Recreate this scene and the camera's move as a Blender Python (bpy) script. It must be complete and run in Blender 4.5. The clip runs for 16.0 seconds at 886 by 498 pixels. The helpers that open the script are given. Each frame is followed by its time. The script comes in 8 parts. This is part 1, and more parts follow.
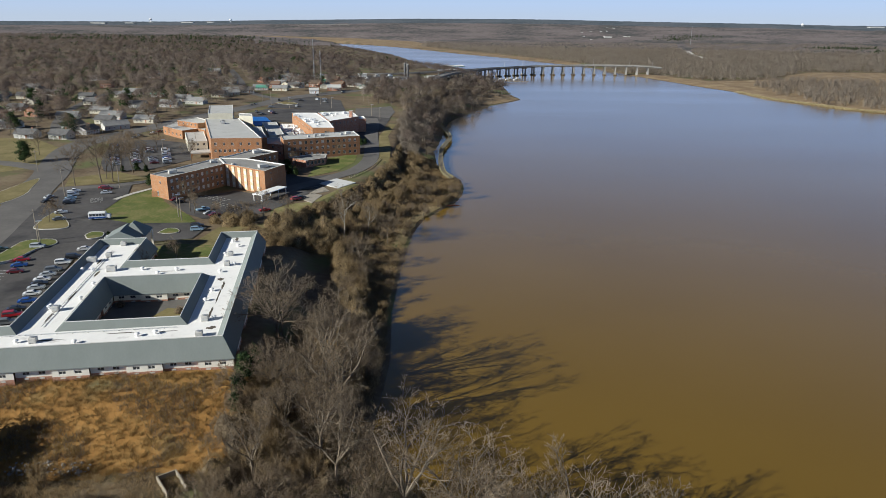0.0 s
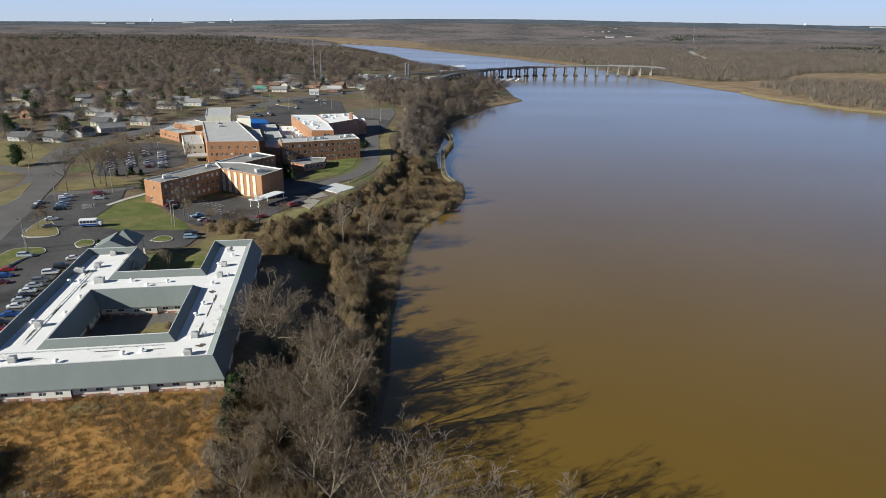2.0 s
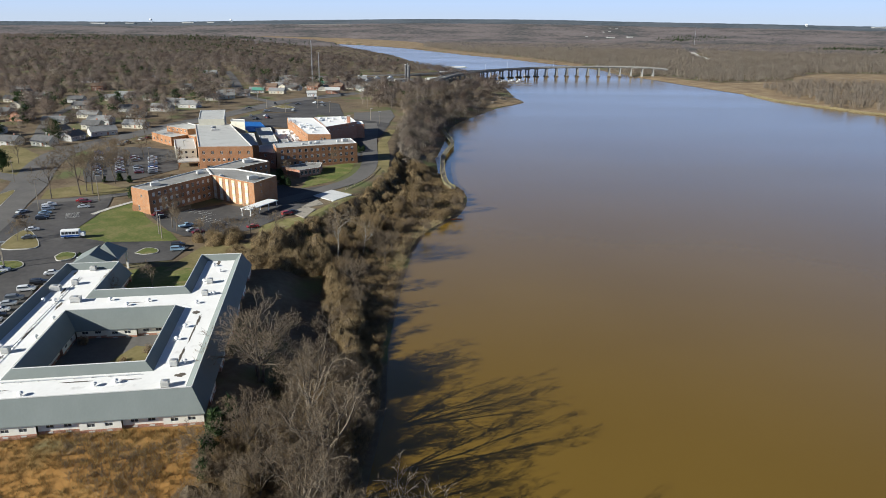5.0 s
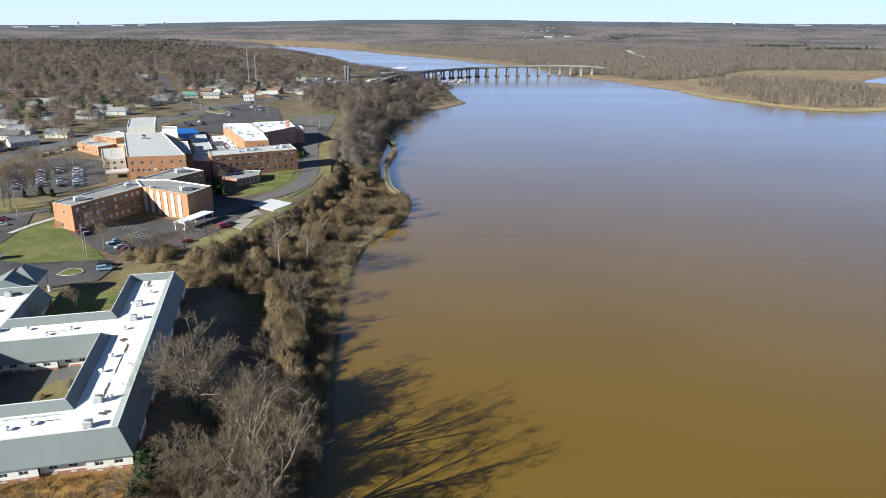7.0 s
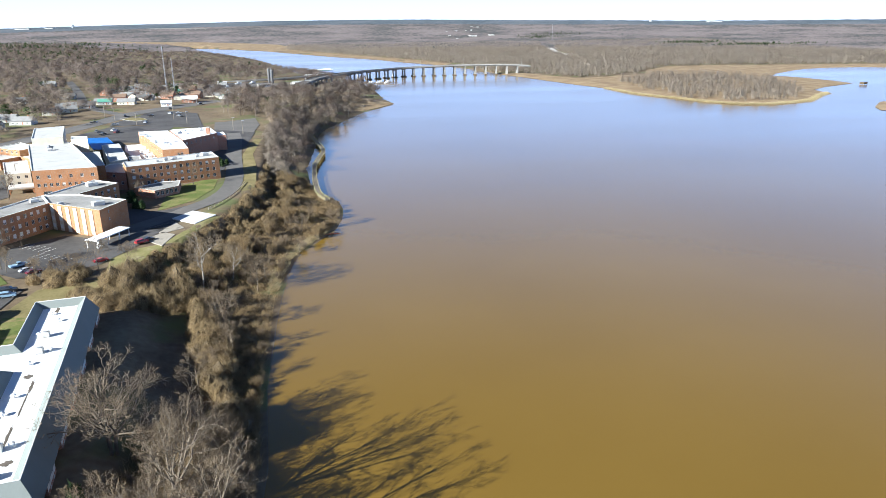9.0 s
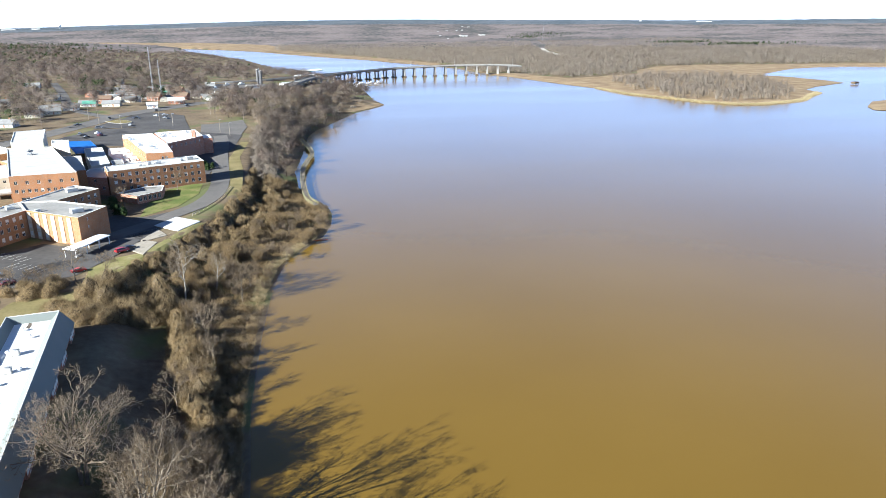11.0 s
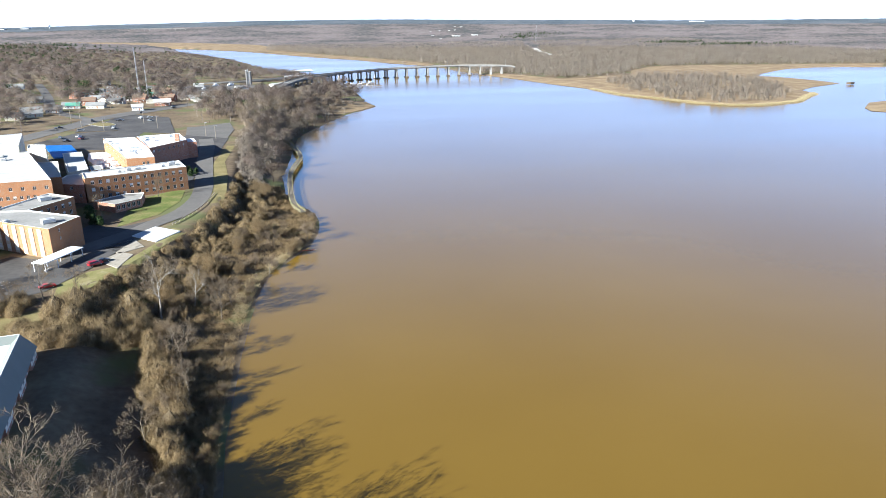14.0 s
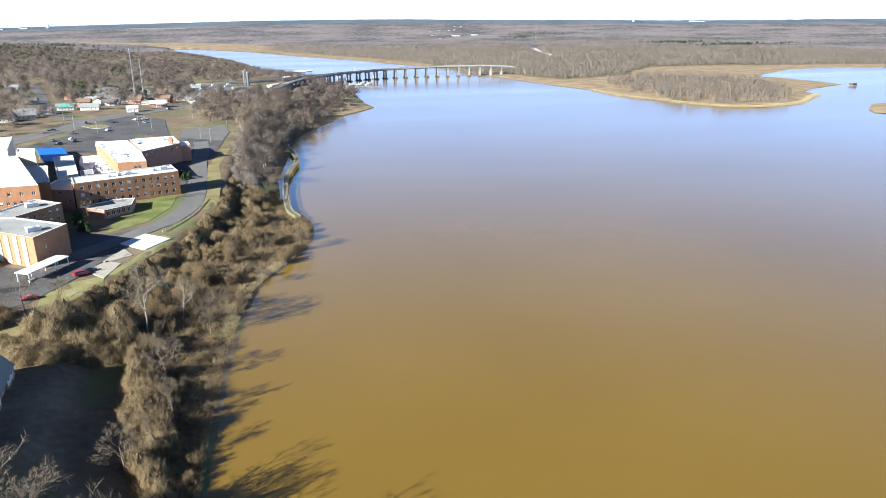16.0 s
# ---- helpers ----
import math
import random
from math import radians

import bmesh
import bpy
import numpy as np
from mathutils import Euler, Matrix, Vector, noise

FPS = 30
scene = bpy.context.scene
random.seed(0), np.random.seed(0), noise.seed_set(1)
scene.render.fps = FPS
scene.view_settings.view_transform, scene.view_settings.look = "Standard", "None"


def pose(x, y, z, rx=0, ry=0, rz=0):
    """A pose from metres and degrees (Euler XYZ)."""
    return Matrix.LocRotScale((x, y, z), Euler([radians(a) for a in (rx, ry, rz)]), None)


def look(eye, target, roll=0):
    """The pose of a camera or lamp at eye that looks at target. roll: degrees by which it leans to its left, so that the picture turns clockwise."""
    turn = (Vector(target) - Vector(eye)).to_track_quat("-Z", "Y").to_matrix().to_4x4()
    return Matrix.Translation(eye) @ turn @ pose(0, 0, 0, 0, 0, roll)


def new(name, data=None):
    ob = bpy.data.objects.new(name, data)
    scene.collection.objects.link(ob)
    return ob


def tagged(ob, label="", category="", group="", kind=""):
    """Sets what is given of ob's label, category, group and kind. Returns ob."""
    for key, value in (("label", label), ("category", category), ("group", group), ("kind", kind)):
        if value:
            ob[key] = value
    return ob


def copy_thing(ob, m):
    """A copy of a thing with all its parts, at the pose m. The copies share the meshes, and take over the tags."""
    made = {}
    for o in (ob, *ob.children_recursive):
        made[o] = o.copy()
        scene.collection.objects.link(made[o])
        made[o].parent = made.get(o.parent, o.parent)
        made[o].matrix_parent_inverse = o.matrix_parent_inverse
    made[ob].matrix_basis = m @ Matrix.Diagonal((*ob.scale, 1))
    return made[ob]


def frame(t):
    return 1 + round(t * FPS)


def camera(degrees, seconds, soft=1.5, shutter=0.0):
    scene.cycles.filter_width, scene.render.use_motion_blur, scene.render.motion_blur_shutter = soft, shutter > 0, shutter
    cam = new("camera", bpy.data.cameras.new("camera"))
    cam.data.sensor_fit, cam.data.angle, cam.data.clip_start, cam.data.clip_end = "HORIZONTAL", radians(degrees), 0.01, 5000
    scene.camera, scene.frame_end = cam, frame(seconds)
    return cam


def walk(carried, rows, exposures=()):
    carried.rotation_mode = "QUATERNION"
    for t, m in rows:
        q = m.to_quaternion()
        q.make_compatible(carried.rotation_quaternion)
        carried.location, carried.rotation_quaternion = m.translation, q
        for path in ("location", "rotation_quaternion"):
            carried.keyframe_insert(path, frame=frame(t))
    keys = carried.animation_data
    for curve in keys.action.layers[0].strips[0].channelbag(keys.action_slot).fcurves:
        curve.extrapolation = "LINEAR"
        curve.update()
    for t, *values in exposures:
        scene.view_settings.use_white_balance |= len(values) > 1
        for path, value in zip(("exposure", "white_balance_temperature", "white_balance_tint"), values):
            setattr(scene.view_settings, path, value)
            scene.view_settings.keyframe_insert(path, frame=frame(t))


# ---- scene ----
cam = camera(65.06, 16.0, soft=0.5)
PATH = [
    (0, (0.000, -0.000, 84.838), (0.0000, 9.5021, 81.7217), 0.584),
    (0.5, (-0.103, 2.263, 84.836), (-0.1089, 11.7655, 81.7211), 0.577),
    (1, (-0.161, 4.535, 84.859), (-0.1702, 14.0373, 81.7440), 0.575),
    (1.5, (-0.182, 6.771, 84.953), (-0.1983, 16.2734, 81.8385), 0.583),
    (2, (-0.181, 8.994, 85.086), (-0.2010, 18.4958, 81.9711), 0.568),
    (2.5, (-0.193, 11.217, 85.205), (-0.2157, 20.7196, 82.0900), 0.577),
    (3, (-0.206, 13.437, 85.292), (-0.2281, 22.9395, 82.1770), 0.589),
    (3.5, (-0.254, 15.643, 85.348), (-0.2775, 25.1447, 82.2320), 0.602),
    (6, (-0.381, 26.803, 85.420), (-0.3832, 36.3064, 82.3085), 0.578),
    (6.5, (-0.281, 28.942, 85.486), (-0.0614, 38.4438, 82.3771), 0.462),
    (7, (-0.257, 30.906, 85.580), (0.4916, 40.3831, 82.4768), 0.165),
    (7.5, (-0.287, 32.819, 85.640), (0.9685, 42.2416, 82.5346), -0.189),
    (8, (-0.245, 34.760, 85.710), (1.2481, 44.1470, 82.6022), -0.277),
    (8.5, (-0.097, 36.741, 85.694), (1.5287, 46.1049, 82.5840), -0.379),
    (9, (0.229, 38.736, 85.737), (1.9256, 48.0873, 82.6284), -0.415),
    (11.5, (2.209, 48.887, 85.718), (4.0347, 58.2143, 82.6086), -0.481),
    (12, (2.723, 50.991, 85.752), (4.5583, 60.3171, 82.6427), -0.466),
    (12.5, (3.236, 53.087, 85.756), (5.0843, 62.4098, 82.6451), -0.461),
    (13, (3.750, 55.160, 85.780), (5.6217, 64.4777, 82.6699), -0.451),
    (13.5, (4.272, 57.256, 85.820), (6.1682, 66.5681, 82.7087), -0.474),
    (14, (4.844, 59.362, 85.891), (6.7514, 68.6715, 82.7789), -0.462),
    (14.5, (5.389, 61.395, 85.997), (7.2999, 70.7042, 82.8842), -0.473),
    (15, (5.983, 63.375, 86.145), (7.8952, 72.6833, 83.0325), -0.428),
    (15.5, (6.602, 65.290, 86.315), (8.5144, 74.5984, 83.1999), -0.459),
    (16, (7.214, 67.173, 86.502), (9.1252, 76.4815, 83.3876), -0.435),
]
EXPOSURES = [(0, 0.1, 5700, 7), (3.5, 0.17, 5700, 7), (6, 0.44, 5600, 7), (6.5, 0.55, 5550, 7), (7, 0.7, 5500, 7), (7.5, 0.86, 5450, 7), (8, 1.01, 5450, 7), (8.5, 1.12, 5400, 7), (9, 1.2, 5400, 7), (11.5, 1.33, 5400, 7), (16, 1.36, 5400, 7)]
walk(cam, [(t, look(eye, target, roll)) for t, eye, target, roll in PATH], EXPOSURES)

# ---- light: low winter sun from behind the left shoulder, clear sky ----
SUN = Vector((-0.807, -0.429, 0.407)).normalized()
world = bpy.data.worlds.new("winter_sky")
scene.world = world
world.use_nodes = True
sky = world.node_tree.nodes.new("ShaderNodeTexSky")
sky.sky_type, sky.sun_disc = "NISHITA", False
sky.sun_elevation, sky.sun_rotation = math.asin(SUN.z), math.atan2(SUN.x, SUN.y) % (2 * math.pi)
sky.air_density, sky.dust_density, sky.ozone_density = 1.0, 0.15, 2.0
back = world.node_tree.nodes["Background"]
cool = world.node_tree.nodes.new("ShaderNodeMix")
cool.data_type, cool.blend_type = "RGBA", "MULTIPLY"
cool.inputs[0].default_value = 1.0
cool.inputs[7].default_value = (0.70, 0.88, 1.42, 1)
world.node_tree.links.new(sky.outputs[0], cool.inputs[6])
world.node_tree.links.new(cool.outputs[2], back.inputs[0])
# pale haze low over the skyline, clear blue above it, the same all round
where, split = world.node_tree.nodes.new("ShaderNodeTexCoord"), world.node_tree.nodes.new("ShaderNodeSeparateXYZ")
tone = world.node_tree.nodes.new("ShaderNodeValToRGB")
while len(tone.color_ramp.elements) < 6:
    tone.color_ramp.elements.new(0.5)
for step, (at_z, shade) in zip(tone.color_ramp.elements, ((0.0, (0.50, 0.535, 0.59)), (0.035, (0.455, 0.545, 0.71)), (0.10, (0.32, 0.475, 0.77)), (0.25, (0.14, 0.22, 0.39)), (0.5, (0.034, 0.05, 0.09)), (1.0, (0.006, 0.012, 0.025)))):
    step.position, step.color = at_z, (*shade, 1)
haze, both = world.node_tree.nodes.new("ShaderNodeBackground"), world.node_tree.nodes.new("ShaderNodeAddShader")
world.node_tree.links.new(where.outputs["Generated"], split.inputs[0])
world.node_tree.links.new(split.outputs[2], tone.inputs[0])
world.node_tree.links.new(tone.outputs[0], haze.inputs[0])
world.node_tree.links.new(back.outputs[0], both.inputs[0])
world.node_tree.links.new(haze.outputs[0], both.inputs[1])
world.node_tree.links.new(both.outputs[0], world.node_tree.nodes["World Output"].inputs[0])
back.inputs[1].default_value = 0.005
sun = new("sun", bpy.data.lights.new("sun", "SUN"))
sun.data.energy, sun.data.angle, sun.data.color = 7.3, radians(0.53), (1.0, 0.90, 0.73)
sun.matrix_basis = look((0, 0, 0), -SUN)


# ---- materials ----
def material(name, colours, scale=1.0, rough=0.85, bump=0.0, bump_scale=None, metal=0.0, spots=None, island=0.0, detail=6.0, stretch=(1, 1, 1), fac=(0.3, 0.7), spec=0.2, thin=0.0, vary=0.0):
    """A surface whose colour wanders between the given ones at two scales. spots: (colour, scale, share) for stains. thin: share of light that passes through. vary: how far each plant differs in brightness."""
    m = bpy.data.materials.new(name)
    m.use_nodes = True
    n, link = m.node_tree.nodes, m.node_tree.links.new
    b = n["Principled BSDF"]
    b.inputs["Roughness"].default_value, b.inputs["Metallic"].default_value = rough, metal
    b.inputs["Specular IOR Level"].default_value = spec
    co = n.new("ShaderNodeTexCoord")
    mp = n.new("ShaderNodeMapping")
    mp.inputs["Scale"].default_value = stretch
    link(co.outputs["Object"], mp.inputs[0])
    big, small = n.new("ShaderNodeTexNoise"), n.new("ShaderNodeTexNoise")
    big.inputs["Scale"].default_value, big.inputs["Detail"].default_value = scale, detail
    small.inputs["Scale"].default_value, small.inputs["Detail"].default_value = scale * 9, 3
    for t in (big, small):
        link(mp.outputs[0], t.inputs["Vector"])
    mix = n.new("ShaderNodeMath")
    mix.operation = "MULTIPLY_ADD"
    mix.inputs[1].default_value = 0.35
    link(small.outputs[0], mix.inputs[0])
    half = n.new("ShaderNodeMath")
    half.operation = "MULTIPLY"
    half.inputs[1].default_value = 0.65
    link(big.outputs[0], half.inputs[0])
    link(half.outputs[0], mix.inputs[2])
    value = mix.outputs[0]
    if island:
        geo = n.new("ShaderNodeNewGeometry")
        add = n.new("ShaderNodeMath")
        add.operation = "MULTIPLY_ADD"
        add.inputs[1].default_value = island
        link(geo.outputs["Random Per Island"], add.inputs[0])
        sub = n.new("ShaderNodeMath")
        sub.operation = "SUBTRACT"
        sub.inputs[1].default_value = island / 2
        link(value, sub.inputs[0])
        link(sub.outputs[0], add.inputs[2])
        value = add.outputs[0]
    ramp = n.new("ShaderNodeValToRGB")
    els = ramp.color_ramp.elements
    lo, hi = fac
    while len(els) < len(colours):
        els.new(0.5)
    for i, c in enumerate(colours):
        els[i].position = lo + (hi - lo) * i / max(1, len(colours) - 1)
        els[i].color = (*c, 1)
    link(value, ramp.inputs[0])
    colour = ramp.outputs[0]
    if spots:
        tint, s_scale, share = spots
        no = n.new("ShaderNodeTexNoise")
        no.inputs["Scale"].default_value, no.inputs["Detail"].default_value = s_scale, 5
        link(mp.outputs[0], no.inputs["Vector"])
        cut = n.new("ShaderNodeMapRange")
        cut.inputs[1].default_value, cut.inputs[2].default_value = 1 - share - 0.06, 1 - share + 0.06
        link(no.outputs[0], cut.inputs[0])
        mx = n.new("ShaderNodeMix")
        mx.data_type = "RGBA"
        link(cut.outputs[0], mx.inputs[0])
        link(colour, mx.inputs[6])
        mx.inputs[7].default_value = (*tint, 1)
        colour = mx.outputs[2]
    if vary:
        who, span, tone = n.new("ShaderNodeObjectInfo"), n.new("ShaderNodeMapRange"), n.new("ShaderNodeHueSaturation")
        span.inputs[3].default_value, span.inputs[4].default_value = 1 - vary, 1 + vary
        link(who.outputs["Random"], span.inputs[0])
        link(span.outputs[0], tone.inputs["Value"])
        link(colour, tone.inputs["Color"])
        colour = tone.outputs[0]
    link(colour, b.inputs["Base Color"])
    if thin:
        tl, mixed = n.new("ShaderNodeBsdfTranslucent"), n.new("ShaderNodeMixShader")
        mixed.inputs[0].default_value = thin
        link(colour, tl.inputs[0])
        link(b.outputs[0], mixed.inputs[1])
        link(tl.outputs[0], mixed.inputs[2])
        link(mixed.outputs[0], n["Material Output"].inputs[0])
    if bump:
        bn = n.new("ShaderNodeTexNoise")
        bn.inputs["Scale"].default_value, bn.inputs["Detail"].default_value = bump_scale or scale * 6, 6
        link(mp.outputs[0], bn.inputs["Vector"])
        bp = n.new("ShaderNodeBump")
        bp.inputs["Strength"].default_value, bp.inputs["Distance"].default_value = min(1, bump), bump
        link(bn.outputs[0], bp.inputs["Height"])
        link(bp.outputs[0], b.inputs["Normal"])
    return m


def brick_material(name, c1, c2, mortar):
    m = bpy.data.materials.new(name)
    m.use_nodes = True
    n, link = m.node_tree.nodes, m.node_tree.links.new
    b = n["Principled BSDF"]
    b.inputs["Roughness"].default_value = 0.9
    co, sep, com = n.new("ShaderNodeTexCoord"), n.new("ShaderNodeSeparateXYZ"), n.new("ShaderNodeCombineXYZ")
    link(co.outputs["Object"], sep.inputs[0])
    add = n.new("ShaderNodeMath")
    link(sep.outputs[0], add.inputs[0])
    link(sep.outputs[1], add.inputs[1])
    link(add.outputs[0], com.inputs[0])
    link(sep.outputs[2], com.inputs[1])
    tx = n.new("ShaderNodeTexBrick")
    tx.inputs["Scale"].default_value, tx.inputs["Brick Width"].default_value, tx.inputs["Row Height"].default_value = 1.0, 0.22, 0.075
    tx.inputs["Mortar Size"].default_value = 0.008
    tx.inputs["Color1"].default_value, tx.inputs["Color2"].default_value, tx.inputs["Mortar"].default_value = (*c1, 1), (*c2, 1), (*mortar, 1)
    link(com.outputs[0], tx.inputs["Vector"])
    no = n.new("ShaderNodeTexNoise")
    no.inputs["Scale"].default_value, no.inputs["Detail"].default_value = 0.35, 8
    link(co.outputs["Object"], no.inputs["Vector"])
    hsv = n.new("ShaderNodeHueSaturation")
    rng = n.new("ShaderNodeMapRange")
    rng.inputs[3].default_value, rng.inputs[4].default_value = 0.72, 1.25
    link(no.outputs[0], rng.inputs[0])
    link(rng.outputs[0], hsv.inputs["Value"])
    link(tx.outputs[0], hsv.inputs["Color"])
    link(hsv.outputs[0], b.inputs["Base Color"])
    return m


def water_material():
    m = bpy.data.materials.new("muddy_water")
    m.use_nodes = True
    n, link = m.node_tree.nodes, m.node_tree.links.new
    b = n["Principled BSDF"]
    b.inputs["IOR"].default_value, b.inputs["Specular IOR Level"].default_value = 1.333, 0.95
    co = n.new("ShaderNodeTexCoord")
    no = n.new("ShaderNodeTexNoise")
    no.inputs["Scale"].default_value, no.inputs["Detail"].default_value = 0.012, 4
    link(co.outputs["Object"], no.inputs["Vector"])
    ramp = n.new("ShaderNodeValToRGB")
    ramp.color_ramp.elements[0].position, ramp.color_ramp.elements[1].position = 0.3, 0.7
    ramp.color_ramp.elements[0].color, ramp.color_ramp.elements[1].color = (0.148, 0.089, 0.011, 1), (0.168, 0.103, 0.015, 1)
    link(no.outputs[0], ramp.inputs[0])
    link(ramp.outputs[0], b.inputs["Base Color"])
    mp = n.new("ShaderNodeMapping")
    mp.inputs["Scale"].default_value, mp.inputs["Rotation"].default_value = (0.0016, 0.009, 1), (0, 0, 0.5)
    link(co.outputs["Object"], mp.inputs[0])
    slick = n.new("ShaderNodeTexNoise")
    slick.inputs["Scale"].default_value, slick.inputs["Detail"].default_value = 1.0, 5
    link(mp.outputs[0], slick.inputs["Vector"])
    rr = n.new("ShaderNodeMapRange")
    rr.inputs[1].default_value, rr.inputs[2].default_value, rr.inputs[3].default_value, rr.inputs[4].default_value = 0.3, 0.75, 0.14, 0.20
    link(slick.outputs[0], rr.inputs[0])
    link(rr.outputs[0], b.inputs["Roughness"])
    rip = n.new("ShaderNodeTexNoise")
    rip.inputs["Scale"].default_value, rip.inputs["Detail"].default_value = 0.9, 4
    link(co.outputs["Object"], rip.inputs["Vector"])
    bp = n.new("ShaderNodeBump")
    bp.inputs["Strength"].default_value, bp.inputs["Distance"].default_value = 0.25, 0.06
    link(rip.outputs[0], bp.inputs["Height"])
    link(bp.outputs[0], b.inputs["Normal"])
    return m


def canopy_material(name, colours):
    """Woods far off: each crown its own shade, over broad stands of one kind."""
    m = bpy.data.materials.new(name)
    m.use_nodes = True
    n, link = m.node_tree.nodes, m.node_tree.links.new
    b = n["Principled BSDF"]
    b.inputs["Roughness"].default_value, b.inputs["Specular IOR Level"].default_value = 0.95, 0.1
    co, crown, stand = n.new("ShaderNodeTexCoord"), n.new("ShaderNodeTexVoronoi"), n.new("ShaderNodeTexNoise")
    crown.inputs["Scale"].default_value = 0.065
    stand.inputs["Scale"].default_value, stand.inputs["Detail"].default_value = 0.0042, 5
    split, mix = n.new("ShaderNodeSeparateColor"), n.new("ShaderNodeMath")
    link(co.outputs["Object"], crown.inputs["Vector"])
    link(co.outputs["Object"], stand.inputs["Vector"])
    link(crown.outputs["Color"], split.inputs[0])
    mix.operation, mix.inputs[1].default_value = "MULTIPLY_ADD", 0.22
    link(split.outputs[0], mix.inputs[0])
    link(stand.outputs[0], mix.inputs[2])
    ramp = n.new("ShaderNodeValToRGB")
    while len(ramp.color_ramp.elements) < len(colours):
        ramp.color_ramp.elements.new(0.5)
    for k, (e, c) in enumerate(zip(ramp.color_ramp.elements, colours)):
        e.position, e.color = 0.46 + 0.30 * k / (len(colours) - 1), (*c, 1)
    link(mix.outputs[0], ramp.inputs[0])
    link(ramp.outputs[0], b.inputs["Base Color"])
    return m


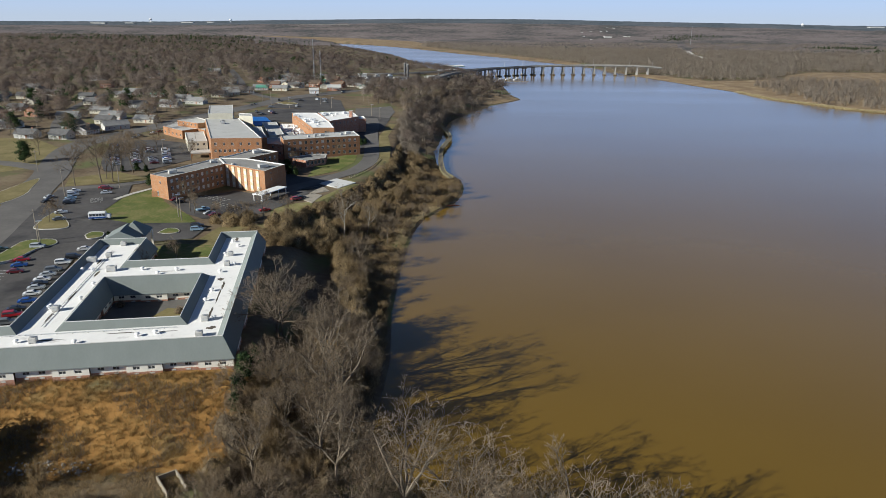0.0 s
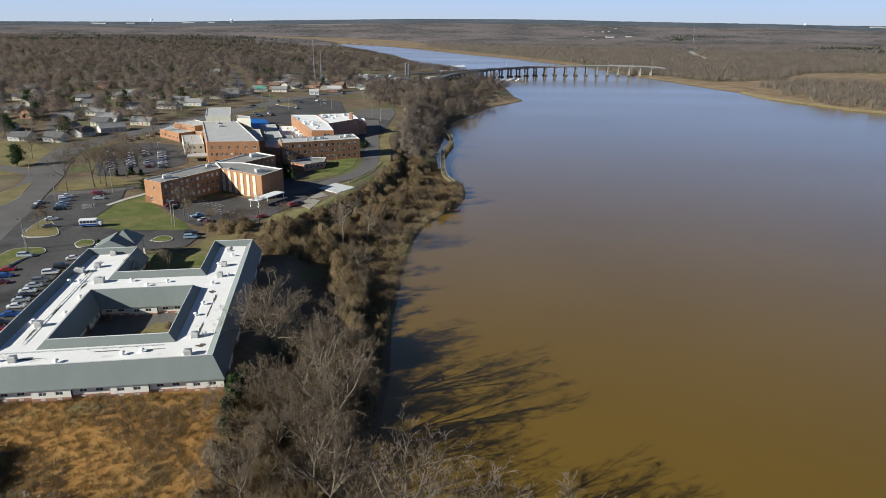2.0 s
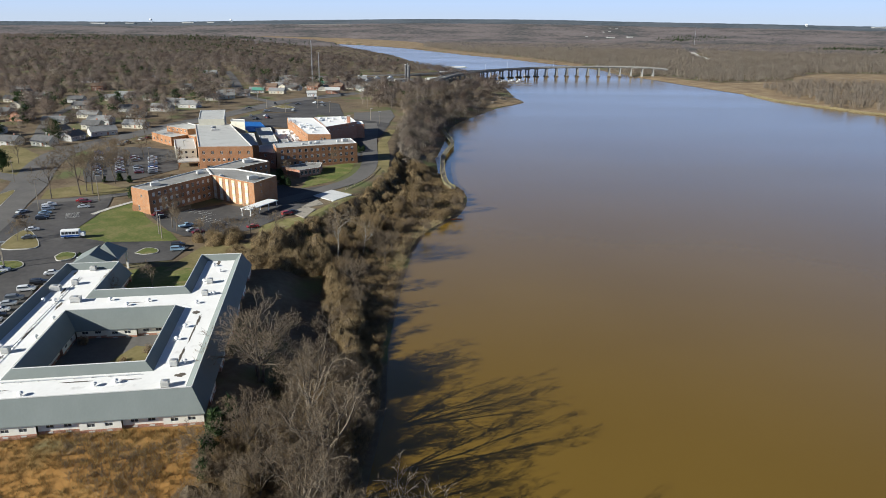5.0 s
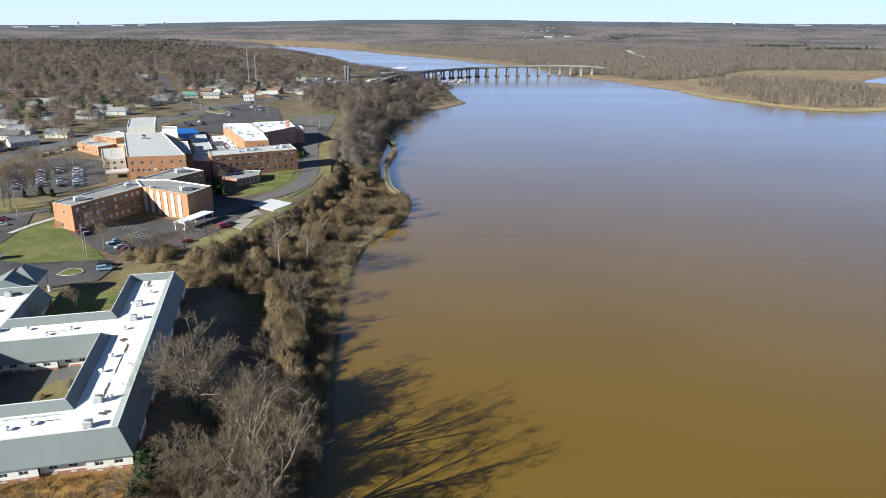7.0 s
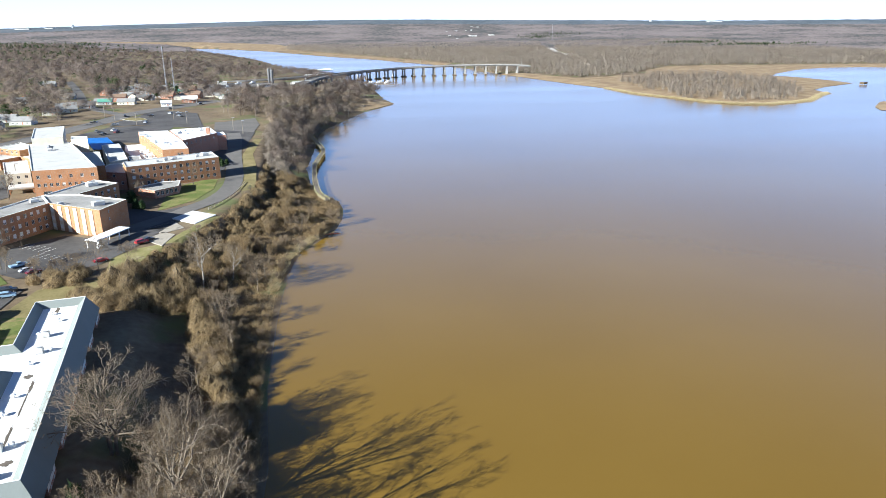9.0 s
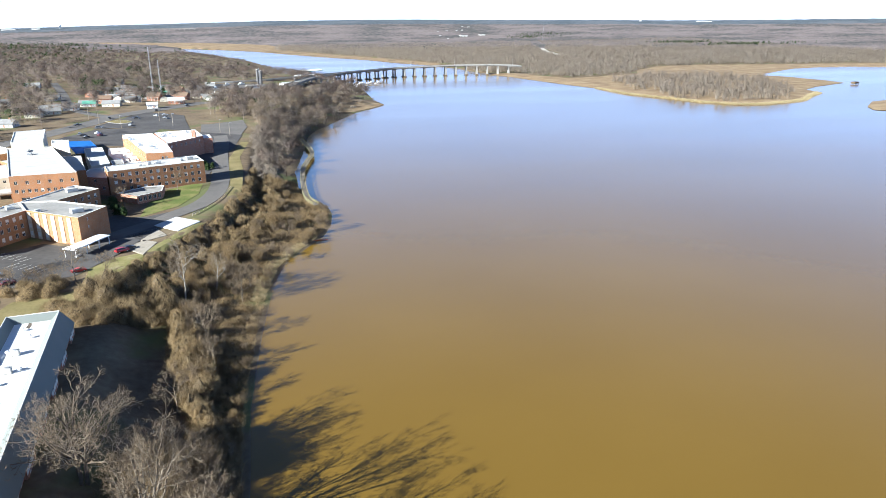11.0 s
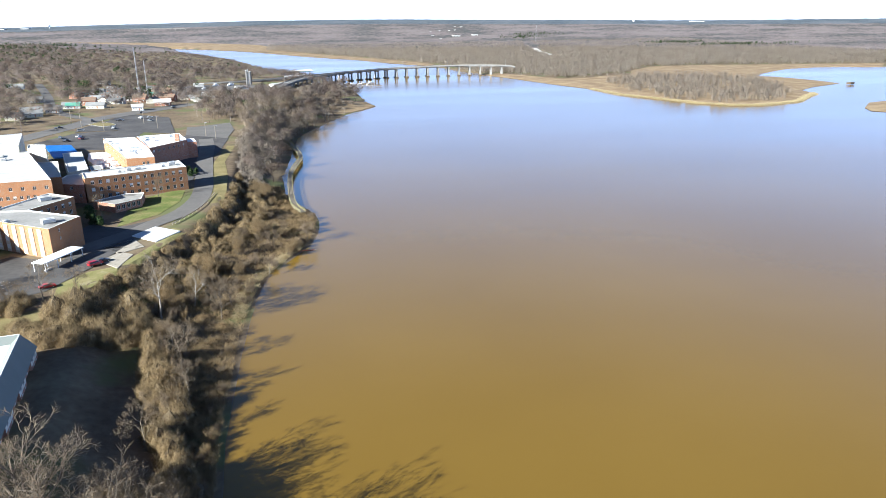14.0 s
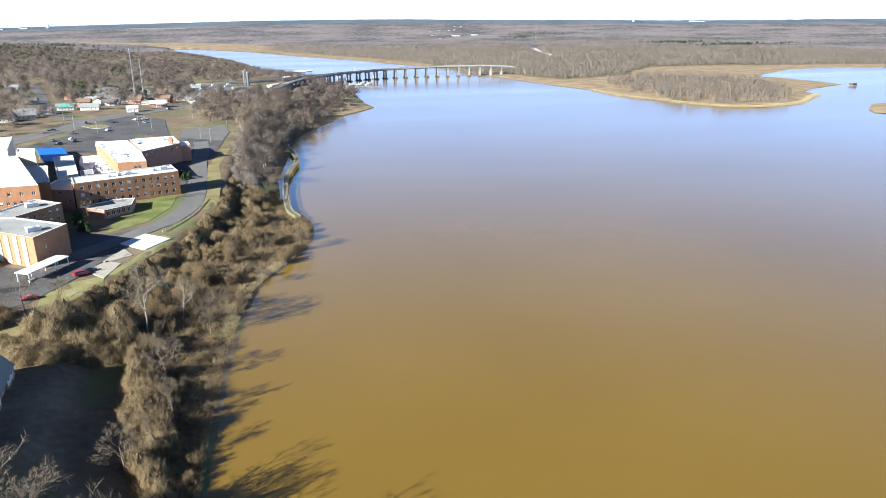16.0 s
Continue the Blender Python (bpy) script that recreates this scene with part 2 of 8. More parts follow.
M = {
    "ground": material("leaf_litter", [(0.085, 0.06, 0.038), (0.15, 0.112, 0.07), (0.21, 0.17, 0.105)], 0.06, 0.95, 0.3, 0.8, spots=((0.115, 0.125, 0.05), 0.035, 0.42)),
    "marsh": material("dry_marsh_grass", [(0.15, 0.10, 0.06), (0.235, 0.17, 0.098), (0.34, 0.27, 0.165)], 0.05, 0.95, 0.2, 0.5),
    "field": material("dry_broomsedge", [(0.185, 0.105, 0.036), (0.29, 0.155, 0.045), (0.31, 0.20, 0.075)], 0.12, 0.95, 0.3, 1.2, spots=((0.13, 0.118, 0.06), 0.06, 0.34)),
    "lawn": material("winter_lawn", [(0.07, 0.10, 0.022), (0.125, 0.142, 0.04), (0.22, 0.19, 0.08)], 0.13, 0.95, 0.05, 3.0, spots=((0.19, 0.165, 0.07), 0.16, 0.38)),
    "dormant": material("dormant_lawn", [(0.12, 0.105, 0.042), (0.19, 0.16, 0.07), (0.25, 0.205, 0.10)], 0.12, 0.95, 0.05, 3.0),
    "asphalt": material("asphalt", [(0.055, 0.052, 0.052), (0.085, 0.08, 0.078), (0.11, 0.104, 0.10)], 0.07, 0.9, 0.01, 8.0, spots=((0.04, 0.038, 0.04), 0.05, 0.38)),
    "asphalt_pale": material("worn_asphalt", [(0.105, 0.099, 0.094), (0.16, 0.15, 0.14)], 0.08, 0.9, 0.01, 8.0),
    "concrete": material("concrete", [(0.42, 0.40, 0.36), (0.60, 0.58, 0.53)], 0.3, 0.85, 0.01, 6.0, spots=((0.30, 0.28, 0.25), 0.4, 0.35)),
    "old_concrete": material("weathered_concrete", [(0.19, 0.183, 0.17), (0.29, 0.28, 0.262)], 0.1, 0.9, spots=((0.13, 0.125, 0.115), 0.12, 0.38)),
    "pad": material("bleached_concrete", [(0.52, 0.52, 0.51), (0.64, 0.64, 0.63)], 0.25, 0.8, spots=((0.5, 0.48, 0.45), 0.25, 0.33)),
    "paint": material("road_paint", [(0.55, 0.55, 0.52), (0.75, 0.75, 0.72)], 1.5, 0.8),
    "membrane": material("white_roof_membrane", [(0.80, 0.785, 0.76), (0.89, 0.875, 0.855)], 0.13, 0.7, spots=((0.64, 0.62, 0.60), 0.3, 0.31)),
    "metal_roof": material("blue_grey_metal_roof", [(0.178, 0.198, 0.188), (0.205, 0.225, 0.215)], 0.3, 0.6, stretch=(1, 1, 0.1), spec=0.1),
    "gravel_roof": material("grey_gravel_roof", [(0.22, 0.212, 0.20), (0.29, 0.282, 0.268), (0.35, 0.342, 0.325)], 0.12, 0.9, spots=((0.16, 0.152, 0.145), 0.15, 0.40)),
    "pale_roof": material("pale_roof", [(0.42, 0.415, 0.395), (0.51, 0.505, 0.485)], 0.12, 0.85, spots=((0.37, 0.365, 0.345), 0.2, 0.36)),
    "siding": material("cream_siding", [(0.66, 0.63, 0.55), (0.74, 0.71, 0.63)], 0.5, 0.7),
    "panel": material("cream_wall_panel", [(0.53, 0.44, 0.29), (0.63, 0.53, 0.37)], 0.5, 0.7),
    "beige": material("beige_wall", [(0.50, 0.47, 0.38), (0.60, 0.57, 0.47)], 0.4, 0.8),
    "brick": brick_material("orange_brick", (0.285, 0.12, 0.042), (0.352, 0.163, 0.066), (0.30, 0.215, 0.145)),
    "brick_red": brick_material("red_brick", (0.30, 0.115, 0.06), (0.36, 0.15, 0.08), (0.40, 0.33, 0.28)),
    "glass": material("dark_window_glass", [(0.03, 0.035, 0.04), (0.06, 0.065, 0.07)], 0.4, 0.08, spec=0.6),
    "frame": material("white_window_frame", [(0.62, 0.61, 0.58), (0.7, 0.69, 0.66)], 1.0, 0.6),
    "blind": material("pale_window_blind", [(0.60, 0.57, 0.50), (0.72, 0.69, 0.62)], 1.0, 0.8),
    "steel": material("galvanised_steel", [(0.42, 0.43, 0.44), (0.58, 0.59, 0.60)], 1.0, 0.45, metal=0.6),
    "unit": material("grey_rooftop_unit", [(0.45, 0.44, 0.41), (0.56, 0.55, 0.52)], 1.2, 0.7),
    "house_white": material("weathered_white_boards", [(0.40, 0.395, 0.375), (0.52, 0.515, 0.495)], 0.5, 0.75, spots=((0.30, 0.29, 0.27), 0.4, 0.34)),
    "white": material("white_paint", [(0.74, 0.74, 0.73), (0.82, 0.82, 0.81)], 0.6, 0.55),
    "stain": material("rust_brown_stain", [(0.07, 0.06, 0.05), (0.16, 0.135, 0.11)], 0.8, 0.9),
    "black": material("black_rubber", [(0.02, 0.02, 0.02), (0.035, 0.035, 0.035)], 2.0, 0.8),
    "blue_tarp": material("blue_awning", [(0.02, 0.12, 0.42), (0.03, 0.17, 0.52)], 0.5, 0.6),
    "wood": material("weathered_yellow_timber", [(0.19, 0.175, 0.085), (0.29, 0.26, 0.125)], 0.8, 0.85),
    "grey_wood": material("grey_timber", [(0.22, 0.19, 0.15), (0.32, 0.28, 0.23)], 0.8, 0.9),
    "bark": material("grey_bark", [(0.095, 0.076, 0.056), (0.18, 0.15, 0.115)], 0.7, 0.95, island=0.3),
    "pale_bark": material("pale_bark", [(0.22, 0.20, 0.165), (0.38, 0.35, 0.30)], 0.7, 0.9, island=0.2),
    "twig": material("grey_brown_twigs", [(0.145, 0.108, 0.07), (0.215, 0.165, 0.11), (0.29, 0.23, 0.16)], 0.15, 0.95, island=0.35, thin=0.4, vary=0.2),
    "vine": material("dead_vine_tangle", [(0.175, 0.126, 0.064), (0.265, 0.198, 0.108), (0.35, 0.275, 0.162)], 0.25, 0.95, island=0.35, thin=0.3, vary=0.26),
    # mound cores: vine brown darkened to paint the shade inside the tangle
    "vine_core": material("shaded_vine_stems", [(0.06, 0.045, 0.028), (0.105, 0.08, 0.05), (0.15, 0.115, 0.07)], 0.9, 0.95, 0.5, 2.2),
    "brush": material("dry_brush", [(0.165, 0.115, 0.06), (0.26, 0.19, 0.10), (0.35, 0.265, 0.15)], 0.2, 0.95, island=0.4, thin=0.4, vary=0.22),
    "sedge": material("tawny_grass_blades", [(0.17, 0.112, 0.044), (0.275, 0.175, 0.062), (0.36, 0.27, 0.12)], 0.1, 0.95, island=0.4, thin=0.4),
    "pale_reed": material("pale_straw_reeds", [(0.36, 0.30, 0.17), (0.48, 0.41, 0.25)], 0.2, 0.95, island=0.4, thin=0.4),
    "bridge": material("bridge_concrete", [(0.22, 0.213, 0.2), (0.31, 0.30, 0.285)], 0.1, 0.9, spots=((0.20, 0.19, 0.175), 0.12, 0.36)),
    "hull": material("white_hull_paint", [(0.66, 0.66, 0.65), (0.76, 0.76, 0.75)], 0.6, 0.35, spec=0.5),
    "town_twig": material("grey_brown_crowns", [(0.14, 0.113, 0.097), (0.19, 0.156, 0.135), (0.24, 0.2, 0.175)], 0.04, 0.95, island=0.14, fac=(0.36, 0.64), detail=2, thin=0.5),
    "town_twig_dark": material("dark_brown_crowns", [(0.10, 0.08, 0.07), (0.145, 0.117, 0.102), (0.18, 0.147, 0.13)], 0.04, 0.95, island=0.14, fac=(0.36, 0.64), detail=2, thin=0.5),
    "town_twig_red": material("russet_crowns", [(0.125, 0.093, 0.076), (0.172, 0.13, 0.107), (0.215, 0.165, 0.137)], 0.04, 0.95, island=0.14, fac=(0.36, 0.64), detail=2, thin=0.5),
    "town_twig_pale": material("pale_tan_crowns", [(0.175, 0.145, 0.115), (0.235, 0.197, 0.158), (0.29, 0.25, 0.2)], 0.04, 0.95, island=0.14, fac=(0.36, 0.64), detail=2, thin=0.5),
    "point_twig": material("tan_brown_scrub", [(0.22, 0.168, 0.118), (0.295, 0.23, 0.165), (0.36, 0.288, 0.21)], 0.04, 0.95, island=0.15, fac=(0.36, 0.64), detail=2, thin=0.5),
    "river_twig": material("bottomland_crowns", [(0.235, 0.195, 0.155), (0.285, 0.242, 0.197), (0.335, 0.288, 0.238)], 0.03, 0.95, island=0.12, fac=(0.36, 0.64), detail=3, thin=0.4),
    "thin_lawn": material("thin_yellow_lawn", [(0.125, 0.135, 0.04), (0.20, 0.185, 0.072), (0.29, 0.24, 0.125)], 0.11, 0.95, 0.05, 3.0, spots=((0.33, 0.28, 0.19), 0.12, 0.36)),
    "old_pad": material("stained_tan_concrete", [(0.27, 0.24, 0.195), (0.38, 0.345, 0.29)], 0.25, 0.9, spots=((0.20, 0.18, 0.15), 0.3, 0.38)),
    # browns lifted and greyed, so the colour carries some distance haze
    "far_canopy": canopy_material("distant_canopy", [(0.075, 0.078, 0.074), (0.13, 0.113, 0.11), (0.16, 0.136, 0.132), (0.185, 0.16, 0.153)]),
    # blue-grey of the last woods is distance haze put into their colour
    "far_hazed": canopy_material("distant_pines", [(0.07, 0.088, 0.105), (0.10, 0.115, 0.132), (0.125, 0.135, 0.15)]),
    "needle": material("evergreen_leaves", [(0.018, 0.035, 0.014), (0.04, 0.065, 0.022), (0.065, 0.09, 0.03)], 0.3, 0.9, island=0.35, thin=0.25),
    "shingle": material("grey_shingles", [(0.09, 0.09, 0.092), (0.155, 0.152, 0.15)], 0.4, 0.9, island=0.0),
    "shingle_pale": material("pale_grey_shingles", [(0.19, 0.19, 0.19), (0.28, 0.28, 0.275)], 0.4, 0.9),
    "shingle_brown": material("brown_shingles", [(0.15, 0.10, 0.07), (0.23, 0.165, 0.12)], 0.4, 0.9),
    "green_roof": material("green_metal_roof", [(0.10, 0.27, 0.20), (0.14, 0.33, 0.25)], 0.4, 0.5),
    "orange_float": material("orange_float", [(0.55, 0.10, 0.03), (0.65, 0.16, 0.05)], 1.0, 0.6),
    "yellow": material("yellow_paint", [(0.55, 0.40, 0.04), (0.65, 0.48, 0.07)], 1.0, 0.6),
    "sign_green": material("green_skip_paint", [(0.02, 0.16, 0.08), (0.03, 0.22, 0.11)], 1.0, 0.6),
    "mud": material("wet_mud", [(0.06, 0.042, 0.025), (0.12, 0.088, 0.052)], 0.3, 0.5, 0.1, 1.0),
    "water": water_material(),
}
PAINTS = {k: material(k + "_car_paint", [tuple(v * 0.9 for v in c), c], 0.6, 0.28, spec=0.6) for k, c in {
    "white": (0.72, 0.72, 0.72), "silver": (0.42, 0.44, 0.46), "black": (0.018, 0.018, 0.02), "red": (0.33, 0.012, 0.018), "blue": (0.015, 0.07, 0.30),
    "grey": (0.14, 0.15, 0.16), "maroon": (0.12, 0.012, 0.018), "pale_blue": (0.25, 0.36, 0.46), "green": (0.02, 0.06, 0.05)}.items()}


# ---- mesh helpers ----
def mesh_from(name, verts, faces, mat):
    me = bpy.data.meshes.new(name)
    me.from_pydata([tuple(map(float, v)) for v in verts], [], faces)
    me.materials.append(mat)
    return me


def tri_mesh(name, pts, mat, normals=None):
    """A mesh of loose triangles from an (n, 3, 3) array; normals, one each, round off the shading of a crown."""
    n = len(pts)
    me = bpy.data.meshes.new(name)
    me.vertices.add(n * 3)
    me.vertices.foreach_set("co", pts.reshape(-1).astype(np.float32))
    me.loops.add(n * 3)
    me.loops.foreach_set("vertex_index", np.arange(n * 3, dtype=np.int32))
    me.polygons.add(n)
    me.polygons.foreach_set("loop_start", np.arange(0, n * 3, 3, dtype=np.int32))
    me.update(calc_edges=True)
    if normals is not None:
        me.polygons.foreach_set("use_smooth", np.ones(n, bool))
        me.normals_split_custom_set_from_vertices(np.repeat(normals, 3, 0).astype(np.float32))
    me.materials.append(mat)
    return me


def part(name, bm, mat, parent, label="", smooth_faces=False):
    """Links a bmesh or a mesh as one object under a thing or a part."""
    if isinstance(bm, bmesh.types.BMesh):
        me = bpy.data.meshes.new(name)
        bm.normal_update()
        bm.to_mesh(me)
        bm.free()
        if mat:
            me.materials.append(mat)
    else:
        me = bm
    if smooth_faces:
        me.polygons.foreach_set("use_smooth", [True] * len(me.polygons))
    ob = new(name, me)
    ob.parent = parent
    return tagged(ob, label) if label else ob


def thing(name, m, label, category, group="", kind=""):
    ob = new(name)
    ob.empty_display_size = 0.5
    ob.matrix_basis = m
    return tagged(ob, label, category, group, kind)


def single(name, me, m, label, category, group="", kind=""):
    ob = new(name, me)
    ob.matrix_basis = m
    return tagged(ob, label, category, group, kind)


def box(bm, x0, x1, y0, y1, z0, z1, m=None):
    v = [bm.verts.new((x, y, z)) for z in (z0, z1) for x, y in ((x0, y0), (x1, y0), (x1, y1), (x0, y1))]
    for f in ((3, 2, 1, 0), (4, 5, 6, 7), (0, 1, 5, 4), (1, 2, 6, 5), (2, 3, 7, 6), (3, 0, 4, 7)):
        bm.faces.new([v[i] for i in f])
    if m is not None:
        bmesh.ops.transform(bm, matrix=m, verts=v)
    return bm


def soft_box(x0, x1, y0, y1, z0, z1, bevel=0.06):
    bm = box(bmesh.new(), x0, x1, y0, y1, z0, z1)
    bmesh.ops.bevel(bm, geom=bm.edges[:], offset=bevel, segments=1, affect="EDGES")
    return bm


def prism(bm, poly, z0, z1):
    lo, hi = [bm.verts.new((x, y, z0)) for x, y in poly], [bm.verts.new((x, y, z1)) for x, y in poly]
    n = len(poly)
    for i in range(n):
        bm.faces.new((lo[i], lo[(i + 1) % n], hi[(i + 1) % n], hi[i]))
    bm.faces.new(hi)
    bm.faces.new(lo[::-1])
    return bm


def tube(bm, points, radii, sides=6, cap=True):
    rings = []
    for i, p in enumerate(points):
        a, b = Vector(points[max(i - 1, 0)]), Vector(points[min(i + 1, len(points) - 1)])
        d = (b - a).normalized()
        s = d.orthogonal().normalized()
        c = d.cross(s)
        rings.append([bm.verts.new(Vector(p) + radii[i] * (s * math.cos(k * math.tau / sides) + c * math.sin(k * math.tau / sides))) for k in range(sides)])
    for a, b in zip(rings, rings[1:]):
        for k in range(sides):
            bm.faces.new((a[k], a[(k + 1) % sides], b[(k + 1) % sides], b[k]))
    if cap and sides > 2:
        bm.faces.new(rings[-1])
        bm.faces.new(rings[0][::-1])
    return bm


# ---- lie of the land ----
SHORE_Y = [40, 100, 106, 112, 131, 163, 195, 238, 265, 282, 296, 311, 326, 334, 348, 366, 385, 405, 432, 470, 542, 611, 640, 733, 755, 790, 812, 835, 914, 1022, 1120, 1243, 1364, 1548, 1828, 2150, 2420, 2700]
SHORE_X = [60, 44, 8, -8, -17, -15.5, -17.5, -16.8, -15.5, -14, -12, -6, 1, 4.5, 7.5, 9, 7, -2, -6.8, -8.6, -3, 1, 8, 43, 52, 75, 86, 83, 80, 78, 66, 32, -30, -62, -122, -225, -330, -440]
TOP_Y = [40, 120, 150, 200, 228, 240, 262, 280, 300, 320, 345, 372, 400, 440, 500, 560, 640, 760, 840, 1000]
TOP_X = [-30, -42, -46, -52, -54, -62, -66, -62, -54, -48, -40, -34, -31, -31, -34, -36, -30, 0, 20, -20]
EAST = [(314, 1219), (332, 1149), (350, 1064), (366, 989), (383, 931), (385, 850), (400, 809), (416, 773), (425, 742), (447, 714), (476, 709), (516, 722), (541, 733), (586, 776), (616, 802), (629, 844), (667, 874), (744, 915),
        (748, 964), (739, 1041), (718, 1060), (760, 1110), (820, 1158), (880, 1202), (953, 1220), (1012, 1218), (1069, 1190), (1500, 1250), (4990, 1400), (4990, 4990), (-4990, 4990), (-4990, 3000), (-900, 2900), (-401, 2777), (-268, 2610), (-144, 2411), (-36, 2159), (54, 1952), (154, 1770), (213, 1602), (268, 1498)]
ISLET = [(549, 642), (564, 667), (602, 704), (640, 716), (720, 712), (780, 690), (740, 650), (640, 634), (560, 631)]
UPPER_MARSH = [(-401, 2777), (-900, 2900), (-1500, 2960), (-1600, 3120), (-840, 3180), (-422, 3080), (-241, 2960), (-120, 2850), (-60, 2640), (20, 2450), (-30, 2300), (-144, 2411), (-268, 2610)]


def smooth(a, b, x):
    s = np.clip((x - a) / (b - a), 0, 1)
    return s * s * (3 - 2 * s)


def outline_depth(poly, x, y):
    """Metres inside (plus) or outside (minus) of a closed outline."""
    inside = np.zeros(x.shape, bool)
    best = np.full(x.shape, 1e9)
    for (ax, ay), (bx, by) in zip(poly, poly[1:] + poly[:1]):
        inside ^= ((ay > y) != (by > y)) & (x < (bx - ax) * (y - ay) / ((by - ay) or 1e-9) + ax)
        s = np.clip(((x - ax) * (bx - ax) + (y - ay) * (by - ay)) / ((bx - ax) ** 2 + (by - ay) ** 2), 0, 1)
        best = np.minimum(best, np.hypot(x - ax - s * (bx - ax), y - ay - s * (by - ay)))
    return np.where(inside, best, -best)


def plateau(x, y):
    """Height of the built-up level ground west of the river."""
    z = 8.9 + 1.6 * smooth(-80, -150, x) * smooth(200, 260, y) + 1.2 * smooth(330, 420, y) + 3.0 * smooth(430, 620, y) + 3 * smooth(620, 1000, y)
    low = np.maximum(smooth(740, 900, y) * smooth(-300, -130, x), smooth(1050, 1600, y) * smooth(-800, -320, x))
    low = low + 0.5 * smooth(1150, 1500, y) * smooth(-900, -420, x)
    return z - 9 * low - 7.6 * smooth(140, 113, y)


def ground_height(x, y):
    x, y = np.asarray(x, float), np.asarray(y, float)
    shore, top = np.interp(y, SHORE_Y, SHORE_X), np.interp(y, TOP_Y, TOP_X)
    top = np.where(y > 900, shore - 60, np.minimum(top, shore - 8))
    s = (x - top) / (shore - top)
    steep = smooth(270, 300, y) * smooth(460, 430, y)
    fall = 1 - (0.55 + 0.12 * steep) * smooth(0, 0.35 - 0.09 * steep, s) - (0.45 - 0.12 * steep) * smooth(0.25, 1.0, s)
    west = np.where(s < 0, plateau(x, y), np.where(s < 1, 0.25 + (plateau(x, y) - 0.25) * fall, 0.25 - 0.12 * (x - shore)))
    west = np.where(y > 2700, -3, west)
    east = np.maximum(outline_depth(EAST, x, y), outline_depth(ISLET, x, y)) * 0.06
    east = np.where(east > 0, 0.25 + np.minimum(east, 1.3 + 0.0012 * east), east * 4)
    z = np.maximum(np.maximum(west, east), -3)
    d = np.hypot(x, y)
    hill = np.interp(np.arctan2(x, y), (-0.6, -0.35, -0.05, 0.15, 0.5), (52, 60, 94, 96, 76)) * smooth(2300, 5000, d) ** 1.25 * (0.955 + 0.012 * np.sin(np.arctan2(x, y) * 19))
    return z + np.where(z > 0, hill, 0)


def height(x, y):
    return float(ground_height(np.array([x]), np.array([y]))[0])


def axis(spans):
    out = []
    for a, b, step in spans:
        out += list(np.arange(a, b, step))
    return np.array(out + [spans[-1][1]])


def build_ground():
    xs = axis([(-4980, -1000, 180), (-1000, -400, 40), (-400, -240, 12), (-240, 30, 3), (30, 120, 8), (120, 800, 20), (800, 1400, 50), (1400, 4980, 180)])
    ys = axis([(-400, 60, 40), (60, 620, 3.2), (620, 900, 8), (900, 1500, 25), (1500, 3000, 60), (3000, 4980, 110)])
    gx, gy = np.meshgrid(xs, ys)
    gz = ground_height(gx.ravel(), gy.ravel())
    near = (gx.ravel() > -240) & (gx.ravel() < 120) & (gy.ravel() < 900)
    rough = np.array([noise.fractal((x * 0.06, y * 0.06, 0), 1.0, 2.0, 4) if k else 0 for x, y, k in zip(gx.ravel(), gy.ravel(), near)])
    top = np.interp(gy.ravel(), TOP_Y, TOP_X)
    wild = smooth(-2, 8, gx.ravel() - top) + smooth(118, 108, gy.ravel())
    gz = gz + rough * 0.5 * np.clip(wild, 0, 1) * (gz > 0.2)
    verts = np.stack([gx.ravel(), gy.ravel(), gz], 1)
    w, h = len(xs), len(ys)
    faces = [(j * w + i, j * w + i + 1, (j + 1) * w + i + 1, (j + 1) * w + i) for j in range(h - 1) for i in range(w - 1)]
    me = mesh_from("ground", verts, faces, M["ground"])
    me.polygons.foreach_set("use_smooth", [True] * len(me.polygons))
    single("ground", me, Matrix(), "brown leaf-littered riverside ground with patches of grass", "ground", kind="structure")


def drape(name, poly, mat, lift, label, category, step=7.0):
    """A sheet of ground cover cut to an outline and laid on the land."""
    bm = bmesh.new()
    bm.faces.new([bm.verts.new((x, y, 0)) for x, y in poly])
    bmesh.ops.triangulate(bm, faces=bm.faces[:])
    for _ in range(6):
        long = [e for e in bm.edges if e.calc_length() > step]
        if not long:
            break
        bmesh.ops.subdivide_edges(bm, edges=long, cuts=1)
        bmesh.ops.triangulate(bm, faces=bm.faces[:])
    for v in bm.verts:
        v.co.z = height(v.co.x, v.co.y) + lift
    bm.normal_update()
    for f in bm.faces:
        if f.normal.z < 0:
            f.normal_flip()
    me = bpy.data.meshes.new(name)
    bm.to_mesh(me)
    bm.free()
    me.materials.append(mat)
    return single(name, me, Matrix(), label, category, kind="structure")


def band(line, width):
    """The outline of a strip along a line of points."""
    pts = [Vector(p) for p in line]
    left, right = [], []
    for i, p in enumerate(pts):
        d = (pts[min(i + 1, len(pts) - 1)] - pts[max(i - 1, 0)]).normalized()
        n = Vector((-d.y, d.x)) * width / 2
        left.append(tuple(p + n))
        right.append(tuple(p - n))
    return right + left[::-1]


def curve(line, n=6):
    """A smooth run of points through the given ones."""
    out = []
    for i in range(len(line) - 1):
        p0, p1, p2, p3 = (Vector(line[min(max(k, 0), len(line) - 1)]) for k in (i - 1, i, i + 1, i + 2))
        for k in range(n):
            t = k / n
            out.append(tuple(0.5 * ((2 * p1) + (p2 - p0) * t + (2 * p0 - 5 * p1 + 4 * p2 - p3) * t * t + (3 * p1 - p0 - 3 * p2 + p3) * t ** 3)))
    return out + [tuple(line[-1])]


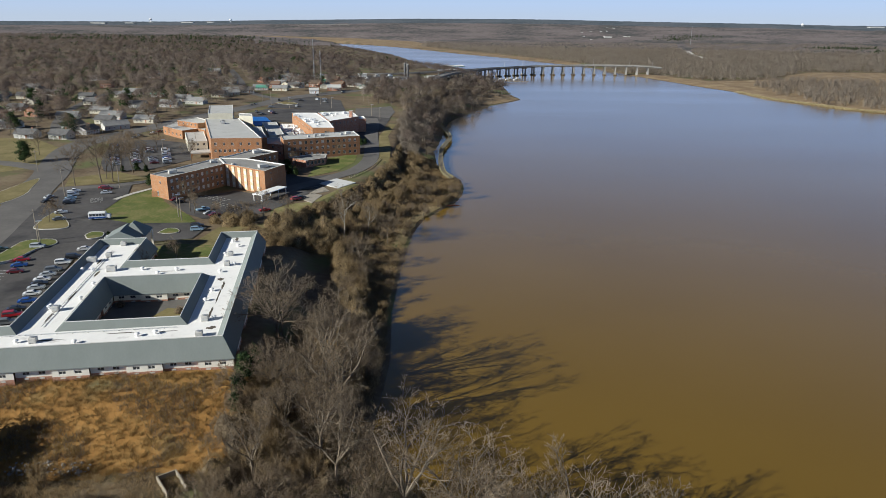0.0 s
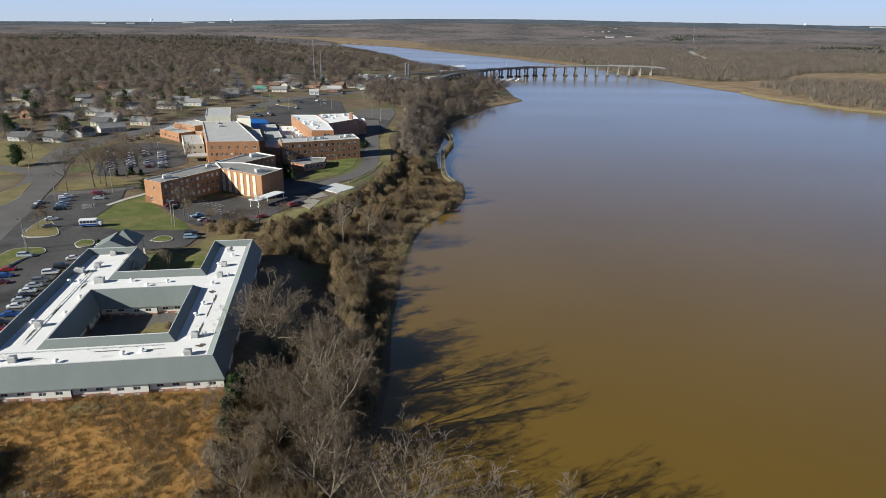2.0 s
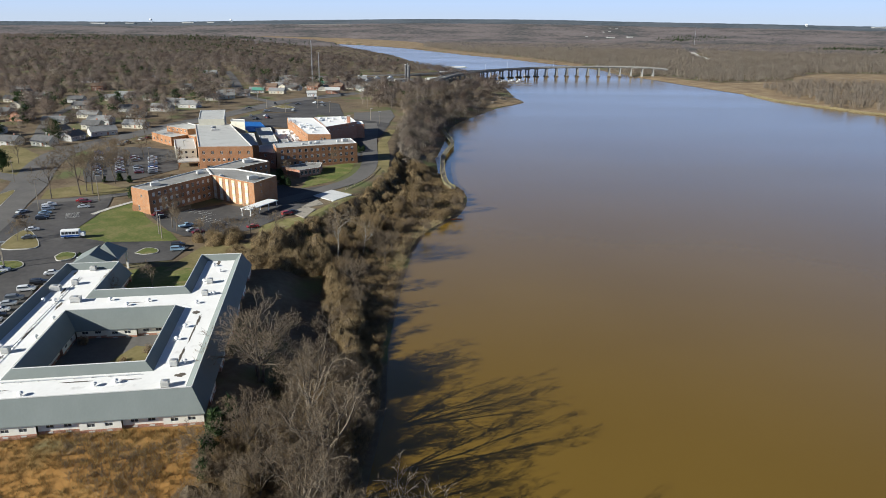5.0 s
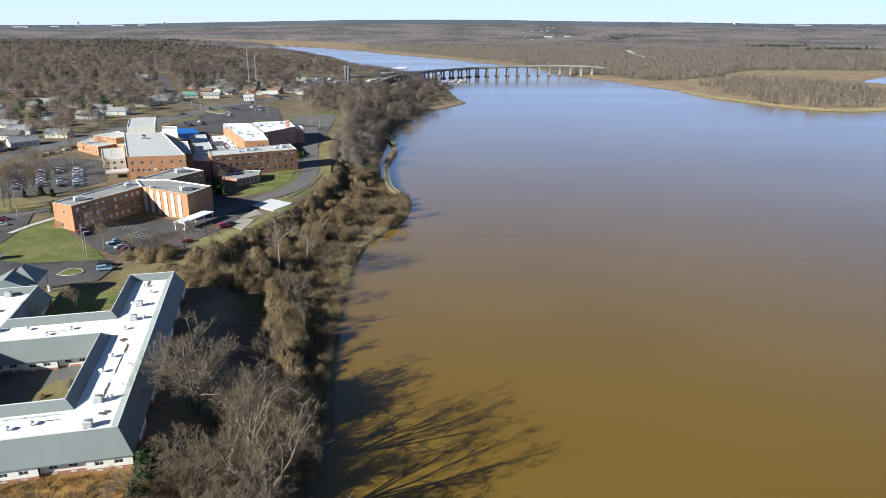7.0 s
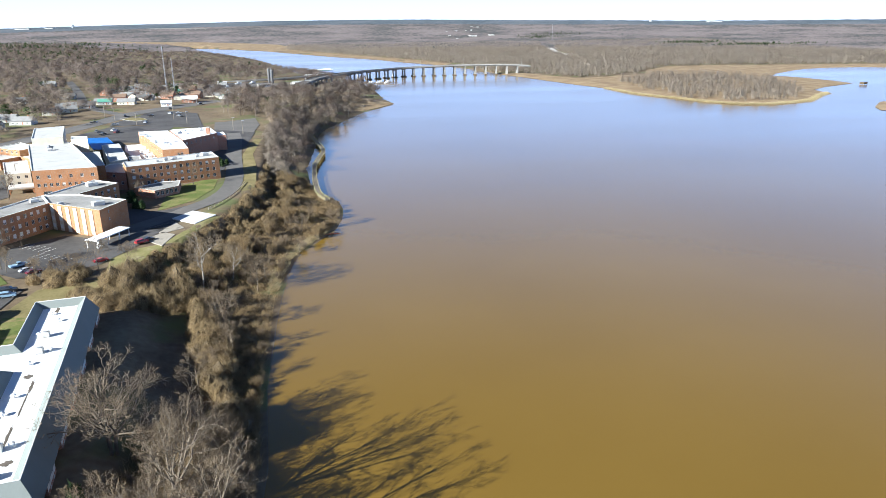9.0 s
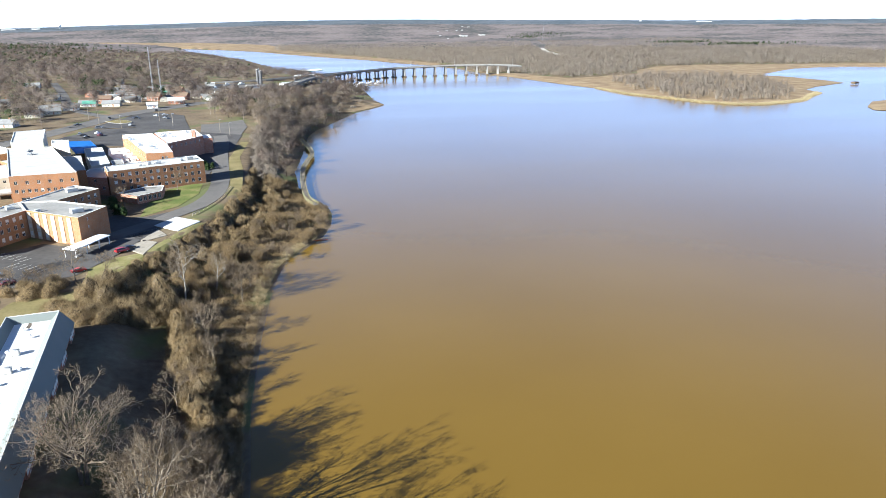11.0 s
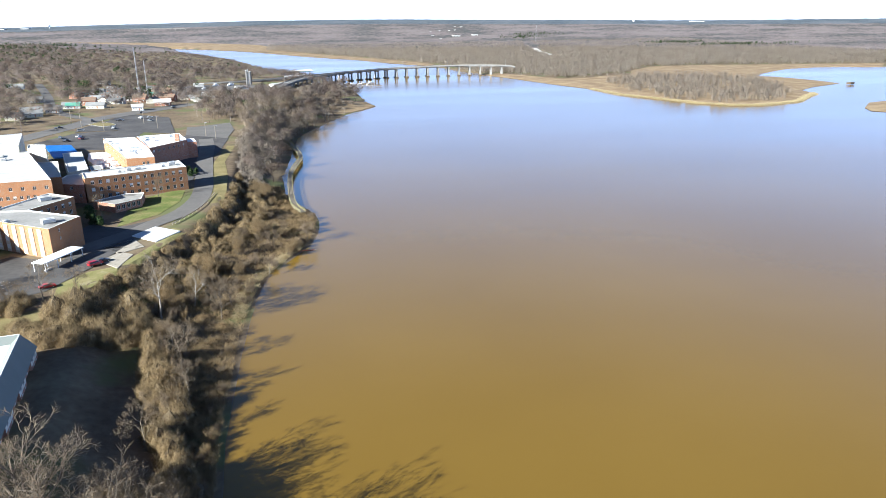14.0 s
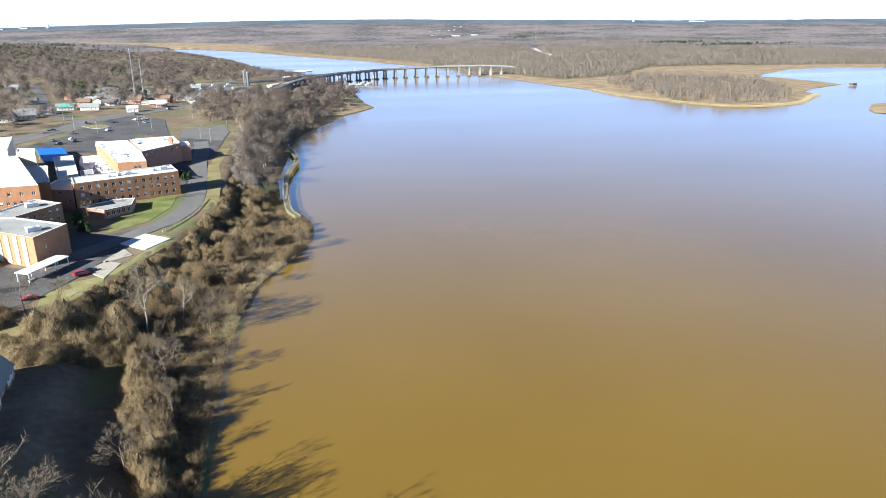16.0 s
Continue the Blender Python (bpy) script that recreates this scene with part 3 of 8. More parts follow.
def kerbed_island(poly, mat, label):
    """A planted traffic island: a raised kerb with soil and grass inside."""
    c = Vector((sum(p[0] for p in poly) / len(poly), sum(p[1] for p in poly) / len(poly)))
    ring = curve([*poly, poly[0]], 4)[:-1]
    z = max(height(*p) for p in ring)
    ob = thing("traffic_island", pose(c.x, c.y, z), label, "traffic island", kind="structure")
    loc = [(x - c.x, y - c.y) for x, y in ring]
    bm = bmesh.new()
    inner = [tuple(Vector(p) * max(0.3, 1 - 0.35 / max(0.5, Vector(p).length))) for p in loc]
    n = len(loc)
    lo, hi, inn = ([bm.verts.new((x, y, h)) for x, y in ps] for ps, h in ((loc, -0.6), (loc, 0.22), (inner, 0.22)))
    for i in range(n):
        j = (i + 1) % n
        bm.faces.new((lo[i], lo[j], hi[j], hi[i]))
        bm.faces.new((hi[i], hi[j], inn[j], inn[i]))
    part("kerb", bm, M["concrete"], ob, "pale concrete kerb")
    bm = bmesh.new()
    f = bm.faces.new([bm.verts.new((x, y, 0.24)) for x, y in inner])
    bmesh.ops.triangulate(bm, faces=[f])
    part("turf", bm, mat, ob)
    return ob


build_ground()
bm = bmesh.new()
for x0, x1 in ((-900, -100), (-100, 300), (300, 1200), (1200, 4980)):
    for y0, y1 in ((-400, 300), (300, 1300), (1300, 3100)):
        bm.faces.new([bm.verts.new(p) for p in ((x0, y0, 0), (x1, y0, 0), (x1, y1, 0), (x0, y1, 0))])
bmesh.ops.remove_doubles(bm, verts=bm.verts, dist=0.01)
me = bpy.data.meshes.new("water")
bm.to_mesh(me)
bm.free()
me.materials.append(M["water"])
single("water", me, Matrix(), "wide muddy brown river reflecting pale blue sky", "river", kind="structure")

# grass, roads and lots
drape("field", [(-140, 138), (-100, 138.5), (-75, 139), (-48, 142), (-44, 136), (-40, 122), (-46, 114), (-60, 112), (-90, 110), (-140, 112)], M["field"], 0.12, "steep bank of tawny orange dry grass", "grass bank", 4)
drape("lawn", [(-141, 291), (-138, 300), (-133, 312), (-120, 290), (-113, 281), (-103, 271), (-97, 262), (-100, 259), (-134, 252), (-142, 262)], M["lawn"], 0.10, "green winter lawn beside the hospital wing", "lawn")
drape("lawn", [(-69, 346), (-56, 361), (-50, 382), (-50.5, 402), (-56, 404), (-66, 392), (-70, 372)], M["lawn"], 0.10, "green lawn in the bend of the drive", "lawn")
drape("lawn", [(-69, 262), (-60, 280), (-52, 296), (-46.5, 318), (-41, 334), (-47, 340), (-50, 320), (-58, 296), (-66, 292), (-72, 282)], M["thin_lawn"], 0.10, "strip of thin yellow-green grass along the bluff", "lawn")
drape("lawn", [(-90, 230), (-86, 255), (-70, 262), (-66, 250), (-66, 232)], M["dormant"], 0.09, "tan dormant grass beside the long low building", "lawn")
drape("lawn", [(-103, 229), (-92, 234), (-76, 232), (-75, 203), (-97, 200)], M["lawn"], 0.09, "mown green grass in the notch of the building", "lawn")
drape("lawn", [(-241, 318), (-206, 364), (-222, 402), (-260, 440), (-330, 440), (-330, 318)], M["dormant"], 0.08, "tan dormant lawns in front of the houses", "lawn")
drape("lawn", [(-140, 330), (-165, 346), (-182, 331), (-175, 313), (-162, 320), (-144, 327)], M["dormant"], 0.10, "tan grass strip under bare trees", "lawn")
drape("lawn", [(-36, 370), (-38, 392), (-41, 420), (-44, 470), (-41, 520), (-36, 520), (-38, 470), (-33, 430), (-31, 395), (-31, 372)], M["dormant"], 0.10, "dry grass verge along the top of the bluff", "verge")
AVENUE = curve([(-135, 190), (-146, 216), (-157, 244), (-180, 292), (-194, 335), (-213, 385), (-220, 420), (-214, 455), (-203, 490), (-190, 530), (-176, 562), (-160, 610), (-148, 660), (-118, 712), (-90, 760)])
drape("road", band(AVENUE, 17), M["asphalt_pale"], 0.16, "worn grey asphalt avenue", "road")
drape("road", band(curve([(-196, 345), (-228, 362), (-275, 372), (-360, 380)]), 9), M["asphalt_pale"], 0.13, "worn asphalt side street", "road")
drape("road", band(curve([(-206, 300), (-260, 298), (-360, 290)]), 9), M["asphalt_pale"], 0.14, "worn asphalt side street", "road")
drape("road", band(curve([(-221, 425), (-262, 470), (-300, 560), (-330, 700)]), 7), M["asphalt_pale"], 0.13, "narrow asphalt street between houses", "road")
drape("road", band(curve([(-152, 650), (-200, 720), (-248, 860), (-300, 1000)]), 9), M["asphalt_pale"], 0.13, "pale sunlit side street", "road")
drape("parking_lot", [(-156, 240), (-176, 311), (-160, 318), (-146, 318), (-140, 300), (-137, 262), (-120, 256), (-99, 260), (-90, 256), (-91, 240), (-112, 232), (-122, 218), (-104, 140), (-128, 140), (-148, 205)], M["asphalt"], 0.2, "dark asphalt car park beside the long low building", "parking lot")
drape("parking_lot", [(-118, 290), (-96, 314), (-78, 305), (-74, 327), (-72, 345), (-66, 342), (-58, 326), (-66, 296), (-74, 276), (-84, 268), (-96, 266), (-104, 272)], M["asphalt"], 0.2, "dark asphalt hospital car park with worn bay lines", "parking lot")
drape("parking_lot", [(-172, 346), (-151, 352), (-139, 377), (-146, 402), (-160, 428), (-180, 437), (-203, 436), (-196, 400), (-184, 368)], M["asphalt"], 0.18, "dark asphalt car park west of the hospital", "parking lot")
drape("road", band(curve([(-176, 309), (-158, 314), (-146, 322), (-138, 332), (-140, 356)]), 6), M["asphalt_pale"], 0.22, "asphalt drive to the hospital wing", "road")
DRIVE = curve([(-74, 318), (-66, 330), (-57, 345), (-47, 362), (-42.5, 382), (-42.5, 405), (-46, 440), (-50, 480), (-53, 520), (-57, 548)])
drape("road", band(DRIVE, 9), M["asphalt_pale"], 0.22, "curving grey asphalt drive along the bluff", "road")
drape("parking_lot", [(-76, 324), (-64, 340), (-58, 352), (-66, 346), (-73, 346), (-80, 352), (-84, 340)], M["asphalt"], 0.23, "dark asphalt yard behind the hospital wing", "parking lot")
drape("parking_lot", [(-62, 424), (-50, 424), (-50, 470), (-44, 500), (-42, 548), (-72, 566), (-80, 530), (-62, 500)], M["asphalt"], 0.17, "dark asphalt service yard", "parking lot")
drape("parking_lot", [(-80, 575), (-121, 590), (-146, 582), (-162, 545), (-140, 520), (-110, 518), (-104, 560), (-140, 650), (-132, 684), (-98, 662)], M["asphalt"], 0.15, "dark asphalt car park beyond the hospital", "parking lot")
drape("parking_lot", [(-148, 585), (-150, 600), (-138, 650), (-130, 680), (-97, 660), (-82, 580), (-120, 592)], M["asphalt"], 0.19, "wide dark asphalt car park", "parking lot")
drape("pavement", [(-43, 548), (-72, 566), (-76, 602), (-70, 602), (-47, 620), (-41, 582)], M["asphalt_pale"], 0.21, "pale gravelly yard at the road end", "yard")
drape("pavement", band([(-141.5, 290), (-138.5, 301), (-134, 312)], 2.2), M["concrete"], 0.24, "pale concrete footpath across the lawn", "footpath")


def slab(poly, label, mat, lift=0.35):
    c = (sum(p[0] for p in poly) / len(poly), sum(p[1] for p in poly) / len(poly))
    bm = prism(bmesh.new(), [(x - c[0], y - c[1]) for x, y in poly], -0.5, lift)
    bmesh.ops.bevel(bm, geom=bm.edges[:], offset=0.05, segments=1, affect="EDGES")
    me = bpy.data.meshes.new("concrete_pad")
    bm.to_mesh(me)
    bm.free()
    me.materials.append(mat)
    single("concrete_pad", me, pose(*c, height(*c)), label, "concrete pad", kind="structure")


slab([(-60.5, 331.5), (-50, 321.5), (-43.2, 334), (-54, 343)], "bright white bare concrete pad beside the drive", M["pad"])
slab([(-67.5, 318.6), (-60.4, 309.9), (-53.2, 316.6), (-59.2, 328)], "stained tan concrete pad beside the car park", M["old_pad"], 0.2)
slab([(-65, 302.4), (-57.3, 293.4), (-55.2, 308), (-60.6, 312)], "stained tan concrete pad beside the grass", M["old_pad"], 0.2)
for poly, mat, label in (
        ([(-153, 249.3), (-155.5, 261), (-154, 268), (-139.8, 249), (-145.6, 244.9), (-151, 245.5)], M["dormant"], "kerbed island with tan grass and a brown bush"),
        ([(-147.6, 226), (-147, 233), (-138.7, 235), (-134.6, 230), (-138, 224), (-140, 212), (-146, 210)], M["lawn"], "kerbed grass island at the car park mouth"),
        ([(-129.6, 239.6), (-129, 244.1), (-124.4, 243.4), (-122.7, 238.1), (-126.3, 235.6)], M["lawn"], "small kerbed grass island by the entrance"),
        ([(-105.7, 245.7), (-104.3, 251.5), (-99.8, 250.6), (-98.3, 246.5), (-102, 244.5)], M["lawn"], "small round kerbed grass island"),
        ([(-198.2, 305), (-196.4, 330), (-189, 312), (-184, 296), (-186, 280), (-196, 284)], M["dormant"], "kerbed verge of tan grass by the avenue"),
        ([(-150, 626), (-138, 612), (-128, 616), (-138, 632)], M["dormant"], "kerbed island in the far car park")):
    kerbed_island(poly, mat, label)


# ---- buildings ----
WINDOWS = {}


def window_meshes(w, h, blind):
    key = (round(w, 2), round(h, 2), blind)
    if key not in WINDOWS:
        bm = bmesh.new()
        t = 0.07
        for x0, x1, z0, z1 in ((-w / 2, -w / 2 + t, -h / 2, h / 2), (w / 2 - t, w / 2, -h / 2, h / 2), (-w / 2 + t, w / 2 - t, -h / 2, -h / 2 + t), (-w / 2 + t, w / 2 - t, h / 2 - t, h / 2), (-0.03, 0.03, -h / 2 + t, h / 2 - t)):
            box(bm, x0, x1, 0.06, 0.14, z0, z1)
        fr = bpy.data.meshes.new("window")
        bm.to_mesh(fr)
        bm.free()
        fr.materials.append(M["frame"])
        pane = mesh_from("pane", [(-w / 2 + t, 0.11, -h / 2 + t), (w / 2 - t, 0.11, -h / 2 + t), (w / 2 - t, 0.11, h / 2 - t), (-w / 2 + t, 0.11, h / 2 - t)], [(0, 1, 2, 3)], M["glass"])
        WINDOWS[key] = fr, pane
    return WINDOWS[key]


def facade(parent, p0, p1, z0, z1, wins, mat, depth=0.16, name="wall", label=""):
    """A wall from p0 to p1 (its outside on the right), with recessed window openings (along, up, width, height, blind)."""
    a, b = Vector(p0), Vector(p1)
    length = (b - a).length
    d = (b - a) / length
    out = Vector((d.y, -d.x))
    cuts_s, cuts_z = {0.0, length}, {z0, z1}
    for s, z, w, h, _ in wins:
        cuts_s |= {s - w / 2, s + w / 2}
        cuts_z |= {z - h / 2, z + h / 2}
    ss, zs = sorted(cuts_s), sorted(cuts_z)
    bm = bmesh.new()
    at = lambda s, z, inset=0.0: bm.verts.new((*(a + d * s - out * inset), z))
    for i in range(len(ss) - 1):
        for j in range(len(zs) - 1):
            s, z = (ss[i] + ss[i + 1]) / 2, (zs[j] + zs[j + 1]) / 2
            if not any(abs(s - w[0]) < w[2] / 2 and abs(z - w[1]) < w[3] / 2 for w in wins):
                bm.faces.new((at(ss[i], zs[j]), at(ss[i + 1], zs[j]), at(ss[i + 1], zs[j + 1]), at(ss[i], zs[j + 1])))
    for s, z, w, h, _ in wins:
        c = [(s - w / 2, z - h / 2), (s + w / 2, z - h / 2), (s + w / 2, z + h / 2), (s - w / 2, z + h / 2)]
        for (s0, za), (s1, zb) in zip(c, c[1:] + c[:1]):
            bm.faces.new((at(s0, za), at(s0, za, depth), at(s1, zb, depth), at(s1, zb)))
    bmesh.ops.remove_doubles(bm, verts=bm.verts, dist=0.001)
    wall = part(name, bm, mat, parent, label)
    turn = math.atan2(d.y, d.x)
    for s, z, w, h, blind in wins:
        fr, pane = window_meshes(w, h, False)
        win = part("window", fr, None, parent)
        q = a + d * s
        win.matrix_basis = Matrix.Translation((q.x, q.y, z)) @ Matrix.Rotation(turn, 4, "Z")
        part("pane", pane, None, win)
        if blind:
            bm = box(bmesh.new(), -w / 2 + 0.1, w / 2 - 0.1, 0.075, 0.1, h / 2 - 0.1 - blind * (h - 0.2), h / 2 - 0.08)
            part("blind", bm, M["blind"], win, "pale lowered blind")
    return wall


def rows_of(length, n, zs, w, h, margin=2.0, seed=0, blinds=0.35):
    rnd = random.Random(seed)
    step = (length - 2 * margin) / max(1, n - 1)
    return [(margin + i * step, z, w, h, rnd.choice((0.4, 0.6, 0.9)) if rnd.random() < blinds else 0) for z in zs for i in range(n)]


def block(name, foot, z0, z1, wall_mat, roof_mat, label, category="building", wins=None, parapet=0.45, wall_labels=None):
    """A flat-roofed block on a footprint (anticlockwise). wins: edge number -> window list, heights above the base."""
    c = (sum(p[0] for p in foot) / len(foot), sum(p[1] for p in foot) / len(foot))
    ob = thing(name, pose(c[0], c[1], z0), label, category)
    loc = [(x - c[0], y - c[1]) for x, y in foot]
    h = z1 - z0
    for i in range(len(loc)):
        p0, p1 = loc[i], loc[(i + 1) % len(loc)]
        facade(ob, p0, p1, -1.2, h, (wins or {}).get(i, []), wall_mat)
    bm = bmesh.new()
    f = bm.faces.new([bm.verts.new((x, y, h - parapet)) for x, y in loc])
    bmesh.ops.triangulate(bm, faces=[f])
    part("roof", bm, roof_mat, ob)
    bm = bmesh.new()
    n = len(loc)
    inner = []
    for i in range(n):
        a, p, b = (Vector(loc[k % n]) for k in (i - 1, i, i + 1))
        d0, d1 = (p - a).normalized(), (b - p).normalized()
        n0, n1 = Vector((-d0.y, d0.x)), Vector((-d1.y, d1.x))
        q = (n0 + n1) / max(0.3, 1 + n0.dot(n1))
        inner.append(p + q * 0.35)
    for i in range(n):
        j = (i + 1) % n
        a, b, ia, ib = Vector(loc[i]), Vector(loc[j]), inner[i], inner[j]
        v = [bm.verts.new((*q, z)) for q, z in ((a, h), (b, h), (ib, h), (ia, h), (ib, h - parapet), (ia, h - parapet))]
        bm.faces.new((v[0], v[1], v[2], v[3]))
        bm.faces.new((v[3], v[2], v[4], v[5]))
    part("coping", bm, M["frame"], ob, "pale metal coping")
    return ob, c


def rooftop_unit(at, size, turn, label, mat=None, legs=True, group="rooftop equipment"):
    w, d, h = size
    ob = thing("rooftop_unit", pose(*at, 0, 0, turn), label, "rooftop unit", group)
    part("casing", soft_box(-w / 2, w / 2, -d / 2, d / 2, 0.15, h), mat or M["unit"], ob)
    bm = bmesh.new()
    for x in (-w / 2 + 0.12, w / 2 - 0.12):
        box(bm, x - 0.08, x + 0.08, -d / 2, d / 2, 0, 0.15)
    part("skid", bm, M["steel"], ob)
    bm = bmesh.new()
    tube(bm, [(0, 0, h), (0, 0, h + 0.12)], [min(w, d) * 0.33] * 2, 10)
    part("fan_guard", bm, M["steel"], ob, "round grey fan guard")
    bm = bmesh.new()
    for k in range(4):
        box(bm, -w * 0.38, w * 0.38, -d / 2 - 0.03, -d / 2, 0.3 + k * (h - 0.5) / 4, 0.38 + k * (h - 0.5) / 4)
    part("louvre", bm, M["steel"], ob)
    return ob


def roof_vent(at, label="white mushroom vent on the roof"):
    ob = thing("roof_vent", pose(*at), label, "roof vent", "roof vents")
    part("stack", tube(bmesh.new(), [(0, 0, -0.3), (0, 0, 0.6)], [0.3, 0.26], 8), M["white"], ob)
    part("cap", tube(bmesh.new(), [(0, 0, 0.55), (0, 0, 0.72), (0, 0, 0.95)], [0.62, 0.58, 0.15], 10), M["white"], ob)
    return ob


def mitre(loop, off):
    """A closed outline moved outwards (to its right when anticlockwise)."""
    out, n = [], len(loop)
    for i in range(n):
        a, p, b = (Vector(loop[k % n]) for k in (i - 1, i, i + 1))
        d0, d1 = (p - a).normalized(), (b - p).normalized()
        n0, n1 = Vector((d0.y, -d0.x)), Vector((d1.y, -d1.x))
        out.append(p + (n0 + n1) / (1 + n0.dot(n1)) * off)
    return out


def care_home():
    """The long low white-roofed building round a court, in its own axes: x east, y north from its north-east ridge corner."""
    base, ridge, flat, eave = 8.9, 16.35, 14.75, 11.65
    ob = thing("care_home", pose(-63.35, 226.64, base, 0, 0, 9.19), "low building with white flat roof and blue-grey metal mansard", "building")
    outer = [(0, 0), (-11.9, 0), (-11.9, -26.8), (-35.1, -26.8), (-35.1, -3.4), (-49.6, -3.4), (-49.6, -71.6), (-96, -71.6), (-96, -83.7), (0, -83.7)]
    court = [(-11.7, -40.2), (-11.7, -71.0), (-37.8, -71.0), (-37.8, -40.2)]
    zr, zf, ze = ridge - base, flat - base, eave - base
    for loop, wall_in in ((outer, 1), (court, 1)):
        lo, hi = mitre(loop, 2.5), mitre(loop, -1.9)
        n = len(loop)
        for i in range(n):
            j = (i + 1) % n
            bm = bmesh.new()
            v = [bm.verts.new((*p, z)) for p, z in ((lo[i], ze), (lo[j], ze), (Vector(loop[j]), zr), (Vector(loop[i]), zr), (hi[j], zf - 0.02), (hi[i], zf - 0.02), (lo[i], ze - 0.22), (lo[j], ze - 0.22))]
            bm.faces.new((v[0], v[1], v[2], v[3]))
            bm.faces.new((v[3], v[2], v[4], v[5]))
            bm.faces.new((v[6], v[7], v[1], v[0]))
            slope = part("mansard_slope", bm, M["metal_roof"], ob)
            a, b = Vector(loop[i]), Vector(loop[j])
            dirn = (b - a).normalized()
            # ridge cap
            bm = tube(bmesh.new(), [(*a, zr), (*b, zr)], [0.11, 0.11], 4)
            part("ridge_cap", bm, M["frame"], slope, "pale ridge cap")
            # soffit
            wl = mitre(loop, 2.2)
            bm = bmesh.new()
            bm.faces.new([bm.verts.new((*p, ze - 0.2)) for p in (lo[j], lo[i], Vector(loop[i]), Vector(loop[j]))])
            part("soffit", bm, M["siding"], slope)
            # walls: brick foot, cream siding above, in shallow bays with paired windows
            wa, wb = Vector(wl[i]), Vector(wl[j])
            length = (wb - wa).length
            nb = max(1, round(length / 7.6))
            out = Vector((dirn.y, -dirn.x))
            for k in range(nb):
                off = 0.75 if (k + i) % 2 else 0.0
                p, q = wa.lerp(wb, k / nb) + out * (0.0 - off), wa.lerp(wb, (k + 1) / nb) + out * (0.0 - off)
                ln = (q - p).length
                wins = [(ln * f, 1.75, 1.5, 1.05, 0.3) for f in ((0.28, 0.70) if ln > 5 else (0.5,))]
                facade(ob, p, q, 0.7, ze - 0.2, wins, M["siding"], 0.12, "wall", "cream siding bay")
                bm = bmesh.new()
                pp, qq = p + out * 0.06, q + out * 0.06
                for e in ((pp, qq),):
                    f = [bm.verts.new((*x, z)) for x, z in ((pp, -1.5), (qq, -1.5), (qq, 0.7), (pp, 0.7), (q, 0.7), (p, 0.7))]
                    bm.faces.new(f[:4])
                    bm.faces.new((f[3], f[2], f[4], f[5]))
                part("brick_foot", bm, M["brick_red"], ob, "low red-brick footing")
                bm = bmesh.new()
                bm.faces.new([bm.verts.new((*x, z)) for x, z in ((p, -1.5), (p, ze - 0.2), (p + out * (off - 0.76), ze - 0.2), (p + out * (off - 0.76), -1.5))])
                part("bay_side", bm, M["brick_red"], ob)
                for s, z, w, h, _ in wins:
                    c = p + dirn * s
                    bm = box(bmesh.new(), -0.5, 0.5, -0.12, 0.0, 0.2, 0.55, Matrix.Translation((*c, 0)) @ Matrix.Rotation(math.atan2(dirn.y, dirn.x), 4, "Z"))
                    part("wall_unit", bm, M["unit"], ob, "grey through-wall heater")
    # flat white roof in strips that meet edge to edge
    bm = bmesh.new()
    for x0, x1, y0, y1 in ((-11.7, 0, -83.7, 0), (-49.6, -11.7, -83.7, -71), (-96, -49.6, -83.7, -71.6), (-49.6, -37.8, -71, -3.4), (-37.8, -35.1, -40.2, -3.4), (-35.1, -11.7, -40.2, -26.8)):
        bm.faces.new([bm.verts.new((x, y, zf)) for x, y in ((x0, y0), (x1, y0), (x1, y1), (x0, y1))])
    part("flat_roof", bm, M["membrane"], ob, "white roof membrane with dark stains")
    # ponding stains and seams
    rnd = random.Random(5)
    for x, y, w, h in ((-3.9, -75.5, 2.4, 2.0), (-5.5, -66, 0.7, 9), (-5.2, -55, 0.5, 12), (-5.0, -47, 0.8, 7), (-6.5, -42, 1.8, 2.6), (-6.4, -3.5, 1.2, 5), (-44, -64, 0.7, 7), (-43.2, -50, 0.6, 9), (-42, -33, 0.9, 5), (-24, -75.6, 7, 0.5), (-40, -77.5, 8, 0.6), (-14, -76, 6, 0.5), (-60, -78, 7, 0.5), (-23, -33.2, 7, 0.4), (-44.5, -22, 0.8, 5), (-46, -8, 0.7, 4)):
        bm = bmesh.new()
        ring = []
        for k in range(18):
            an = k * math.tau / 18
            r = rnd.uniform(0.55, 1.15)
            ring.append(bm.verts.new((x + math.cos(an) * w / 2 * r, y + math.sin(an) * h / 2 * r, zf + 0.02)))
        bm.faces.new(ring)
        part("stain", bm, M["stain"], ob, "dark ponding stain")
    # pipe run on blocks
    bm = tube(bmesh.new(), [(-43.5, -12, zf + 0.25), (-43.5, -70, zf + 0.25)], [0.07, 0.07], 5)
    part("pipe", bm, M["steel"], ob)
    bm = tube(bmesh.new(), [(-60, -74.3, zf + 0.25), (-12, -74.3, zf + 0.25)], [0.07, 0.07], 5)
    part("pipe", bm, M["steel"], ob)
    for k in range(36):
        x, y = (-43.5, -13 - k * 2.6) if k < 22 else (-59 + (k - 22) * 3.4, -74.3)
        part("pipe_block", soft_box(x - 0.16, x + 0.16, y - 0.1, y + 0.1, zf, zf + 0.2, 0.02), M["unit"], ob)
    # entrance gable and porch roof at the north end of the west wing
    bm = bmesh.new()
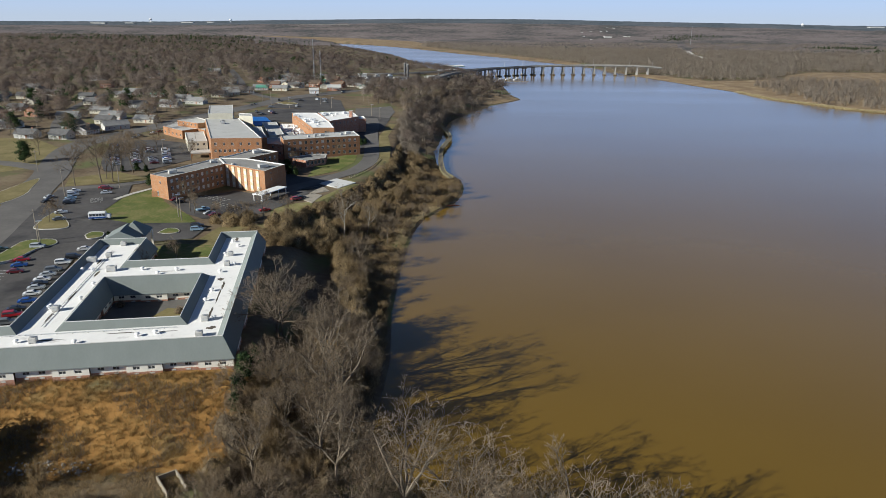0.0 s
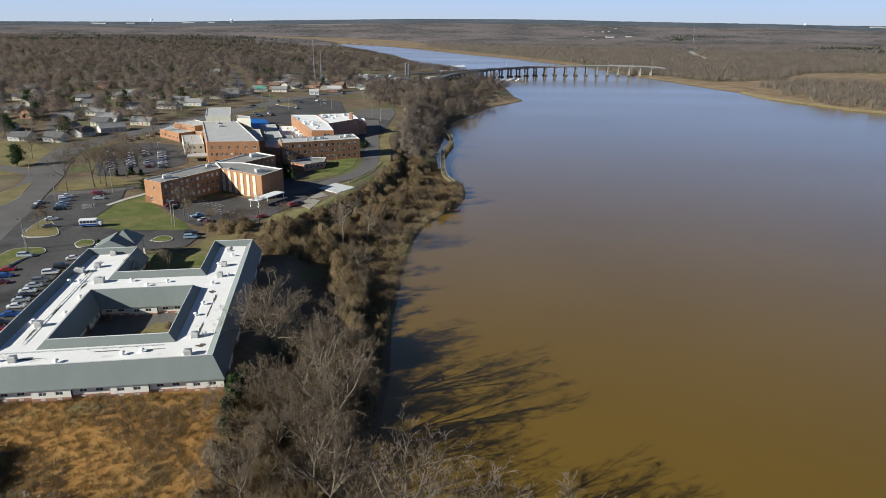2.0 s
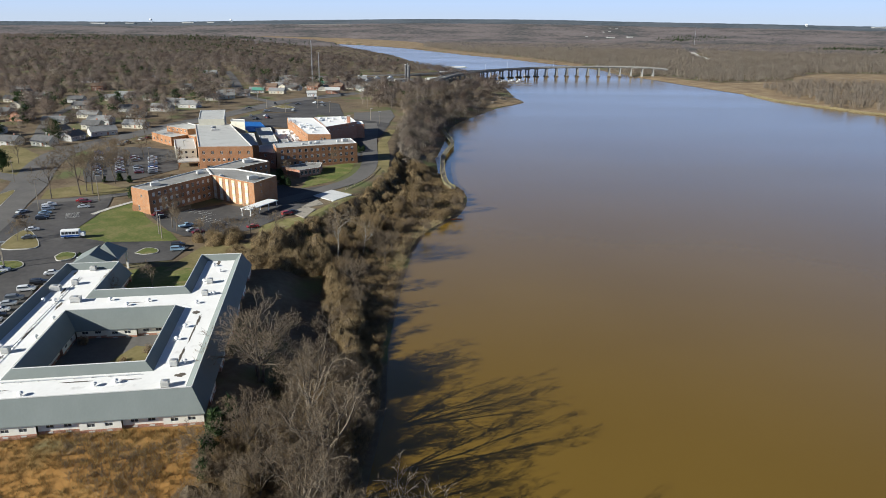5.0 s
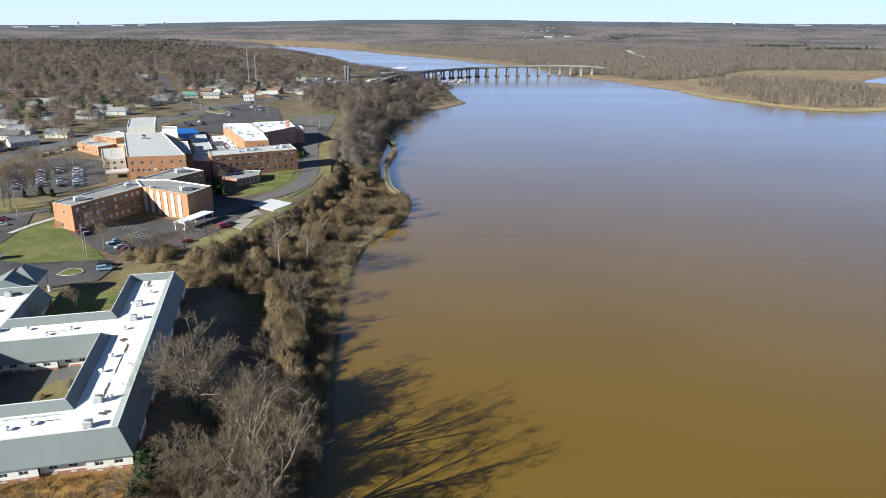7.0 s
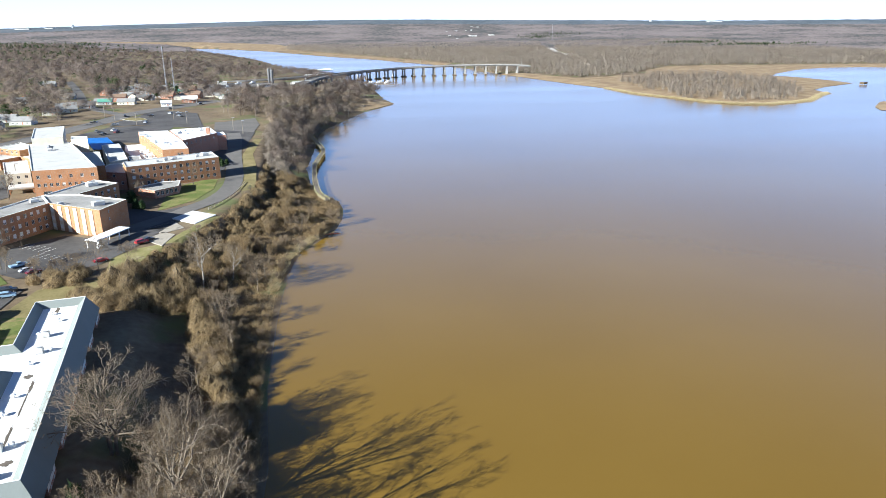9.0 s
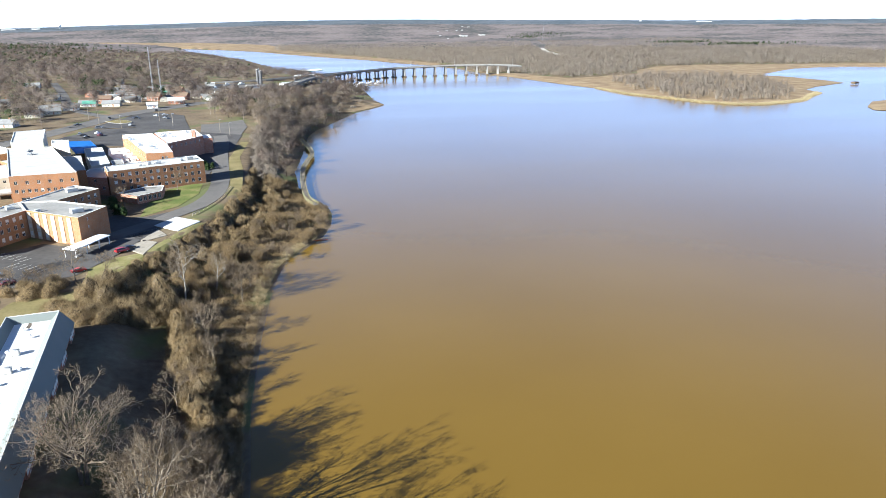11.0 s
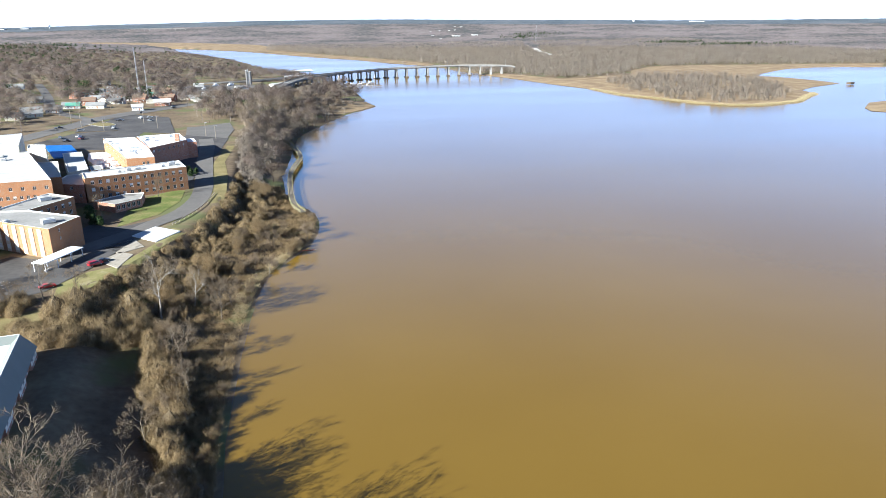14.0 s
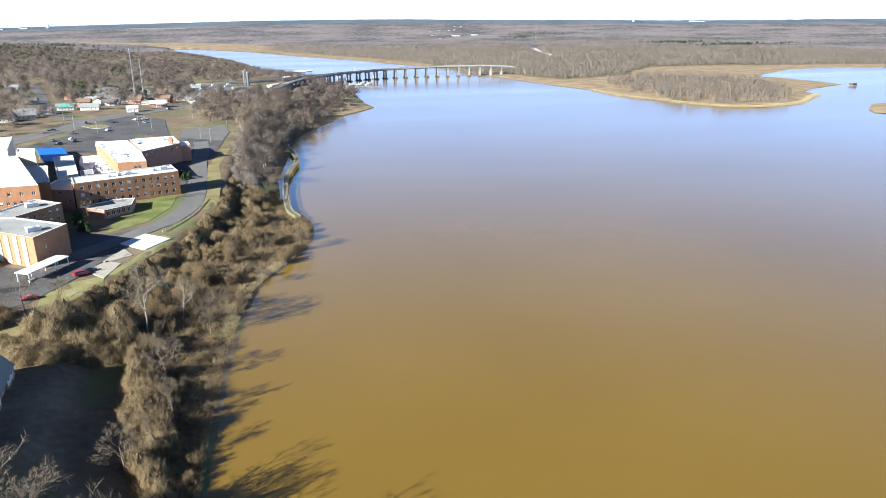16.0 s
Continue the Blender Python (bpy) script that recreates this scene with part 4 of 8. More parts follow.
    v = [bm.verts.new(p) for p in ((-48.6, -3.4, zr - 0.3), (-37.6, -3.4, zr - 0.3), (-43.1, -3.4, zr + 2.4), (-43.1, 6.5, zr + 2.4), (-48.6, 6.5, zr - 0.3), (-37.6, 6.5, zr - 0.3))]
    bm.faces.new((v[0], v[1], v[2]))
    bm.faces.new((v[0], v[2], v[3], v[4]))
    bm.faces.new((v[2], v[1], v[5], v[3]))
    part("entrance_gable", bm, M["metal_roof"], ob, "grey-green metal gable")
    bm = bmesh.new()
    p = [(-46, 1), (-36.5, 1), (-36.5, 12), (-46, 12)]
    apex = [bm.verts.new((-41.2, 5.2, zr + 3.0)), bm.verts.new((-41.2, 7.8, zr + 3.0))]
    lo = [bm.verts.new((x, y, zr - 0.9)) for x, y in p]
    bm.faces.new((lo[0], lo[1], apex[0]))
    bm.faces.new((lo[1], lo[2], apex[1], apex[0]))
    bm.faces.new((lo[2], lo[3], apex[1]))
    bm.faces.new((lo[3], lo[0], apex[0], apex[1]))
    part("porch_roof", bm, M["metal_roof"], ob, "hipped blue-grey porch roof")
    for x, y in ((-45.4, 11.4), (-37.1, 11.4), (-37.1, 2), (-45.4, 2)):
        part("porch_post", box(bmesh.new(), x - 0.3, x + 0.3, y - 0.3, y + 0.3, -0.5, zr - 0.8), M["siding"], ob)
    # court paving
    bm = bmesh.new()
    f = bm.faces.new([bm.verts.new((x, y, 0.25)) for x, y in ((-36, -69.4), (-13.4, -69.4), (-13.4, -42), (-36, -42))])
    part("court_paving", bm, M["asphalt_pale"], ob, "grey concrete court paving")
    return base


care_home()
HOME = pose(-63.35, 226.64, 0, 0, 0, 9.19)
for wx, wy in ((-103.5, 214.1), (-103, 202.6), (-66.2, 204.9), (-64.6, 195.8), (-58, 155.8), (-56.4, 146.8), (-97.1, 160.8), (-92.6, 142.7)):
    rooftop_unit((wx, wy, 14.75), (1.6, 1.5, 1.35), 9.19, "grey boxy air-conditioning unit on the white flat roof")
for wx, wy in ((-96.5, 190.2), (-105.9, 197.9)):
    rooftop_unit((wx, wy, 14.75), (2.6, 1.7, 1.5), 9.19, "large weathered air handler on the white flat roof")
for wx, wy in ((-82.2, 187.9), (-64.9, 189.9), (-69.5, 218.7), (-62.5, 175.1), (-67, 147.9), (-105, 190.3), (-89.8, 139.1), (-94.6, 168.1), (-96.3, 178.7), (-99.5, 163.1)):
    roof_vent((wx, wy, 14.8))

for x, y in ((-5, -12), (-4, -30), (-8, -58), (-20, -78), (-33, -80), (-46, -78), (-44, -30), (-46, -58), (-20, -33), (-30, -31), (-62, -78), (-75, -80), (-8, -20), (-4, -70)):
    p = HOME @ Vector((x, y, 0))
    roof_vent((p.x, p.y, 14.8))


def bed(poly, label):
    c = (sum(p[0] for p in poly) / len(poly), sum(p[1] for p in poly) / len(poly))
    me = bpy.data.meshes.new("planting_bed")
    bm = prism(bmesh.new(), [(x - c[0], y - c[1]) for x, y in poly], 0, 0.3)
    bm.to_mesh(me)
    bm.free()
    me.materials.append(M["dormant"])
    single("planting_bed", me, pose(*c, 9.0), label, "planting bed", kind="structure")


bed([tuple((HOME @ Vector((x, y, 0)))[:2]) for x, y in ((-31, -67.5), (-15, -69), (-14.2, -50), (-20, -48), (-24, -56), (-30, -58))], "overgrown tan and green planting bed in the court")

# hospital wings
WL = [(-128.7, 299.0), (-119.2, 293.0), (-103.5, 324.0), (-110.6, 338.5), (-113.5, 334.0)]
zb = 9.6
wl, c = block("hospital_wing", WL, zb, 19.9, M["brick"], M["gravel_roof"], "three-storey orange-brick wing with gravel roof and rows of windows",
              wins={1: rows_of(34.7, 11, (1.9, 5.0, 8.1), 1.35, 1.7, 2.5, 3, 0.7), 0: [(4.2, 2.2, 1.2, 2.2, 0), (6.4, 7.4, 0.9, 1.2, 0)]})
part("entrance_porch", soft_box(-13.2, -5.8, -20.5, -15.2, -1.2, 3.1), M["brick"], wl, "flat-roofed brick entrance porch")
WB = [(-103.5, 324.0), (-80.9, 308.2), (-75.0, 324.0), (-97.0, 337.8), (-110.6, 338.5)]
wb, c = block("hospital_wing", WB, 8.9, 19.95, M["brick"], M["gravel_roof"], "three-storey wing with cream vertical panels between brick piers", wins={1: [(5, 6.4, 0.8, 1.1, 0), (5, 9.2, 0.8, 1.1, 0)]})
a, b = Vector(WB[0]) - Vector(c), Vector(WB[1]) - Vector(c)
d = (b - a).normalized()
o = Vector((d.y, -d.x))
ln = (b - a).length
turn = math.atan2(d.y, d.x)
for k in range(6):
    s = 1.6 + k * (ln - 6.4) / 5
    q = a + d * s + o * 0.08
    m = Matrix.Translation((*q, 0)) @ Matrix.Rotation(turn, 4, "Z")
    part("wall_panel", box(bmesh.new(), -1.0, 1.0, -0.14, 0, 0.6, 10.4, m), M["panel"], wb, "cream full-height wall panel")
    for z in (2.3, 5.3, 8.4):
        fr, pane = window_meshes(1.3, 1.6, False)
        w = part("window", fr, None, wb)
        w.matrix_basis = Matrix.Translation((*(q + o * 0.24), z)) @ Matrix.Rotation(turn, 4, "Z")
        part("pane", pane, None, w)
        part("blind", box(bmesh.new(), -0.6, 0.6, 0.075, 0.1, -0.6, 0.7), M["blind"], w, "pale lowered blind")
RW = [(-97.0, 337.8), (-86.0, 356.8), (-98.3, 366.0), (-110.6, 338.5)]
block("hospital_wing", RW, 9.2, 19.92, M["brick"], M["gravel_roof"], "rear brick wing with gravel roof in shade", wins={0: rows_of(21.9, 6, (2.2, 5.2, 8.3), 1.3, 1.7, 2.4, 8, 0.5)})
for (x, y), s in (((-120.6, 303.6), (3.4, 2.8, 1.5)), ((-110.3, 328.6), (3.0, 2.4, 1.2)), ((-96.2, 355.0), (4.2, 3.4, 1.6)), ((-84.0, 318.4), (4.2, 3.0, 1.6)), ((-98.6, 322.0), (2.0, 1.4, 1.1))):
    rooftop_unit((x, y, 19.45), s, 33, "pale stair or plant housing on the gravel roof", M["pale_roof"])

# white entrance canopy on posts
can = thing("entrance_canopy", pose(-77.5, 302.5, 9.0, 0, 0, 65), "white flat entrance canopy on slim posts", "canopy")
part("canopy_roof", soft_box(-9, 9, -2.6, 2.6, 3.1, 3.45), M["white"], can)
for x in (-8.4, -3, 3, 8.4):
    for y in (-2.2, 2.2):
        part("post", box(bmesh.new(), x - 0.1, x + 0.1, y - 0.1, y + 0.1, -0.4, 3.15), M["white"], can)
part("bench", soft_box(-7.5, -5, -1.5, -0.6, 0.1, 0.6), M["steel"], can)

# main block: four storeys, big pale roof, beige penthouses behind
MB = [(-122.6, 364.0), (-96.6, 367.0), (-130.5, 444.0), (-150.5, 440.0)]
block("hospital_block", MB, 10.0, 25.3, M["brick"], M["pale_roof"], "four-storey orange-brick block under a broad pale roof", parapet=0.3,
      wins={0: rows_of(26.2, 10, (8.6,), 1.3, 1.5, 2.0, 4, 0.1) + rows_of(26.2, 6, (12.2,), 1.3, 1.5, 2.2, 5, 0.1) + [(5, 4.6, 3.4, 2.4, 0), (10.5, 4.6, 3.4, 2.4, 0)]})
block("hospital_annex", [(-105.3, 387.5), (-99.0, 387.5), (-105.4, 406.5), (-112.0, 428.0), (-123.0, 427.8)], 10.0, 22.2, M["brick"], M["pale_roof"], "lower brick wing with white roof beside the main block", parapet=0.3)
block("penthouse", [(-147.7, 438.6), (-133.2, 441.6), (-146, 486), (-160.5, 480)], 20.0, 28.6, M["beige"], M["pale_roof"], "beige windowless penthouse behind the main block", "building", parapet=0.3)
block("penthouse", [(-128.9, 440.0), (-119.8, 437.5), (-123.2, 449.0), (-132.3, 451.5)], 10.5, 27.4, M["beige"], M["pale_roof"], "beige stair tower behind the main block", "building", parapet=0.3)
for x, y, s in ((-133, 420, (2.2, 3.0, 1.2)), (-137.5, 431, (1.2, 6.0, 0.8))):
    rooftop_unit((x, y, 25.0), s, 14, "small grey duct housing on the pale roof")
block("hospital_annex", [(-148.0, 399.5), (-137.5, 402.5), (-151.5, 438.0), (-161.5, 433.0)], 10.6, 17.5, M["beige"], M["pale_roof"], "beige two-storey link with white roof", wins={0: rows_of(10.9, 3, (2.0, 5.0), 1.3, 1.4, 2.0, 9)}, parapet=0.3)
block("hospital_annex", [(-186.0, 461.0), (-166.5, 442.0), (-160.0, 452.0), (-152.5, 444.0), (-158.0, 464.0), (-184.0, 480.0)], 11.6, 17.2, M["brick"], M["pale_roof"], "low orange-brick wing with pale flat roof", wins={0: rows_of(27.2, 5, (2.4,), 1.5, 1.4, 3.0, 10, 0.2)}, parapet=0.3)
block("hospital_annex", [(-178.0, 466.0), (-160.0, 452.5), (-153.0, 463.0), (-170.0, 482.0)], 17.0, 20.4, M["brick"], M["pale_roof"], "orange-brick upper storey with pale roof", wins={0: rows_of(22.5, 5, (2.0,), 1.5, 1.2, 2.6, 11, 0.2)}, parapet=0.3)
cp = thing("entrance_canopy", pose(-136.6, 387, 10.6, 0, 0, 18), "pale flat porch roof at the west entrance", "canopy")
part("canopy_roof", soft_box(-5.4, 5.4, -4.2, 4.2, 3.0, 3.7), M["pale_roof"], cp)
for x in (-4.8, 4.8):
    for y in (-3.6, 3.6):
        part("post", box(bmesh.new(), x - 0.3, x + 0.3, y - 0.3, y + 0.3, -0.5, 3.05), M["brick"], cp)

# brick block by the drive
RB = [(-89.8, 387.4), (-49.2, 405.0), (-55.2, 422.6), (-94.6, 401.5)]
rbl = (Vector(RB[1]) - Vector(RB[0])).length
block("ward_block", RB, 10.1, 21.05, M["brick"], M["pale_roof"], "three-storey orange-brick ward block with white-trimmed windows", wins={0: rows_of(rbl, 13, (2.1, 5.4, 8.7), 1.45, 1.75, 3.0, 6, 0.4), 1: rows_of(18.9, 3, (5.4, 8.7), 1.2, 1.6, 4.0, 7, 0.3)}, parapet=0.35)
for x, y, s in ((-57, 412, (3.2, 2.4, 1.6)), (-60.5, 409.5, (1.6, 1.4, 1.0)), (-71, 404.5, (2.6, 2.0, 1.2)), (-74.5, 402.6, (1.8, 1.5, 1.4)), (-78, 399.8, (1.4, 1.2, 0.9))):
    rooftop_unit((x, y, 20.72), s, 26, "grey roof fan housing on the ward block")
block("link_building", [(-104.6, 392.0), (-90.2, 386.8), (-94.6, 401.0), (-97.0, 414.0), (-104.0, 411.0)], 10.2, 18.4, M["brick_red"], M["pale_roof"], "dark brick link in shade between the blocks", wins={0: [(9, 6.5, 1.3, 1.4, 0), (13, 3.2, 1.3, 1.4, 0)]}, parapet=0.3)
block("chapel_annex", [(-85.0, 376.5), (-74.0, 368.0), (-65.0, 376.5), (-66.0, 388.5), (-74.0, 388.0)], 9.6, 13.2, M["brick_red"], M["gravel_roof"], "low angular brick annex with stained pale roof", wins={1: rows_of(12.4, 5, (1.9,), 1.5, 1.9, 1.5, 12, 0.0)}, parapet=0.25)
block("plant_room", [(-104.4, 415.0), (-96.8, 420.4), (-113.9, 474.2), (-122.8, 471.0)], 11.5, 19.0, M["beige"], M["pale_roof"], "beige plant room with bright white roof", wins={0: [(4.6, 4.6, 2.4, 1.4, 0)]}, parapet=0.25)
block("plant_room", [(-96.0, 421.5), (-91.0, 424.0), (-94.5, 436), (-100.2, 434.2)], 11.5, 18.0, M["brick"], M["gravel_roof"], "small orange-brick plant room", parapet=0.25)
block("clinic_wing", [(-81.6, 432.0), (-68.3, 433.0), (-76.0, 461.0), (-92.0, 505.0), (-109.5, 504.0)], 11.4, 21.4, M["brick"], M["membrane"], "long orange-brick clinic wing with white roof", wins={0: [(8, 7.2, 1.2, 1.5, 0), (9.8, 7.2, 1.2, 1.5, 0)], 4: rows_of(77, 14, (7.6,), 1.2, 1.4, 4, 13, 0.2)}, parapet=0.3)
block("clinic_wing", [(-75.8, 461.5), (-59.5, 486.0), (-68.0, 514.0), (-90.0, 508.0), (-91.0, 505.5)], 11.8, 21.6, M["brick_red"], M["membrane"], "red-brick clinic wing with cluttered white roof", wins={0: rows_of(29, 7, (7.4,), 1.2, 1.4, 3.0, 14, 0.2)}, parapet=0.3)
block("clinic_wing", [(-59.4, 486.0), (-54.5, 487.0), (-58.0, 502.0), (-64.0, 500.0)], 11.8, 20.0, M["brick_red"], M["membrane"], "red-brick stair tower at the clinic end", parapet=0.3)
part_ch = thing("chimney", pose(-64.5, 484.2, 12.0), "square red-brick chimney on the clinic", "chimney")
part("shaft", soft_box(-1.1, 1.1, -1.1, 1.1, 0, 13.4, 0.05), M["brick_red"], part_ch)
part("cap", soft_box(-1.25, 1.25, -1.25, 1.25, 13.4, 13.7, 0.04), M["concrete"], part_ch)
rnd = random.Random(11)
for _ in range(16):
    s = rnd.random()
    x, y = -80 - s * 22 + rnd.uniform(-5, 5), 442 + s * 55 + rnd.uniform(-3, 3)
    rooftop_unit((x, y, 21.1), (rnd.uniform(1.2, 3), rnd.uniform(1.2, 2.4), rnd.uniform(0.7, 1.6)), rnd.uniform(0, 40), "white boxy unit on the cluttered clinic roof", M["white"])
for _ in range(10):
    x, y = rnd.uniform(-86, -66), rnd.uniform(486, 503)
    rooftop_unit((x, y, 21.3), (rnd.uniform(1.2, 3), rnd.uniform(1.2, 2.4), rnd.uniform(0.7, 1.6)), rnd.uniform(0, 40), "white boxy unit on the cluttered clinic roof", M["white"])
# yard between the blocks: white tanks, units and a blue awning
block("yard_building", [(-100, 447), (-84, 446), (-104, 500), (-117, 498), (-112, 476)], 11.4, 14.2, M["beige"], M["membrane"], "low yard building with a cluttered white roof", parapet=0.25)
for _ in range(14):
    s = rnd.random()
    x, y = -93 - s * 13 + rnd.uniform(-4, 4), 450 + s * 40
    rooftop_unit((x, y, 13.95), (rnd.uniform(1.2, 3.4), rnd.uniform(1.2, 2.4), rnd.uniform(0.8, 1.9)), rnd.uniform(0, 40), "pale cooling unit in the service yard", M["white"])
aw = thing("awning", pose(-131, 498, 12.6, 0, 0, 22), "long blue fabric awning on a steel frame", "awning")
bm = bmesh.new()
v = [bm.verts.new(p) for p in ((-7, -26, 4.2), (7, -26, 3.4), (7, 22, 3.4), (-7, 22, 4.2))]
bm.faces.new(v)
w = [bm.verts.new((q.co.x, q.co.y, q.co.z - 0.6)) for q in v]
for i in range(4):
    bm.faces.new((w[i], w[(i + 1) % 4], v[(i + 1) % 4], v[i]))
part("fabric", bm, M["blue_tarp"], aw)
for x in (-6.8, 6.8):
    for y in (-25, -9, 7, 21):
        part("post", tube(bmesh.new(), [(x, y, -0.5), (x, y, 3.5)], [0.09, 0.09], 6), M["steel"], aw)


# ---- trees, scrub and grass ----
def slivers(base, tip, width, rng, facing=None):
    """Thin triangles from base to tip points, each turned at random or to face about a given way."""
    d = tip - base
    side = np.cross(d, rng.normal(size=d.shape) if facing is None else facing + rng.normal(size=d.shape) * 0.35)
    side /= np.linalg.norm(side, axis=1, keepdims=True) + 1e-9
    w = np.asarray(width).reshape(-1, 1) if np.ndim(width) else width
    return np.stack([base - side * w / 2, base + side * w / 2, tip], 1)


def branch_tubes(segs, sides):
    """Tapered tubes for (p0, p1, r0, r1) segments, as one mesh's verts and faces."""
    verts, faces = [], []
    for p0, p1, r0, r1 in segs:
        d = (p1 - p0).normalized()
        s = d.orthogonal().normalized()
        c = d.cross(s)
        o = len(verts)
        for p, r in ((p0, r0), (p1, r1)):
            verts += [p + r * (s * math.cos(k * math.tau / sides) + c * math.sin(k * math.tau / sides)) for k in range(sides)]
        faces += [(o + k, o + (k + 1) % sides, o + sides + (k + 1) % sides, o + sides + k) for k in range(sides)]
    return verts, faces


def grow(seed, h, spread=0.55, lean=(0, 0), fork=0.32, twiggy=1.0):
    """The limbs and twigs of a leafless broad-leaved tree of height h."""
    rnd = random.Random(seed)
    limbs, twigs = [], []

    def vec():
        return Vector((rnd.uniform(-1, 1), rnd.uniform(-1, 1), rnd.uniform(-1, 1)))

    def shoot(p, d, length, r, level):
        steps = (5, 4, 3, 2, 1)[level]
        tip_r = r * (0.55 if level == 0 else 0.25)
        pts = [p]
        for k in range(steps):
            d = (d + vec() * (0.12, 0.28, 0.34, 0.4, 0.4)[level] + Vector((0, 0, (0.02, 0.10, 0.12, 0.1, 0.05)[level]))).normalized()
            q = p + d * length / steps
            a, b = r + (tip_r - r) * k / steps, r + (tip_r - r) * (k + 1) / steps
            (limbs if level < 3 else twigs).append((p, q, a, b))
            p = q
            pts.append((p, d))
        if level == 4:
            return
        kids = (8, 7, 7, int(5 * twiggy) + 1)[level]
        for k in range(kids):
            f = fork + (1 - fork) * (k + rnd.random()) / kids if level == 0 else 0.25 + 0.75 * (k + rnd.random()) / kids
            i = min(int(f * steps), steps - 1)
            q, qd = pts[i + 1]
            side = vec()
            side = (side - qd * side.dot(qd)).normalized()
            ang = rnd.uniform(0.55, 1.05) if level else rnd.uniform(0.5, 0.95) * (0.6 + spread)
            nd = (qd * math.cos(ang) + side * math.sin(ang)).normalized()
            nl = length * (0.62, 0.52, 0.50, 0.55)[level] * rnd.uniform(0.75, 1.2) * (1.15 - 0.45 * f)
            nr = max(0.012, (r + (tip_r - r) * f) * rnd.uniform(0.5, 0.66))
            shoot(q, nd, nl * (1 + spread * 0.4 if level == 0 else 1), nr, level + 1)

    shoot(Vector((0, 0, -0.6)), Vector((lean[0], lean[1], 1)).normalized(), h * 0.74, h * 0.015 + 0.05, 0)
    return limbs, twigs


def bare_tree(seed, h, label, spread=0.55, lean=(0, 0), bark="bark", twig="twig", name="bare_tree", width=0.07, twiggy=1.0, fork=0.32):
    limbs, twigs = grow(seed, h, spread, lean, fork, twiggy)
    ob = thing(name, Matrix(), label, "tree")
    v, f = branch_tubes([s for s in limbs if s[2] > 0.09], 6)
    v2, f2 = branch_tubes([(a, b, max(r0, 0.028), max(r1, 0.018)) for a, b, r0, r1 in limbs if r0 <= 0.09], 3)
    part("trunk", mesh_from("trunk", v + v2, f + [tuple(i + len(v) for i in q) for q in f2], M[bark]), None, ob)
    rng = np.random.default_rng(seed)
    b = np.array([s[0] for s in twigs])
    t = np.array([s[1] for s in twigs])
    t = b + (t - b) * 1.25
    part("crown", tri_mesh("crown", slivers(b, t, width, rng), M[twig]), None, ob)
    return ob


def broad_tree(seed, h, label, lean=(0, 0), reach=1.0, bole=0.24, name="bare_tree", bark="bark", twig="twig", forks=6, dome=False):
    """A leafless tree that forks low into long, winding limbs under a wide domed crown of fine twigs."""
    rnd = random.Random(seed)
    limbs, twigs = [], []

    def shoot(p, d, length, r, level):
        steps = (3, 5, 4, 3, 2)[level]
        tip_r = r * (0.8, 0.42, 0.4, 0.4, 0.5)[level]
        run = []
        for k in range(steps):
            wob = Vector((rnd.gauss(0, 1), rnd.gauss(0, 1), rnd.gauss(0, 0.7))) * (0.06, 0.19, 0.25, 0.28, 0.3)[level]
            d = (d + wob + Vector((0, 0, (0.02, 0.07, 0.06, 0.05, 0.02)[level] * (0.4 if dome else 1)))).normalized()
            q = p + d * length / steps
            (limbs if level < 4 else twigs).append((p, q, r + (tip_r - r) * k / steps, r + (tip_r - r) * (k + 1) / steps))
            p = q
            run.append((p, d))
        if level == 4:
            return
        kids = ((forks, 9, 8, 8) if dome else (forks, 7, 6, 7))[level]
        for k in range(kids):
            f = (0.62 + 0.38 * (k + 1) / kids) if level == 0 else 0.22 + 0.78 * (k + rnd.random()) / kids
            q, qd = run[min(int(f * steps), steps - 1)]
            if level == 0:
                an = k * math.tau / kids + rnd.uniform(-0.4, 0.4)
                out = rnd.uniform(0.3, 1.15) * reach if k < kids - 1 else 0.15
                nd = Vector((math.cos(an) * out + lean[0], math.sin(an) * out + lean[1], 0.6 if dome else 0.85)).normalized()
                nl = h * (rnd.uniform(0.42, 0.56) if dome else rnd.uniform(0.52, 0.68))
                nr = r * rnd.uniform(0.48, 0.66)
            else:
                side = Vector((rnd.gauss(0, 1), rnd.gauss(0, 1), rnd.gauss(0, 1)))
                side = (side - qd * side.dot(qd)).normalized()
                ang = rnd.uniform(0.5, 1.05)
                nd = (qd * math.cos(ang) + side * math.sin(ang) + Vector((0, 0, 0.12))).normalized()
                nl = length * (1, 0.6 if dome else 0.5, 0.5, 0.5)[level] * rnd.uniform(0.7, 1.2) * (1.2 - 0.5 * f)
                nr = max(0.014, (r + (tip_r - r) * f) * rnd.uniform(0.42, 0.6))
            shoot(q, nd, nl, nr, level + 1)

    shoot(Vector((0, 0, -0.6)), Vector((lean[0], lean[1], 1)).normalized(), h * bole, h * 0.02 + 0.06, 0)
    ob = thing(name, Matrix(), label, "tree")
    v, f = branch_tubes([q for q in limbs if q[2] > 0.07], 6)
    v2, f2 = branch_tubes([(a, b, max(r0, 0.075 if dome else 0.04), max(r1, 0.05 if dome else 0.025)) for a, b, r0, r1 in limbs if r0 <= 0.07], 3)
    part("trunk", mesh_from("trunk", v + v2, f + [tuple(i + len(v) for i in q) for q in f2], M[bark]), None, ob)
    rng = np.random.default_rng(seed)
    b, t = np.array([q[0] for q in twigs]), np.array([q[1] for q in twigs])
    part("crown", tri_mesh("crown", slivers(b, b + (t - b) * 1.6, 0.12 if dome else 0.085, rng), M[twig]), None, ob)
    return ob


